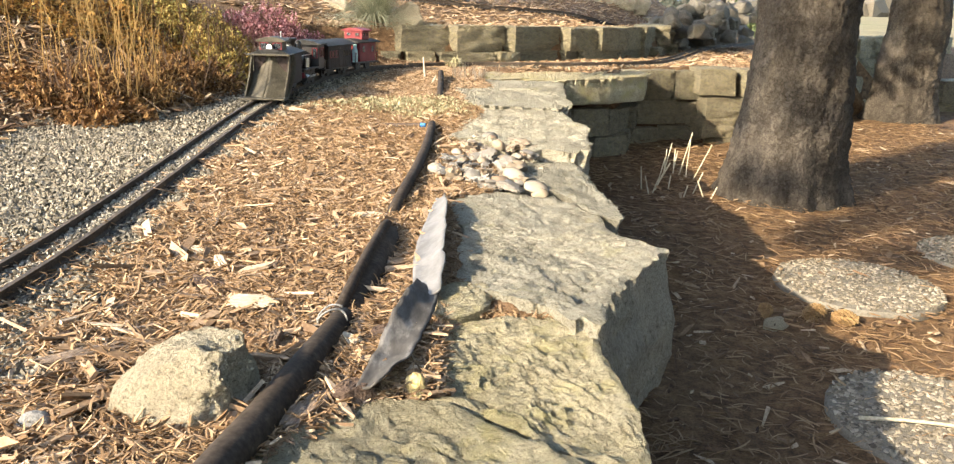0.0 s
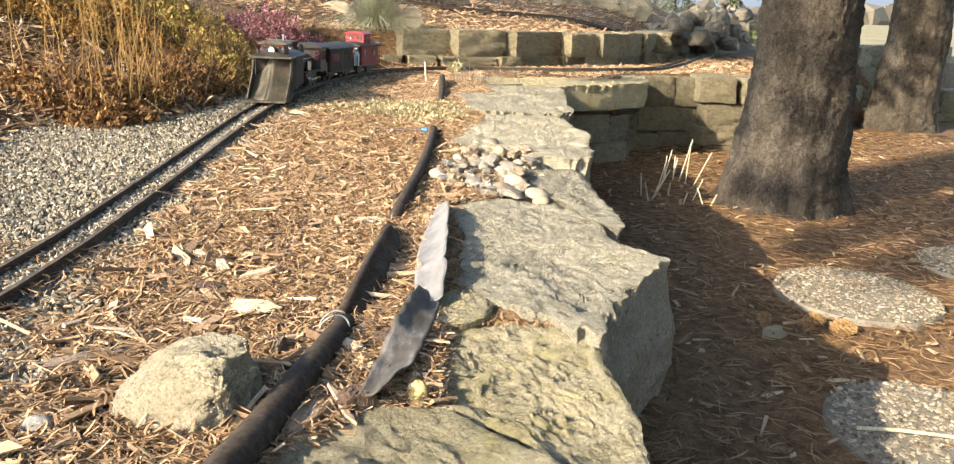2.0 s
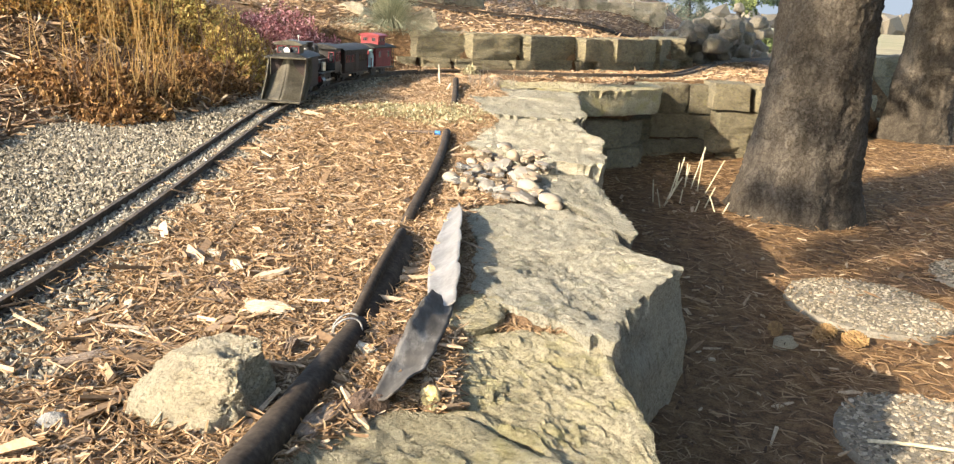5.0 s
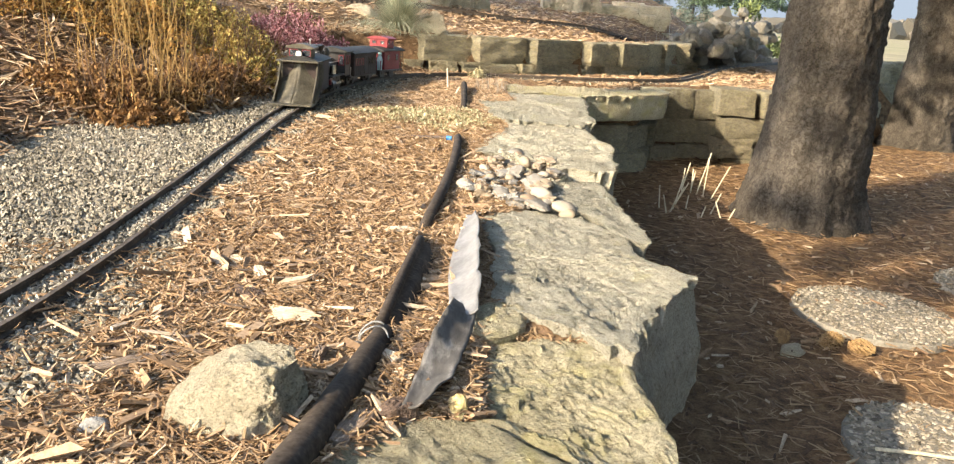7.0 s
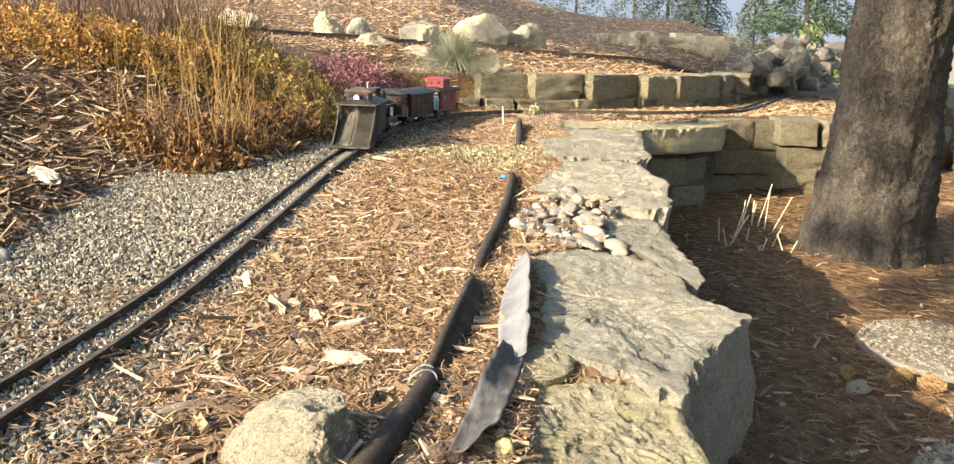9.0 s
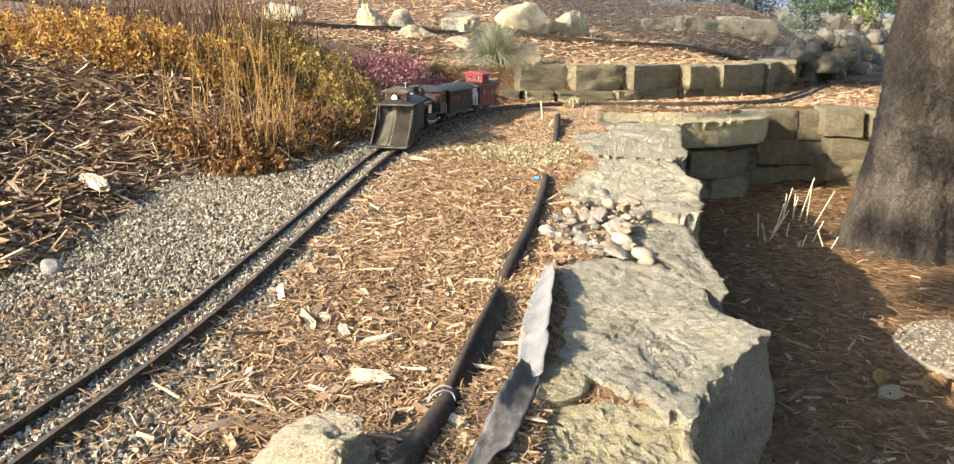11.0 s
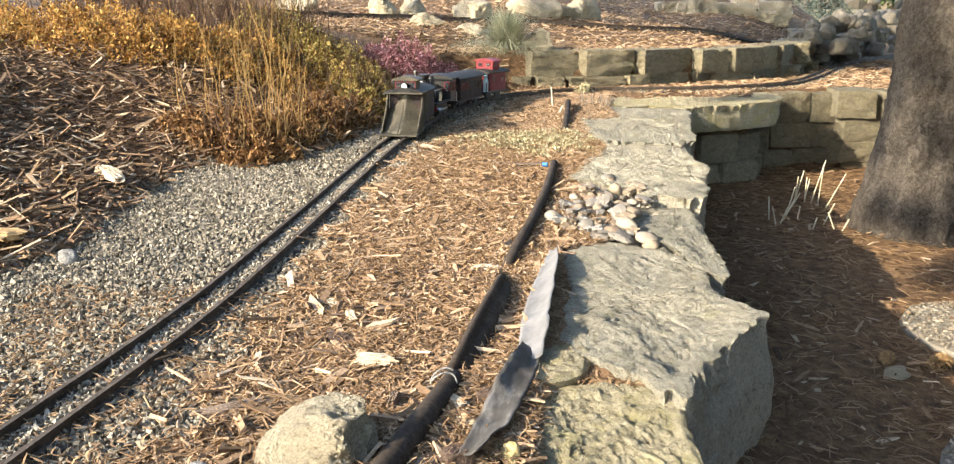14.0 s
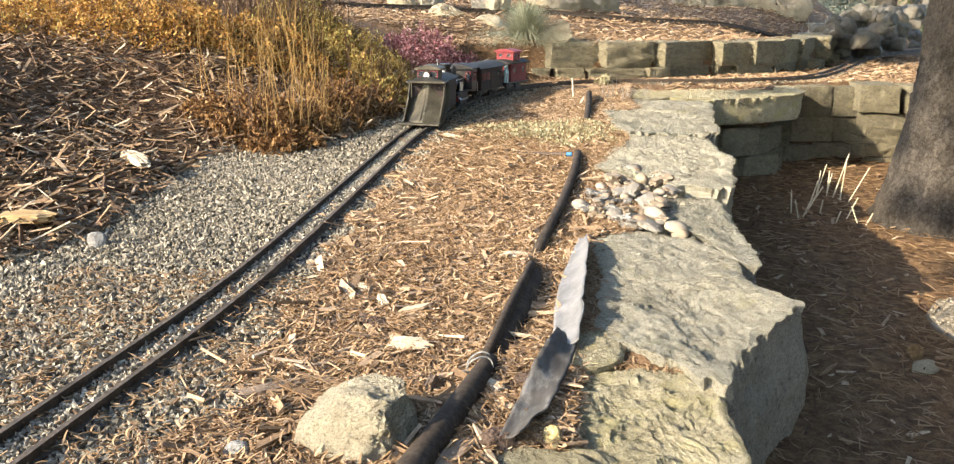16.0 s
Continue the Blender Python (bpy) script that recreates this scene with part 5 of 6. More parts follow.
def plow_car(m):
    c = empty("plow_car", m, "olive-grey model snow plow car with a wedge blade and cupola", "model train")
    body = bmesh.new()
    box(body, 0.150, 0.098, 0.072, -0.045, 0, 0.024, 0.002)
    part("body", body, M_BROWNCAR, c)
    bm = roof_mesh(0.168, 0.100, 0.097, 0.012)
    bmesh.ops.translate(bm, verts=bm.verts[:], vec=(-0.040, 0, 0))
    part("roof", bm, M_ROOF, c)
    for side in (-1, 1):
        bl = bmesh.new()
        rows = []
        for i in range(12):
            u = i / 11
            z = 0.001 + 0.094 * u
            back = 0.118 - 0.080 * (1 - (1 - u) ** 1.9)
            wing = 0.058 + 0.006 * math.sin(u * 3.1)
            rows.append([bl.verts.new((back - v * 0.030 - 0.010 * v * u, side * wing * v, z)) for v in np.linspace(0, 1, 9)])
        for a, b in zip(rows[:-1], rows[1:]):
            for k in range(8):
                bl.faces.new((a[k], a[k + 1], b[k + 1], b[k]))
        bmesh.ops.recalc_face_normals(bl, faces=bl.faces[:])
        bmesh.ops.solidify(bl, geom=bl.faces[:], thickness=0.002)
        for f in bl.faces:
            f.smooth = True
        part("blade", bl, M_PLOW, c, "curved weathered steel blade")
        ck = bmesh.new()
        prism(ck, [(0.108, 0.003), (0.028, 0.003), (0.028, 0.094), (0.036, 0.094), (0.056, 0.055)], side * 0.050, side * 0.054)
        part("side_plate", ck, M_PLOW, c)
    lip = bmesh.new()
    box(lip, 0.050, 0.118, 0.004, 0.104, 0, 0.000, 0.001, Matrix.Translation((0, 0, 0)))
    part("cutting_edge", lip, M_PLOW, c)
    vis = bmesh.new()
    box(vis, 0.052, 0.116, 0.004, 0.030, 0, 0.094, 0.001)
    part("visor", vis, M_PLOW, c)
    cup = bmesh.new()
    box(cup, 0.046, 0.064, 0.030, 0.004, 0, 0.098, 0.0015)
    cu = part("cupola", cup, M_PLOW, c)
    cr = roof_mesh(0.056, 0.068, 0.128, 0.008)
    bmesh.ops.translate(cr, verts=cr.verts[:], vec=(0.004, 0, 0))
    part("cupola_roof", cr, M_PLOW, cu)
    for y in (-0.018, 0.018):
        window(c, 0.0275, y, 0.106, 0.022, 0.017, "x", M_RED)
    hl = bmesh.new()
    rod(hl, (0.026, 0, 0.112), (0.042, 0, 0.112), 0.0085, 0.0095, 16)
    h = part("headlight", hl, M_IRON, c)
    ln = bmesh.new()
    rod(ln, (0.0418, 0, 0.112), (0.0432, 0, 0.112), 0.008, 0.008, 16)
    part("lens", ln, M_LENS, h, "pale round headlight lens")
    wh = bmesh.new()
    rod(wh, (-0.005, 0.02, 0.13), (-0.005, 0.02, 0.146), 0.0016)
    rod(wh, (-0.011, 0.02, 0.146), (0.001, 0.02, 0.146), 0.0018)
    part("whistle", wh, M_STEEL, c)
    truck(c, -0.085)
    truck(c, 0.005)
    return c


def locomotive(m):
    c = empty("steam_locomotive", m, "black model steam locomotive with red-framed cab windows", "model train")
    boiler = bmesh.new()
    rod(boiler, (-0.03, 0, 0.062), (0.085, 0, 0.062), 0.023, 0.022, 28)
    rod(boiler, (0.085, 0, 0.062), (0.098, 0, 0.062), 0.024, 0.0235, 28)
    b = part("boiler", boiler, M_IRON, c)
    for x in (-0.005, 0.025, 0.055, 0.082):
        band = bmesh.new()
        rod(band, (x, 0, 0.062), (x + 0.003, 0, 0.062), 0.0242, 0.0242, 28)
        part("boiler_band", band, M_IRON, b)
    front = bmesh.new()
    rod(front, (0.098, 0, 0.062), (0.102, 0, 0.062), 0.019, 0.015, 24)
    part("smokebox_door", front, M_IRON, c)
    st = bmesh.new()
    rod(st, (0.080, 0, 0.083), (0.080, 0, 0.105), 0.008, 0.011, 16)
    rod(st, (0.080, 0, 0.105), (0.080, 0, 0.118), 0.011, 0.016, 16)
    rod(st, (0.080, 0, 0.118), (0.080, 0, 0.121), 0.0165, 0.0165, 16)
    part("chimney", st, M_IRON, c)
    for x, r, h in ((0.050, 0.010, 0.018), (0.015, 0.012, 0.020)):
        dm = bmesh.new()
        rod(dm, (x, 0, 0.082), (x, 0, 0.082 + h), r, r * 0.9, 18)
        bmesh.ops.create_uvsphere(dm, u_segments=16, v_segments=8, radius=r * 0.92, matrix=Matrix.Translation((x, 0, 0.082 + h)))
        part("dome", dm, M_IRON, c)
    bell = bmesh.new()
    rod(bell, (0.034, 0, 0.086), (0.034, 0, 0.100), 0.0065, 0.003, 14)
    part("bell", bell, M_STEEL, c)
    rail = bmesh.new()
    for sgn in (-1, 1):
        rod(rail, (-0.02, sgn * 0.027, 0.076), (0.092, sgn * 0.027, 0.076), 0.0012, seg=6)
    part("handrail", rail, M_STEEL, c)
    hl = bmesh.new()
    box(hl, 0.014, 0.020, 0.020, 0.100, 0, 0.086, 0.002)
    h = part("headlight", hl, M_IRON, c)
    ln = bmesh.new()
    rod(ln, (0.107, 0, 0.096), (0.111, 0, 0.096), 0.0088, 0.0085, 16)
    part("lens", ln, M_LENS, h, "pale round headlight lens")
    cab = bmesh.new()
    box(cab, 0.055, 0.088, 0.066, -0.060, 0, 0.036, 0.0015)
    part("cab", cab, M_IRON, c)
    bm = roof_mesh(0.072, 0.090, 0.102, 0.010)
    bmesh.ops.translate(bm, verts=bm.verts[:], vec=(-0.060, 0, 0))
    part("cab_roof", bm, M_ROOF, c)
    for sgn in (-1, 1):
        for x in (-0.072, -0.050):
            window(c, x, sgn * 0.0445, 0.066, 0.018, 0.026, "y", M_RED)
        window(c, -0.032, sgn * 0.033, 0.064, 0.013, 0.028, "x", M_RED)
        run = bmesh.new()
        box(run, 0.130, 0.016, 0.003, 0.030, sgn * 0.036, 0.040, 0.0006)
        part("running_board", run, M_IRON, c)
        cyl = bmesh.new()
        rod(cyl, (0.068, sgn * 0.036, 0.022), (0.098, sgn * 0.036, 0.022), 0.0115, 0.0115, 18)
        part("cylinder", cyl, M_IRON, c)
        rd = bmesh.new()
        box(rd, 0.100, 0.003, 0.005, 0.010, sgn * 0.0305, 0.0165, 0.0008)
        part("side_rod", rd, M_STEEL, c)
        for x in (-0.030, 0.005, 0.040):
            w = bmesh.new()
            rod(w, (x, sgn * 0.0205, 0.020), (x, sgn * 0.0265, 0.020), 0.020, 0.020, 24)
            rod(w, (x, sgn * 0.0265, 0.020), (x, sgn * 0.0285, 0.020), 0.006, 0.005, 12)
            part("wheel", w, M_IRON, c)
        pump = bmesh.new()
        rod(pump, (0.030, sgn * 0.029, 0.045), (0.030, sgn * 0.029, 0.068), 0.006, 0.006, 12)
        part("air_pump", pump, M_STEEL, c)
    fr = bmesh.new()
    box(fr, 0.185, 0.034, 0.018, 0.005, 0, 0.020, 0.001)
    part("frame", fr, M_IRON, c)
    beam = bmesh.new()
    box(beam, 0.008, 0.086, 0.014, 0.102, 0, 0.022, 0.001)
    part("pilot_beam", beam, M_RED, c)
    return c


def coach(m):
    c = empty("combine_car", m, "dark brown model passenger car with an arched roof and red windows", "model train")
    body = bmesh.new()
    box(body, 0.195, 0.096, 0.070, 0, 0, 0.026, 0.0015)
    part("body", body, M_BROWNCAR, c)
    part("roof", roof_mesh(0.225, 0.098, 0.096, 0.015), M_ROOF, c)
    sill = bmesh.new()
    box(sill, 0.226, 0.088, 0.005, 0, 0, 0.022, 0.001)
    part("sill", sill, M_IRON, c)
    for sgn in (-1, 1):
        for x in (0.078, 0.055, 0.030, -0.030, -0.056, -0.080):
            window(c, x, sgn * 0.0485, 0.058, 0.014, 0.022, "y", M_RED if x > 0.02 else M_BROWNCAR)
        door = bmesh.new()
        box(door, 0.028, 0.003, 0.054, 0.0, sgn * 0.0485, 0.030, 0.0008)
        part("door", door, M_BROWNCAR, c)
        rail = bmesh.new()
        for x in (-0.106, 0.106):
            rod(rail, (x, sgn * 0.040, 0.026), (x, sgn * 0.040, 0.056), 0.0012, seg=6)
        part("handrail", rail, M_STEEL, c)
    window(c, 0.098, 0.022, 0.058, 0.018, 0.024, "x", M_RED)
    window(c, 0.098, -0.022, 0.058, 0.018, 0.024, "x", M_RED)
    for k in range(12):
        bt = bmesh.new()
        box(bt, 0.0014, 0.0975, 0.064, -0.0935 + 0.017 * k, 0, 0.029)
        part("batten", bt, M_BROWNCAR, c)
    truck(c, -0.068)
    truck(c, 0.068)
    return c


def caboose(m):
    c = empty("caboose", m, "bright red model caboose with a cupola and open end platforms", "model train")
    body = bmesh.new()
    box(body, 0.098, 0.090, 0.062, 0, 0, 0.028, 0.0015)
    part("body", body, M_RED, c)
    part("roof", roof_mesh(0.140, 0.092, 0.090, 0.010), M_ROOF, c)
    cup = bmesh.new()
    box(cup, 0.044, 0.066, 0.030, -0.006, 0, 0.096, 0.0015)
    cu = part("cupola", cup, M_RED, c)
    cr = roof_mesh(0.054, 0.068, 0.126, 0.007)
    bmesh.ops.translate(cr, verts=cr.verts[:], vec=(-0.006, 0, 0))
    part("cupola_roof", cr, M_RED, cu)
    for sgn in (-1, 1):
        for x in (-0.028, 0.028):
            window(c, x, sgn * 0.0455, 0.056, 0.016, 0.022, "y", M_RED)
        for x in (-0.014, 0.004):
            window(c, x, sgn * 0.0335, 0.106, 0.012, 0.013, "y", M_RED)
        window(c, 0.0165, sgn * 0.016, 0.106, 0.016, 0.013, "x", M_RED)
        window(c, 0.0495, sgn * 0.026, 0.056, 0.016, 0.022, "x", M_RED)
        for x in (-0.066, 0.066):
            ra = bmesh.new()
            for y in (0.012, 0.026, 0.040):
                rod(ra, (x, sgn * y, 0.026), (x, sgn * y, 0.054), 0.0013, seg=6)
            rod(ra, (x, sgn * 0.012, 0.054), (x, sgn * 0.042, 0.054), 0.0015, seg=6)
            part("railing", ra, M_RED, c)
        lad = bmesh.new()
        for y in (0.036, 0.044):
            rod(lad, (-0.068, sgn * y, 0.026), (-0.068, sgn * y, 0.094), 0.0011, seg=6)
        for z in np.arange(0.034, 0.09, 0.011):
            rod(lad, (-0.068, sgn * 0.036, z), (-0.068, sgn * 0.044, z), 0.001, seg=6)
        part("ladder", lad, M_IRON, c)
    pl = bmesh.new()
    box(pl, 0.142, 0.088, 0.005, 0, 0, 0.022, 0.001)
    part("platform", pl, M_IRON, c)
    door = bmesh.new()
    box(door, 0.003, 0.024, 0.050, 0.0495, 0, 0.029, 0.0008)
    part("door", door, M_RED, c)
    wheelset(c, -0.030)
    wheelset(c, 0.030)
    return c


head = s_of(2.27)
plow_car(car_pose(head - 0.03, 0.245) @ Matrix.Diagonal((1.15, 0.98, 1.15, 1)))
locomotive(car_pose(head + 0.255, 0.25) @ Matrix.Scale(1.15, 4))
coach(car_pose(head + 0.52, 0.23) @ Matrix.Scale(1.06, 4))
cab_m = car_pose(head + 0.790, 0.165) @ Matrix.Scale(1.1, 4)
caboose(cab_m)
fig = bmesh.new()
rod(fig, (0, 0, 0), (0, 0, 0.030), 0.008, 0.009, 14)
rod(fig, (0, 0, 0.030), (0, 0, 0.046), 0.010, 0.006, 14)
bmesh.ops.create_uvsphere(fig, u_segments=14, v_segments=8, radius=0.0065, matrix=Matrix.Translation((0, 0, 0.052)))
fo = part("toy_figure", fig, surface("pale_teal_paint", [(0.3, (0.30, 0.50, 0.50)), (0.7, (0.60, 0.72, 0.70))], 30, 200, 0.6), None)
fo.matrix_world = cab_m @ Matrix.Translation((0.060, 0.033, 0.027))
tagged(fo, "small plain pale teal toy figure on the caboose platform", "toy figure")

# ---- plants ----
def leaves(n, place, size, seed, curl=0.35, up=0.3, wide=0.5):
    """Folded leaves of six-sided outline as arrays of quads; place(r, n) gives their feet."""
    r = np.random.RandomState(seed)
    c = place(r, n)
    a, t = r.uniform(0, 6.3, n), r.normal(up, 0.7, n)
    d = np.stack([np.cos(a) * np.cos(t), np.sin(a) * np.cos(t), np.sin(t)], 1)
    s0 = r.normal(size=(n, 3))
    side = np.cross(d, s0)
    side /= np.linalg.norm(side, axis=1)[:, None] + 1e-9
    nrm = np.cross(d, side)
    s = size * r.uniform(0.5, 1.4, n)[:, None]
    w, k = side * s * wide * 0.5, nrm * s * curl * r.uniform(-1, 1, n)[:, None]
    mid1, mid2 = c + d * s * 0.35, c + d * s * 0.75
    tip = c + d * s + k * 0.6
    v = np.stack([c, mid1 + w + k * 0.5, mid2 + w * 0.7 + k * 0.6, tip, mid2 - w * 0.7 + k * 0.6, mid1 - w + k * 0.5, mid1, mid2], 1).reshape(-1, 3)
    b = (8 * np.arange(n))[:, None]
    f = np.concatenate([np.concatenate([b + np.array([[0, 1, 2, 6]]), b + np.array([[6, 2, 3, 7]]), b + np.array([[0, 6, 4, 5]]), b + np.array([[6, 7, 3, 4]])], 0)])
    return v, f


LEAF_GOLD = [(0.0, (0.09, 0.045, 0.018)), (0.3, (0.27, 0.135, 0.035)), (0.6, (0.44, 0.235, 0.055)), (0.88, (0.54, 0.33, 0.095)), (1.0, (0.33, 0.30, 0.10))]
M_GOLD = pieces("golden_leaves", LEAF_GOLD, 0.6, 120, 0.2, translucent=0.25)
M_GOLDGREEN = pieces("yellow_green_leaves", [(0.0, (0.12, 0.07, 0.025)), (0.35, (0.28, 0.18, 0.05)), (0.7, (0.40, 0.30, 0.09)), (1.0, (0.30, 0.28, 0.09))], 0.6, 120, 0.2, translucent=0.25)
M_PINK = pieces("wine_red_leaves", [(0.0, (0.12, 0.045, 0.045)), (0.4, (0.27, 0.105, 0.115)), (0.75, (0.42, 0.21, 0.22)), (1.0, (0.55, 0.36, 0.36))], 0.55, 120, 0.2, translucent=0.25)
M_RUST = pieces("rust_leaves", [(0.0, (0.07, 0.035, 0.015)), (0.5, (0.22, 0.115, 0.045)), (1.0, (0.42, 0.25, 0.10))], 0.7, 120, 0.25, translucent=0.2)
M_CANE = pieces("dry_canes", [(0.0, (0.26, 0.14, 0.045)), (0.5, (0.44, 0.265, 0.09)), (1.0, (0.58, 0.40, 0.17))], 0.6, 60, 0.2)
M_TWIG = pieces("brown_twigs", [(0.0, (0.07, 0.04, 0.025)), (1.0, (0.22, 0.14, 0.085))], 0.8, 60, 0.2)
M_BLADE = pieces("blue_green_grass", [(0.0, (0.19, 0.20, 0.13)), (0.5, (0.31, 0.325, 0.22)), (1.0, (0.46, 0.44, 0.31))], 0.6, 60, 0.15, translucent=0.2)
M_THYME = pieces("pale_green_thyme", [(0.0, (0.18, 0.155, 0.08)), (0.5, (0.34, 0.305, 0.175)), (1.0, (0.50, 0.45, 0.29))], 0.7, 100, 0.2, translucent=0.15)
M_SEED = pieces("pale_seed_heads", [(0.0, (0.30, 0.24, 0.18)), (1.0, (0.52, 0.45, 0.37))], 0.8, 100, 0.2)


def H(x, y):
    return height(x, y)


def blob(cx, cy, rx, ry, h, turn=0.0, hollow=0.25):
    """Feet of leaves spread through a low mound."""
    def place(r, n):
        a, q = r.uniform(0, 6.3, n), np.sqrt(r.uniform(0, 1, n))
        lump = 1 + 0.18 * np.sin(3 * a + cx * 9) + 0.12 * np.sin(7 * a + cy * 5)
        u, v = rx * q * np.cos(a) * lump, ry * q * np.sin(a) * lump
        x, y = cx + u * math.cos(turn) - v * math.sin(turn), cy + u * math.sin(turn) + v * math.cos(turn)
        top = h * np.sqrt(np.clip(1 - q**2.2, 0, 1)) * (0.8 + 0.25 * np.sin(x * 31) * np.cos(y * 27) + 0.15 * np.sin(x * 77 + y * 60))
        return np.stack([x, y, H(x, y) + top * r.uniform(hollow, 1.0, n) ** 0.6], 1)
    return place


def stems(n, place, length, r0, seed, spread=0.35, bend=0.2, segs=5, up=1.0, fork=0):
    """Thin tapering stems of three sides."""
    r = np.random.RandomState(seed)
    c = place(r, n)
    a = r.uniform(0, 6.3, n)
    tl = np.abs(r.normal(0, spread, n))
    d = np.stack([np.cos(a) * np.sin(tl), np.sin(a) * np.sin(tl), np.cos(tl) * up], 1)
    bd = r.normal(0, bend, (n, 3))
    ln = length * r.uniform(0.55, 1.15, n)[:, None]
    vs = []
    for i in range(segs + 1):
        u = i / segs
        p = c + d * ln * u + bd * ln * u * u + r.normal(0, 0.012, (n, 3)) * ln * (i > 0)
        w = r0 * (1 - 0.75 * u)
        vs.append(np.stack([p + np.array([w * math.cos(q), w * math.sin(q), 0]) for q in (0, 2.1, 4.2)], 1))
    v = np.concatenate(vs, 1).reshape(-1, 3)
    per = 3 * (segs + 1)
    face = np.array([(3 * i + k, 3 * i + (k + 1) % 3, 3 * i + 3 + (k + 1) % 3, 3 * i + 3 + k) for i in range(segs) for k in range(3)])
    return v, (face[None] + per * np.arange(n)[:, None, None]).reshape(-1, 4)


def shrub(name, label, category, mat, twig_n, twig_len, n, size, place, foot, seed, twig_mat=None, **kw):
    t = empty(name, Matrix(), label, category)
    if twig_n:
        v, f = stems(twig_n, foot, twig_len, 0.0022, seed, 0.7)
        tagged(part_mesh("stems", mesh_of("stems", v, f, twig_mat or M_TWIG), t), kind="stuff")
    v, f = leaves(n, place, size, seed + 1, **kw)
    tagged(part_mesh("leaves", mesh_of("leaves", v, f, mat), t), kind="stuff")
    return t


# golden groundcover along the top of the bank, in overlapping clumps
for k, (cx, cy, rx, ry, h, n) in enumerate(((-1.98, 2.12, 0.34, 0.20, 0.10, 2600), (-1.58, 2.36, 0.32, 0.20, 0.11, 3000), (-1.30, 2.46, 0.26, 0.20, 0.11, 2800), (-1.12, 2.62, 0.24, 0.20, 0.10, 2600),
                                             (-1.62, 2.55, 0.40, 0.25, 0.12, 3000), (-2.35, 2.2, 0.45, 0.30, 0.12, 2400))):
    shrub("groundcover", "spreading golden-orange autumn groundcover on the bank", "groundcover", M_GOLD, 90, 0.10, int(n * 2.2), 0.0115, blob(cx, cy, rx, ry, h), blob(cx, cy, rx * 0.8, ry * 0.8, 0.01), 100 + k)
for k, (cx, cy, rx, ry, h, n) in enumerate(((-0.93, 2.86, 0.20, 0.20, 0.15, 3000), (-0.80, 2.72, 0.12, 0.16, 0.12, 1500), (-1.15, 3.0, 0.25, 0.2, 0.15, 2200))):
    shrub("yellow_shrub", "low shrub with yellow-green autumn leaves", "shrub", M_GOLDGREEN, 110, 0.14, int(n * 2.1), 0.0105, blob(cx, cy, rx, ry, h), blob(cx, cy, rx * 0.7, ry * 0.7, 0.01), 130 + k)
shrub("red_shrub", "rounded wine-red barberry shrub on the bank", "shrub", M_PINK, 160, 0.16, 7500, 0.0105, blob(-0.745, 3.20, 0.18, 0.16, 0.18), blob(-0.735, 3.20, 0.08, 0.08, 0.01), 150)
# rust-coloured leaf litter at the canes' foot and pale seed heads beyond
shrub("fading_perennial", "rust-brown dying leaves heaped round dry canes", "perennial", M_RUST, 90, 0.12, 5200, 0.0135, blob(-0.90, 1.99, 0.18, 0.15, 0.08), blob(-0.90, 1.99, 0.1, 0.1, 0.01), 160, curl=0.6)
shrub("fading_perennial", "rust-brown dying leaves under yellow shrubs", "perennial", M_RUST, 80, 0.12, 4200, 0.0125, blob(-0.80, 2.35, 0.12, 0.26, 0.07), blob(-0.80, 2.35, 0.1, 0.2, 0.01), 165, curl=0.6)
shrub("seed_heads", "pale dry seed heads in fading foliage", "perennial", M_SEED, 80, 0.10, 300, 0.011, blob(-0.70, 2.82, 0.10, 0.22, 0.10), blob(-0.70, 2.82, 0.09, 0.2, 0.01), 170, M_TWIG, wide=0.9)
shrub("fading_perennial", "brown-green fading foliage beside the track", "perennial", M_GOLDGREEN, 90, 0.09, 1500, 0.014, blob(-0.72, 2.75, 0.10, 0.28, 0.07), blob(-0.7, 2.75, 0.1, 0.25, 0.01), 175)
canes = empty("cane_clump", Matrix(), "tall clump of tan dry canes on the bank", "dead plant")
for k in range(30):
    v, f = stems(1, blob(-0.90, 2.03, 0.15, 0.12, 0.02), 0.42 if k % 3 else 0.30, 0.0017, 200 + k, 0.13, 0.08, 7)
    part_mesh("cane", mesh_of("cane", v, f, M_CANE), canes)
v, f = stems(170, blob(-0.90, 2.05, 0.20, 0.14, 0.20), 0.15, 0.0006, 240, 0.7, 0.35, 4)
tagged(part_mesh("side_shoots", mesh_of("side_shoots", v, f, M_CANE), canes), kind="stuff")
# thin brown brush higher up the bank
brush = empty("dry_brush", Matrix(), "bare brown thicket of twigs on the upper bank", "shrub")
v, f = stems(700, blob(-1.55, 3.0, 0.55, 0.28, 0.05), 0.30, 0.0016, 250, 0.45, 0.25, 4)
tagged(part_mesh("twigs", mesh_of("twigs", v, f, M_TWIG), brush), kind="stuff")
tuft = empty("grass_tuft", Matrix(), "arching blue-green ornamental grass tuft", "ornamental grass")
r_ = np.random.RandomState(5)
n = 2600
a, spread = r_.uniform(0, 6.3, n), np.minimum(np.abs(r_.normal(0, 0.62, n)), 0.95)
ln = 0.25 * r_.uniform(0.5, 1.1, n)
vs = []
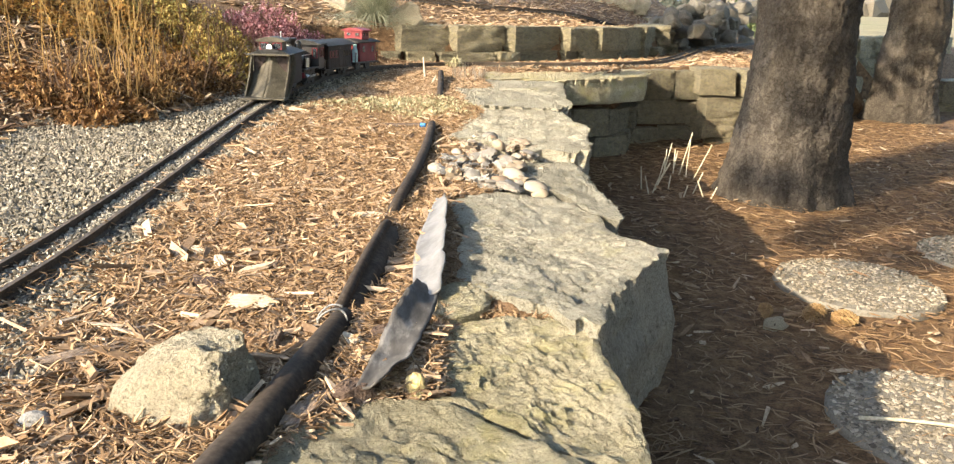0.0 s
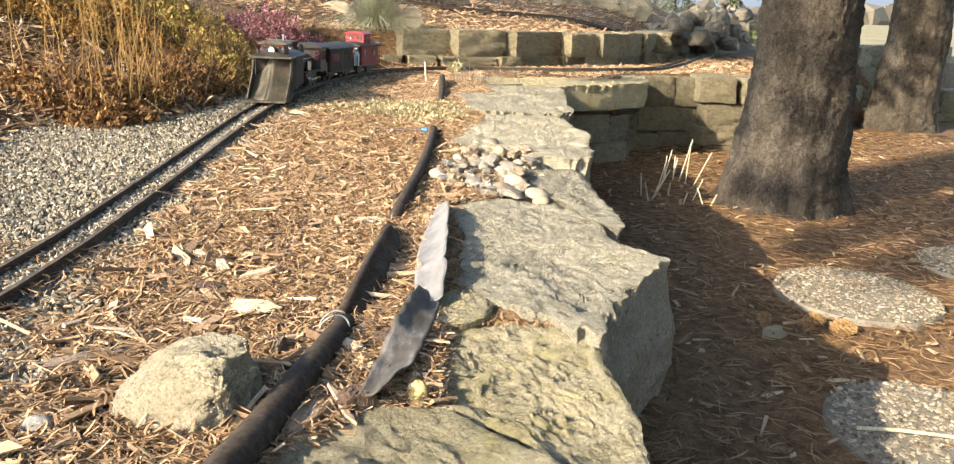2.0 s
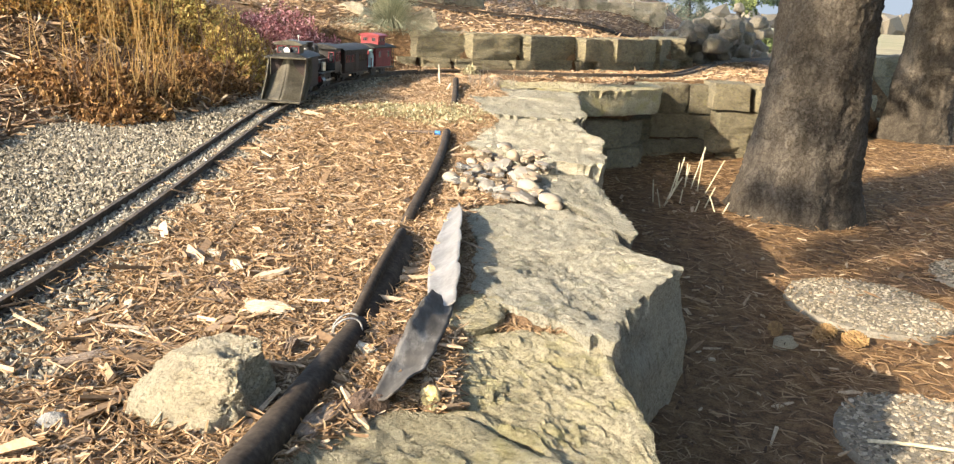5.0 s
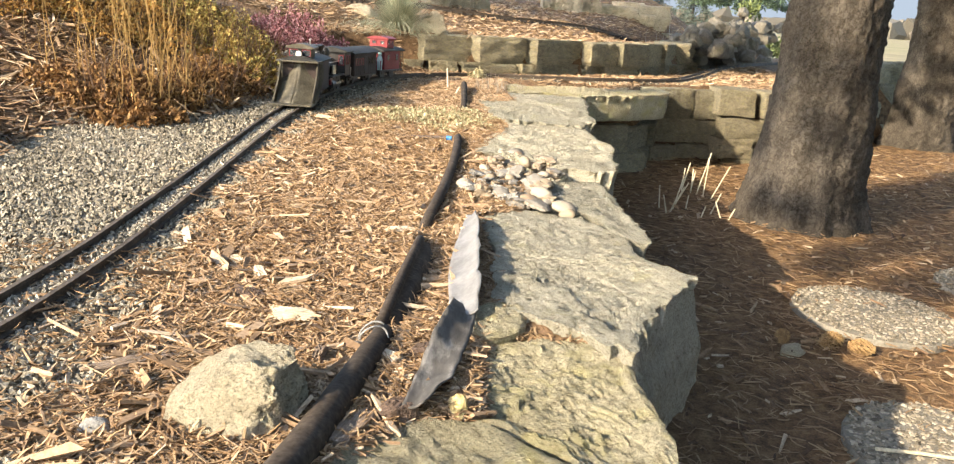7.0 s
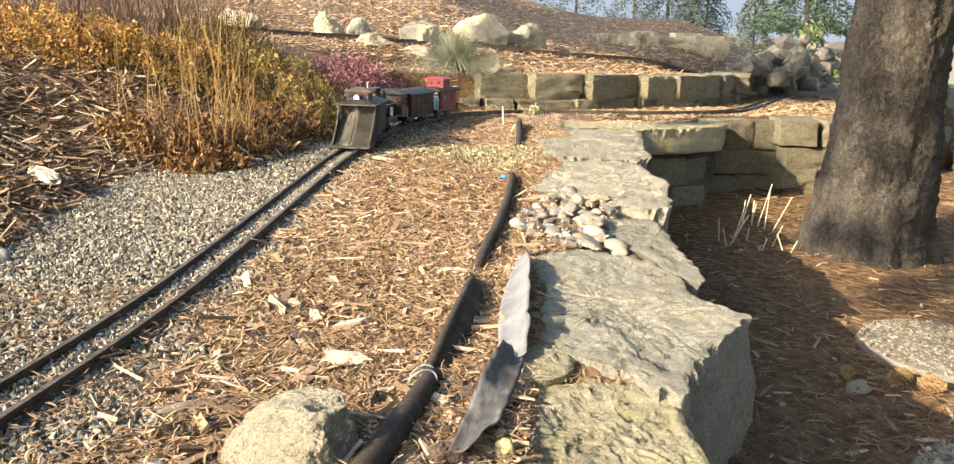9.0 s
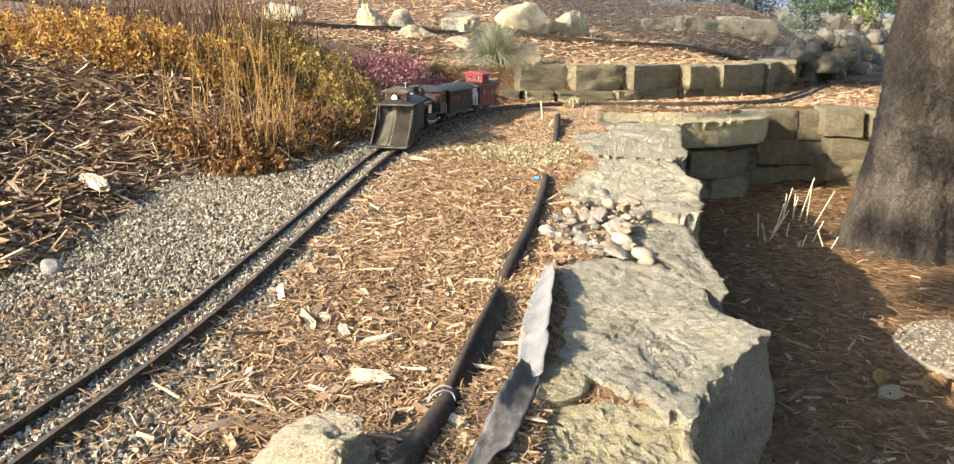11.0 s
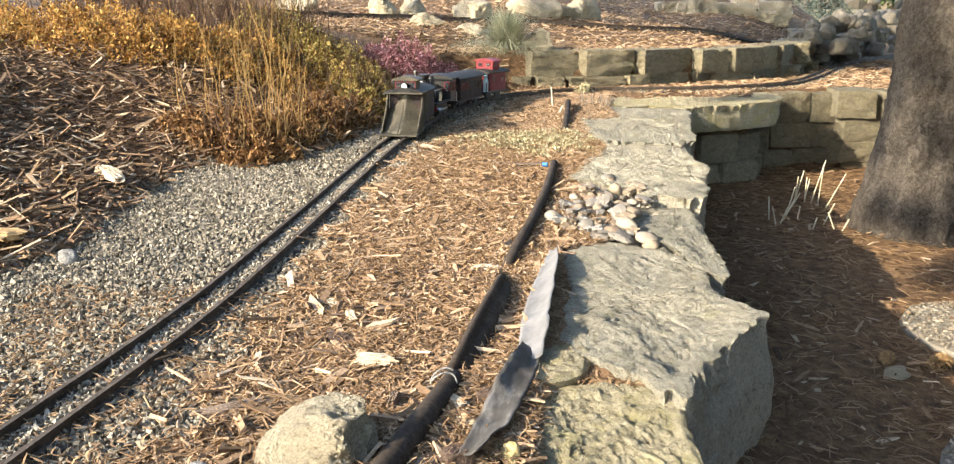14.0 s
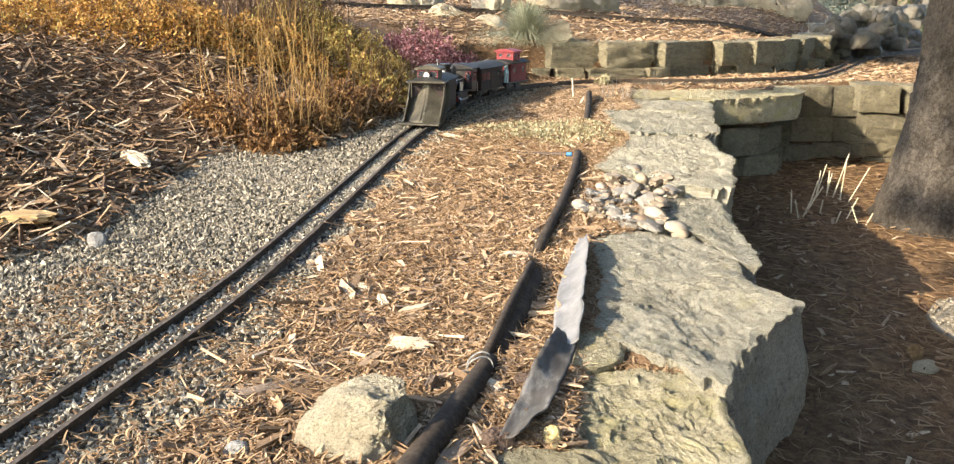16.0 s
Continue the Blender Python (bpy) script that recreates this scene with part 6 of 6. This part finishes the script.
bx, by = -0.445 + 0.035 * np.cos(a) * r_.uniform(0, 1, n), 3.80 + 0.035 * np.sin(a) * r_.uniform(0, 1, n)
bz = H(bx, by)
for u in np.linspace(0, 1, 6):
    out_, rise = np.sin(spread) * ln * u + 0.35 * ln * u**2.2 * (0.4 + spread), np.cos(spread) * ln * u - 0.42 * ln * u**2.6 * (0.5 + spread)
    px, py, pz = bx + np.cos(a) * out_, by + np.sin(a) * out_, bz + rise
    w = 0.0014 * (1 - 0.8 * u)
    vs += [np.stack([px - np.sin(a) * w, py + np.cos(a) * w, pz], 1), np.stack([px + np.sin(a) * w, py - np.cos(a) * w, pz], 1)]
v = np.stack(vs, 1).reshape(-1, 3)
face = np.array([(2 * i, 2 * i + 1, 2 * i + 3, 2 * i + 2) for i in range(5)])
tagged(part_mesh("blades", mesh_of("blades", v, (face[None] + 12 * np.arange(n)[:, None, None]).reshape(-1, 4), M_BLADE), tuft), kind="stuff")
v, f = leaves(4600, blob(-0.19, 2.27, 0.22, 0.21, 0.018), 0.0085, 300)
thyme = tagged(new("thyme_patch", mesh_of("thyme_patch", v, f, M_THYME)), "pale green creeping thyme patch in the mulch", "groundcover", kind="stuff")
v, f = leaves(300, blob(-0.08, 3.45, 0.03, 0.05, 0.05), 0.014, 305)
tagged(new("small_sedum", mesh_of("small_sedum", v, f, M_THYME)), "small pale green plant at the terrace wall", "plant", kind="stuff")
v, f = stems(80, lambda r, n: (lambda x, y: np.stack([x, y, H(x, y)], 1))(r.uniform(-0.08, 0.10, n), r.uniform(2.95, 3.25, n)), 0.05, 0.002, 310, 0.5, 0.2, 3)
tagged(new("stubble", mesh_of("stubble", v, f, M_SEED)), "cut straw stubble at the back of the bed", "dead plant", kind="stuff")
v, f = stems(14, lambda r, n: (lambda x, y: np.stack([x, y, H(x, y)], 1))(r.uniform(0.95, 1.25, n), r.uniform(5.3, 5.6, n)), 0.22, 0.003, 312, 0.5, 0.2, 4)
tagged(new("bare_twigs", mesh_of("bare_twigs", v, f, M_SEED)), "bare pale twigs on the upper terrace", "dead plant", kind="stuff")

# ---- hill boulders ----
M_HILLROCK = stone_mat("hill_boulder", (0.55, 0.49, 0.38), (0.38, 0.33, 0.25), (0.42, 0.38, 0.25), 0.6, 0.5)
for k, (x, y, sx, sy, sz, label) in enumerate((
        (-0.42, 5.05, 0.34, 0.22, 0.17, "flat-topped pale boulder on the hillside"), (-0.17, 5.25, 0.20, 0.18, 0.16, "upright pale boulder on the hillside"), (-0.75, 4.65, 0.24, 0.20, 0.13, "rounded pale boulder on the hillside"),
        (-1.20, 4.50, 0.17, 0.16, 0.16, "pale split boulder on the upper bank"), (-1.05, 4.55, 0.16, 0.16, 0.12, "pale boulder on the upper bank"), (-0.88, 4.2, 0.20, 0.14, 0.08, "low pale rock on the bank"),
        (-0.30, 3.80, 0.16, 0.16, 0.12, "grey boulder beside the grass tuft"), (-0.27, 5.15, 0.18, 0.14, 0.09, "low grey rock on the hillside"), (-0.68, 4.3, 0.18, 0.14, 0.07, "low mossy rock on the bank"),
        (-1.6, 4.3, 0.22, 0.18, 0.14, "pale boulder on the upper bank"))):
    ob = new("boulder", boulder_mesh("boulder", sx, sy, sz, M_HILLROCK, 70 + k, 5, 0.24, 0.35, 0.97, 0.5))
    ob.matrix_world = Matrix.Translation((x, y, lay(x, y) - 0.015)) @ Matrix.Rotation(k * 1.3, 4, "Z") if sx == sy else Matrix.Translation((x, y, lay(x, y) - 0.015))
    tagged(ob, label, "boulder")
M_HEAP = stone_mat("dark_heap_stone", (0.25, 0.23, 0.20), (0.14, 0.13, 0.115), (0.20, 0.185, 0.12), 0.6, 0.6)
heap = random.Random(9)
for k in range(170):
    u = heap.random() if k < 120 else heap.uniform(0.8, 2.0)
    x, y = 1.10 + 0.62 * u + heap.uniform(-0.05, 0.28), 5.0 + 1.5 * u + heap.uniform(-0.1, 0.5)
    s = heap.uniform(0.09, 0.16)
    if k < 6:
        ob = new("rock", boulder_mesh("rock", s, s * 0.85, s * 0.62, M_HEAP, 90 + k, 4, 0.2, 0.35, 0.95, 0.55))
        first = first if k else []
        first.append(ob)
    else:
        ob = new("rock", first[k % 6].data)
    ob.matrix_world = Matrix.Translation((x, y, lay(x, y) - 0.02 + (0.055 + 0.035 * min(u, 1)) * (k % 4))) @ Matrix.Rotation(heap.uniform(0, 6), 4, "Z")
    tagged(ob, "rounded weathered rock in a heap at the hill's end", "rock", "rocks at the hill's end")
# stone ledges across the hill
for k, (x, y, ln, hgt, z) in enumerate(((0.55, 6.55, 0.16, 0.12, 0.0), (0.68, 6.6, 0.17, 0.13, 0.0), (0.90, 6.7, 0.30, 0.09, 0.0), (1.10, 6.72, 0.18, 0.09, -0.01), (1.235, 6.95, 0.24, 0.15, 0.0), (1.20, 6.75, 0.18, 0.06, 0.0), (1.36, 6.78, 0.26, 0.07, 0.0), (1.05, 7.1, 0.22, 0.08, 0.0), (0.80, 6.95, 0.20, 0.07, 0.0), (0.40, 6.6, 0.15, 0.10, 0.0), (1.55, 6.9, 0.24, 0.10, 0.0))):
    ob = new("ledge_stone", block_mesh("ledge_stone", ln, 0.20, hgt, M_HILLROCK, 120 + k, 9, 0.10))
    ob.matrix_world = Matrix.Translation((x, y, lay(x, y) - 0.03 + z)) @ Matrix.Rotation(0.12 * math.sin(k * 3), 4, "Z")
    tagged(ob, "long flat ledge stone set in the hillside", "stone", "ledge stones on the hill")
# upper line of the railway across the hill
up_track = empty("upper_track", Matrix(), "dark model railway line along the upper terrace", "railway track", kind="structure")
for off in (-0.0235, 0.0235):
    pts = spline([(-3.0, 3.6 + off), (-1.6, 4.05 + off), (-0.6, 4.62 + off), (0.2, 5.0 + off), (0.8, 5.5 + off), (1.3, 6.2 + off)], 0.03)
    part_mesh("rail", sweep("rail", [(x, y, lay(x, y) + 0.012) for x, y in pts], profile, M_RAIL, smooth=False), up_track)
sl = spline([(-3.0, 3.6), (-1.6, 4.05), (-0.6, 4.62), (0.2, 5.0), (0.8, 5.5), (1.3, 6.2)], 0.03)
for (x, y), (x2, y2) in zip(sl[:-1], sl[1:]):
    ob = part_mesh("tie", tie_me, up_track)
    ob.matrix_local = Matrix.Translation((x, y, lay(x, y) + 0.012)) @ Matrix.Rotation(math.atan2(y2 - y, x2 - x), 4, "Z")

# ---- distance ----
# pale blue sky low over the horizon, far beyond everything
M_HAZE, hz_n, hz_l, hz_b = mat_new("pale_blue_sky")
hz_e = hz_n.new("ShaderNodeEmission")
hz_e.inputs["Color"].default_value = (0.56, 0.68, 0.84, 1)
hz_e.inputs["Strength"].default_value = 0.27
hz_l.new(hz_e.outputs[0], hz_n["Material Output"].inputs["Surface"])
arc = [(2200 * math.sin(a), 2200 * math.cos(a)) for a in np.linspace(-1.1, 1.1, 40)]
hv = [(x, y, z) for x, y in arc for z in (-30, 420)]
hf = [(2 * i, 2 * i + 2, 2 * i + 3, 2 * i + 1) for i in range(39)]
tagged(new("backdrop", mesh_of("backdrop", hv, hf, M_HAZE)), "pale blue sky low over the horizon", "sky", kind="structure")
for k, (x, y, h, rad, low) in enumerate(((2.75, 12.3, 1.35, 0.36, 0.45), (1.92, 12.5, 1.45, 0.33, 0.4), (2.2, 12.9, 1.7, 0.42, 0.4), (1.6, 12.6, 1.8, 0.5, 0.3), (1.12, 12.5, 1.75, 0.55, 0.3), (0.3, 12.6, 2.0, 0.7, 0.2), (-0.5, 12.5, 2.2, 0.8, 0.1), (5.2, 14, 1.8, 0.7, 0.1), (-2.0, 13, 2.6, 0.9, 0.1))):
    spruce(x, y, lay(x, y), 0.025, h + 0.3, low, rad * 1.15, 8000, 0.048, (0, 0), 400 + k, "blue-green young conifer beyond the hill", False)
spruce(3.08, 11.0, lay(3.08, 11.0), 0.03, 2.6, 0.95, 0.62, 14000, 0.055, (0, 0), 431, "dark conifer with drooping boughs beyond the hill", False)
v, f = leaves(1500, blob(2.72, 8.9, 0.26, 0.22, 0.26), 0.035, 420)
bush = empty("green_bush", Matrix(), "rounded green bush beyond the rock heap", "shrub")
part_mesh("leaves", mesh_of("leaves", v, f, pieces("green_leaves", [(0.0, (0.04, 0.06, 0.02)), (1.0, (0.16, 0.19, 0.07))], 0.6, 60, 0.2)), bush)
M_BLUESPRUCE = pieces("blue_green_needles", [(0.0, (0.035, 0.048, 0.04)), (0.5, (0.068, 0.088, 0.072)), (1.0, (0.10, 0.122, 0.10))], 0.8, 60, 0.15)
for o in [o for o in scene.objects if o.name.startswith("crown") and o.parent and o.parent.location.y > 12]:
    o.data.materials[0] = M_BLUESPRUCE
M_WOODS = pieces("far_woods", [(0.0, (0.05, 0.045, 0.035)), (1.0, (0.14, 0.12, 0.09))], 0.9, 3, 0.3)
v, f = lumps(500, np.stack([rs.uniform(-260, 420, 500), rs.uniform(330, 420, 500), rs.uniform(-1, 3, 500)], 1), rs.uniform(6, 14, 500), 0.8)
tagged(new("far_woods", mesh_of("far_woods", v, f, M_WOODS)), "bare brown woods along the horizon", "trees", kind="stuff")

# ---- loose ground cover ----
def chips(n, x, y, lmin, lmax, wid, thick, seed, lift=0.004, tilt=0.22, skew=2.0):
    """Split wood chips as boxes with slanted ends."""
    r = np.random.RandomState(seed)
    ln = lmin + (lmax - lmin) * r.uniform(0, 1, n) ** skew
    w, t = wid * r.uniform(0.35, 1.5, n) * (0.6 + 0.4 * ln / lmax), thick * r.uniform(0.4, 1.4, n)
    base = np.array([(-1, -1, -1), (1, -1, -1), (1, 1, -1), (-1, 1, -1), (-1, -1, 1), (1, -1, 1), (1, 1, 1), (-1, 1, 1)], float) / 2
    v = base[None] * np.stack([ln, w, t], 1)[:, None, :]
    v[:, :, 0] += (base[None, :, 1] * r.normal(0, 0.8, n)[:, None]) * w[:, None]
    v[:, :, 1] *= 1 - np.clip(r.uniform(-0.2, 0.8, n), 0, 1)[:, None] * (base[None, :, 0] + 0.5)
    v[:, :, 2] += (base[None, :, 0] ** 2 - 0.1) * r.normal(0, 0.12, n)[:, None] * ln[:, None]
    a, p, q = r.uniform(0, 6.3, n), r.normal(0, tilt, n), r.normal(0, 0.5, n)
    X_, Y_, Z_ = v[..., 0], v[..., 1], v[..., 2]
    cq, sq, cp, sp, ca, sa = (u[:, None] for u in (np.cos(q), np.sin(q), np.cos(p), np.sin(p), np.cos(a), np.sin(a)))
    Y_, Z_ = Y_ * cq - Z_ * sq, Y_ * sq + Z_ * cq
    X_, Z_ = X_ * cp - Z_ * sp, X_ * sp + Z_ * cp
    X_, Y_ = X_ * ca - Y_ * sa, X_ * sa + Y_ * ca
    z = H(x, y) + lift * r.uniform(0, 1, n) + np.abs(np.sin(p)) * ln * 0.32
    out = np.stack([X_ + x[:, None], Y_ + y[:, None], Z_ + z[:, None]], -1).reshape(-1, 3)
    face = np.array([(4, 5, 6, 7), (0, 1, 5, 4), (1, 2, 6, 5), (2, 3, 7, 6), (3, 0, 4, 7)])
    return out, (face[None] + 8 * np.arange(n)[:, None, None]).reshape(-1, 4)


def spots(n, x0, x1, y0, y1, keep, seed, bias=1.0):
    """n random places of a rectangle that keep() accepts, thicker towards y0 where bias is over 1."""
    r = np.random.RandomState(seed)
    xs, ys = [], []
    got = 0
    while got < n:
        x, y = r.uniform(x0, x1, n), y0 + (y1 - y0) * r.uniform(0, 1, n) ** bias
        k = keep(x, y)
        xs.append(x[k])
        ys.append(y[k])
        got += k.sum()
    return np.concatenate(xs)[:n], np.concatenate(ys)[:n]


def edge_at(y):
    return np.interp(y, [p[1] for p in GRAVEL_EDGE], [p[0] for p in GRAVEL_EDGE])


def in_bed(x, y):
    wob = 0.03 * np.sin(37 * y) * np.sin(23 * x)
    return (x > edge_at(y) + wob - 0.02) & (x < ledge_left(y) + 0.012)


def stuff(name, arrays, material, label, category):
    return tagged(new(name, mesh_of(name, *arrays, material)), label, category, kind="stuff")


x, y = spots(40000, -0.50, 0.0, 0.36, 1.5, in_bed, 1, 1.2)
stuff("mulch", chips(40000, x, y, 0.005, 0.025, 0.0019, 0.0012, 11, 0.008), M_CHIP, "shredded tan and brown wood mulch", "mulch")
x, y = spots(36000, -0.56, 0.10, 1.3, 3.55, in_bed, 2, 1.3)
stuff("mulch", chips(36000, x, y, 0.006, 0.028, 0.0025, 0.0014, 12, 0.008), M_CHIP, "shredded tan wood mulch beside the track", "mulch")
x, y = spots(1150, -0.48, -0.01, 0.40, 2.2, in_bed, 3, 1.2)
stuff("mulch", chips(1150, x, y, 0.018, 0.056, 0.0075, 0.0026, 13, 0.011, 0.16, 1.6), M_CHIP, "larger split wood chips in the mulch", "mulch")


def curls(n, x, y, lmin, lmax, thick, seed, lift, bend=1.2, tilt=0.35):
    """Thin shreds and needles, bent along their length."""
    r = np.random.RandomState(seed)
    ln, t = r.uniform(lmin, lmax, n), thick * r.uniform(0.6, 1.5, n)
    a, c, p = r.uniform(0, 6.3, n), r.normal(0, bend, n), r.normal(0, tilt, n)
    rows = []
    for u in (-0.5, -0.17, 0.17, 0.5):
        px, py = ln * u, c * ln * (u * u - 0.1)
        w = t * (1 - 0.5 * (abs(u) > 0.4))
        pz = px * np.sin(p) + np.abs(np.sin(p)) * ln * 0.35 + t * 0.4
        for k in range(3):
            q = 2.094 * k + 0.5
            cx, cy = px * np.cos(p), py + w * math.cos(q)
            rows.append(np.stack([x + cx * np.cos(a) - cy * np.sin(a), y + cx * np.sin(a) + cy * np.cos(a), pz + w * math.sin(q)], 1))
    v = np.stack(rows, 1)
    v[:, :, 2] += (H(x, y) + lift * r.uniform(0, 1, n))[:, None]
    face = np.array([(3 * i + k, 3 * i + 3 + k, 3 * i + 3 + (k + 1) % 3, 3 * i + (k + 1) % 3) for i in range(3) for k in range(3)])
    return v.reshape(-1, 3), (face[None] + 12 * np.arange(n)[:, None, None]).reshape(-1, 4)


x, y = spots(40000, -0.50, 0.05, 0.36, 2.3, in_bed, 4, 1.6)
stuff("needles", curls(40000, x, y, 0.007, 0.018, 0.0008, 14, 0.011, 0.45), M_NEEDLES, "dry brown spruce needles on the mulch", "needles")


def in_bank(x, y):
    d = side_dist(x, y, BANK)
    return (d > -0.02) & (d < 1.6) & (side_dist(x, y, TERRACE) < 0.1)


x, y = spots(24000, -2.0, -0.3, 0.7, 3.6, in_bank, 5, 1.5)
stuff("bark_mulch", chips(24000, x, y, 0.010, 0.075, 0.0062, 0.0025, 15, 0.02, 0.3, 3.2), M_BARK_CHIP, "coarse dark bark mulch on the bank", "mulch")


def in_terrace(x, y):
    return side_dist(x, y, TERRACE) > 0.02


x, y = spots(16000, -2.2, 2.6, 3.6, 8.2, in_terrace, 6, 1.5)
stuff("mulch", chips(16000, x, y, 0.014, 0.06, 0.008, 0.003, 16, 0.01), M_CHIP, "wood mulch on the terraced hill", "mulch")


def in_plateau(x, y):
    return (side_dist(x, y, WALL) > 0.08) & (side_dist(x, y, TERRACE) < -0.02) & (y > 3.3)


x, y = spots(3500, -0.3, 1.8, 3.3, 6.0, in_plateau, 7, 1.2)
stuff("mulch", chips(3500, x, y, 0.012, 0.05, 0.008, 0.003, 17, 0.006), M_CHIP, "wood mulch on the track's ledge", "mulch")


def in_lower(x, y):
    return side_dist(x, y, WALL) < 0.02


x, y = spots(15000, 0.05, 2.4, 0.75, 4.4, in_lower, 8, 1.4)
stuff("needle_litter", curls(15000, x, y, 0.018, 0.045, 0.0011, 18, 0.010, 0.5, 0.15), M_NEEDLES, "brown spruce needle litter under the trees", "needles")
x, y = spots(2600, 0.05, 2.4, 0.75, 4.4, in_lower, 9, 1.4)
stuff("mulch", chips(2600, x, y, 0.012, 0.05, 0.008, 0.003, 19, 0.010, 0.2, 2.5), M_BARK_CHIP, "bark chips under the trees", "mulch")


def in_stones(x, y):
    wob = 0.035 * np.sin(29 * y) * np.sin(31 * x)
    return (x < edge_at(y) + 0.03 + wob) & (side_dist(x, y, BANK) < 0.03)


def gravel(n, x, y, smin, smax, seed, lift):
    r = np.random.RandomState(seed)
    s = r.uniform(smin, smax, n)
    px = np.stack([x, y, H(x, y) + lift * r.uniform(0, 1, n)], 1)
    # between and beside the rails the ballast lies level with the ties
    base = np.array([(1, 0, 0), (-1, 0, 0), (0, 1, 0), (0, -1, 0), (0, 0, 1), (0, 0, -1)], float) * 0.56
    v = (base[None] + r.normal(0, 0.13, (n, 6, 3))) * s[:, None, None] * np.stack([np.ones(n) * 1.2, r.uniform(0.6, 1, n), r.uniform(0.5, 0.9, n)], 1)[:, None, :]
    q = r.normal(size=(n, 4))
    q /= np.linalg.norm(q, axis=1)[:, None]
    w_, x_, y_, z_ = q.T
    rot = np.stack([1 - 2 * (y_**2 + z_**2), 2 * (x_ * y_ - w_ * z_), 2 * (x_ * z_ + w_ * y_), 2 * (x_ * y_ + w_ * z_), 1 - 2 * (x_**2 + z_**2), 2 * (y_ * z_ - w_ * x_), 2 * (x_ * z_ - w_ * y_), 2 * (y_ * z_ + w_ * x_), 1 - 2 * (x_**2 + y_**2)], 1).reshape(n, 3, 3)
    v = np.einsum("nij,nkj->nki", rot, v) + px[:, None, :]
    face = np.array([(0, 2, 4), (2, 1, 4), (1, 3, 4), (3, 0, 4), (2, 0, 5), (1, 2, 5), (3, 1, 5), (0, 3, 5)])
    return v.reshape(-1, 3), (face[None] + 6 * np.arange(n)[:, None, None]).reshape(-1, 3)


x, y = spots(66000, -1.15, -0.30, 0.42, 1.75, in_stones, 21, 1.2)
stuff("gravel", gravel(66000, x, y, 0.0038, 0.0088, 31, 0.006), M_GRAVEL, "crushed grey gravel around the track", "gravel")
x, y = spots(20000, -1.05, -0.32, 1.6, 3.4, in_stones, 22, 1.3)
stuff("gravel", gravel(20000, x, y, 0.005, 0.0105, 32, 0.006), M_GRAVEL, "crushed grey gravel along the curve", "gravel")
# fine ballast on the plateau line
x, y = spots(2500, 0.0, 1.4, 3.4, 5.2, lambda x, y: np.abs(side_dist(x, y, [tuple(p) for p in track_xy[::12]])) < 0.06, 23)
stuff("gravel", gravel(2500, x, y, 0.006, 0.012, 33, 0.006), M_GRAVEL, "thin gravel ballast under the far track", "gravel")
# rubble and mulch in the gaps of the ledge
x, y = spots(700, -0.05, 0.17, 1.28, 3.2, lambda x, y: (x > ledge_left(y) - 0.02), 24)
r_ = np.random.RandomState(44)
stuff("rubble", lumps(700, np.stack([x, y, -0.016 + 0.02 * np.clip(y - 1.3, 0, 2) + r_.uniform(0, 0.006, 700)], 1), r_.uniform(0.008, 0.02, 700), 0.6, 0.2, r_), M_PEBBLE, "small stone rubble in the ledge's joints", "rubble")
# chips strayed onto the gravel
x, y = spots(1100, -0.66, -0.30, 0.42, 2.6, lambda x, y: (x < edge_at(y) + 0.04) & (np.random.RandomState(3).uniform(0, 1, len(x)) < np.exp((x - edge_at(y)) / 0.06)), 25, 1.2)
stuff("mulch", chips(1100, x, y, 0.008, 0.036, 0.0034, 0.0016, 45, 0.012), M_CHIP, "stray wood chips on the gravel", "mulch")
# needles blown onto the near ballast
x, y = spots(3500, -0.75, -0.36, 0.40, 1.0, in_stones, 26, 1.3)
stuff("needles", curls(3500, x, y, 0.008, 0.018, 0.0008, 46, 0.012), M_NEEDLES, "dry needles blown onto the gravel", "needles")
# ballast between the rails, level with the ties
bal = np.random.RandomState(47)
lane = bal.uniform(0.2, 3.4, 7500)
at = np.array([track_at(q)[:4] for q in lane])
off = bal.uniform(-0.019, 0.019, 7500)
bx, by = at[:, 0] - np.sin(at[:, 3]) * off, at[:, 1] + np.cos(at[:, 3]) * off
v, f = gravel(7500, bx, by, 0.0035, 0.0068, 48, 0.0)
v = v.reshape(7500, 6, 3)
v[:, :, 2] += (at[:, 2] - H(bx, by) + 0.002 + bal.uniform(-0.002, 0.002, 7500))[:, None]
stuff("gravel", (v.reshape(-1, 3), f), M_BALLAST, "pale gravel ballast between the rails", "gravel")
# needles drifted into the joint between two slabs
dx, dy = spots(420, 0.012, 0.088, 0.785, 0.850, lambda x, y: y < 0.868 - 0.62 * x, 27)
v, f = curls(420, dx, dy, 0.008, 0.018, 0.0009, 49, 0.006)
v[:, 2] += np.repeat(-0.014 - H(dx, dy), 12)
stuff("needles", (v, f), M_NEEDLES, "dry needles drifted into a joint of the ledge", "needles")
drift = new("soil_drift", boulder_mesh("soil_drift", 0.10, 0.075, 0.05, M_SOIL, 61, 4, 0.15, 0.2))
drift.matrix_world = Matrix.Translation((0.045, 0.822, -0.050))
tagged(drift, "brown crumbled soil and needles filling a stone joint", "soil")
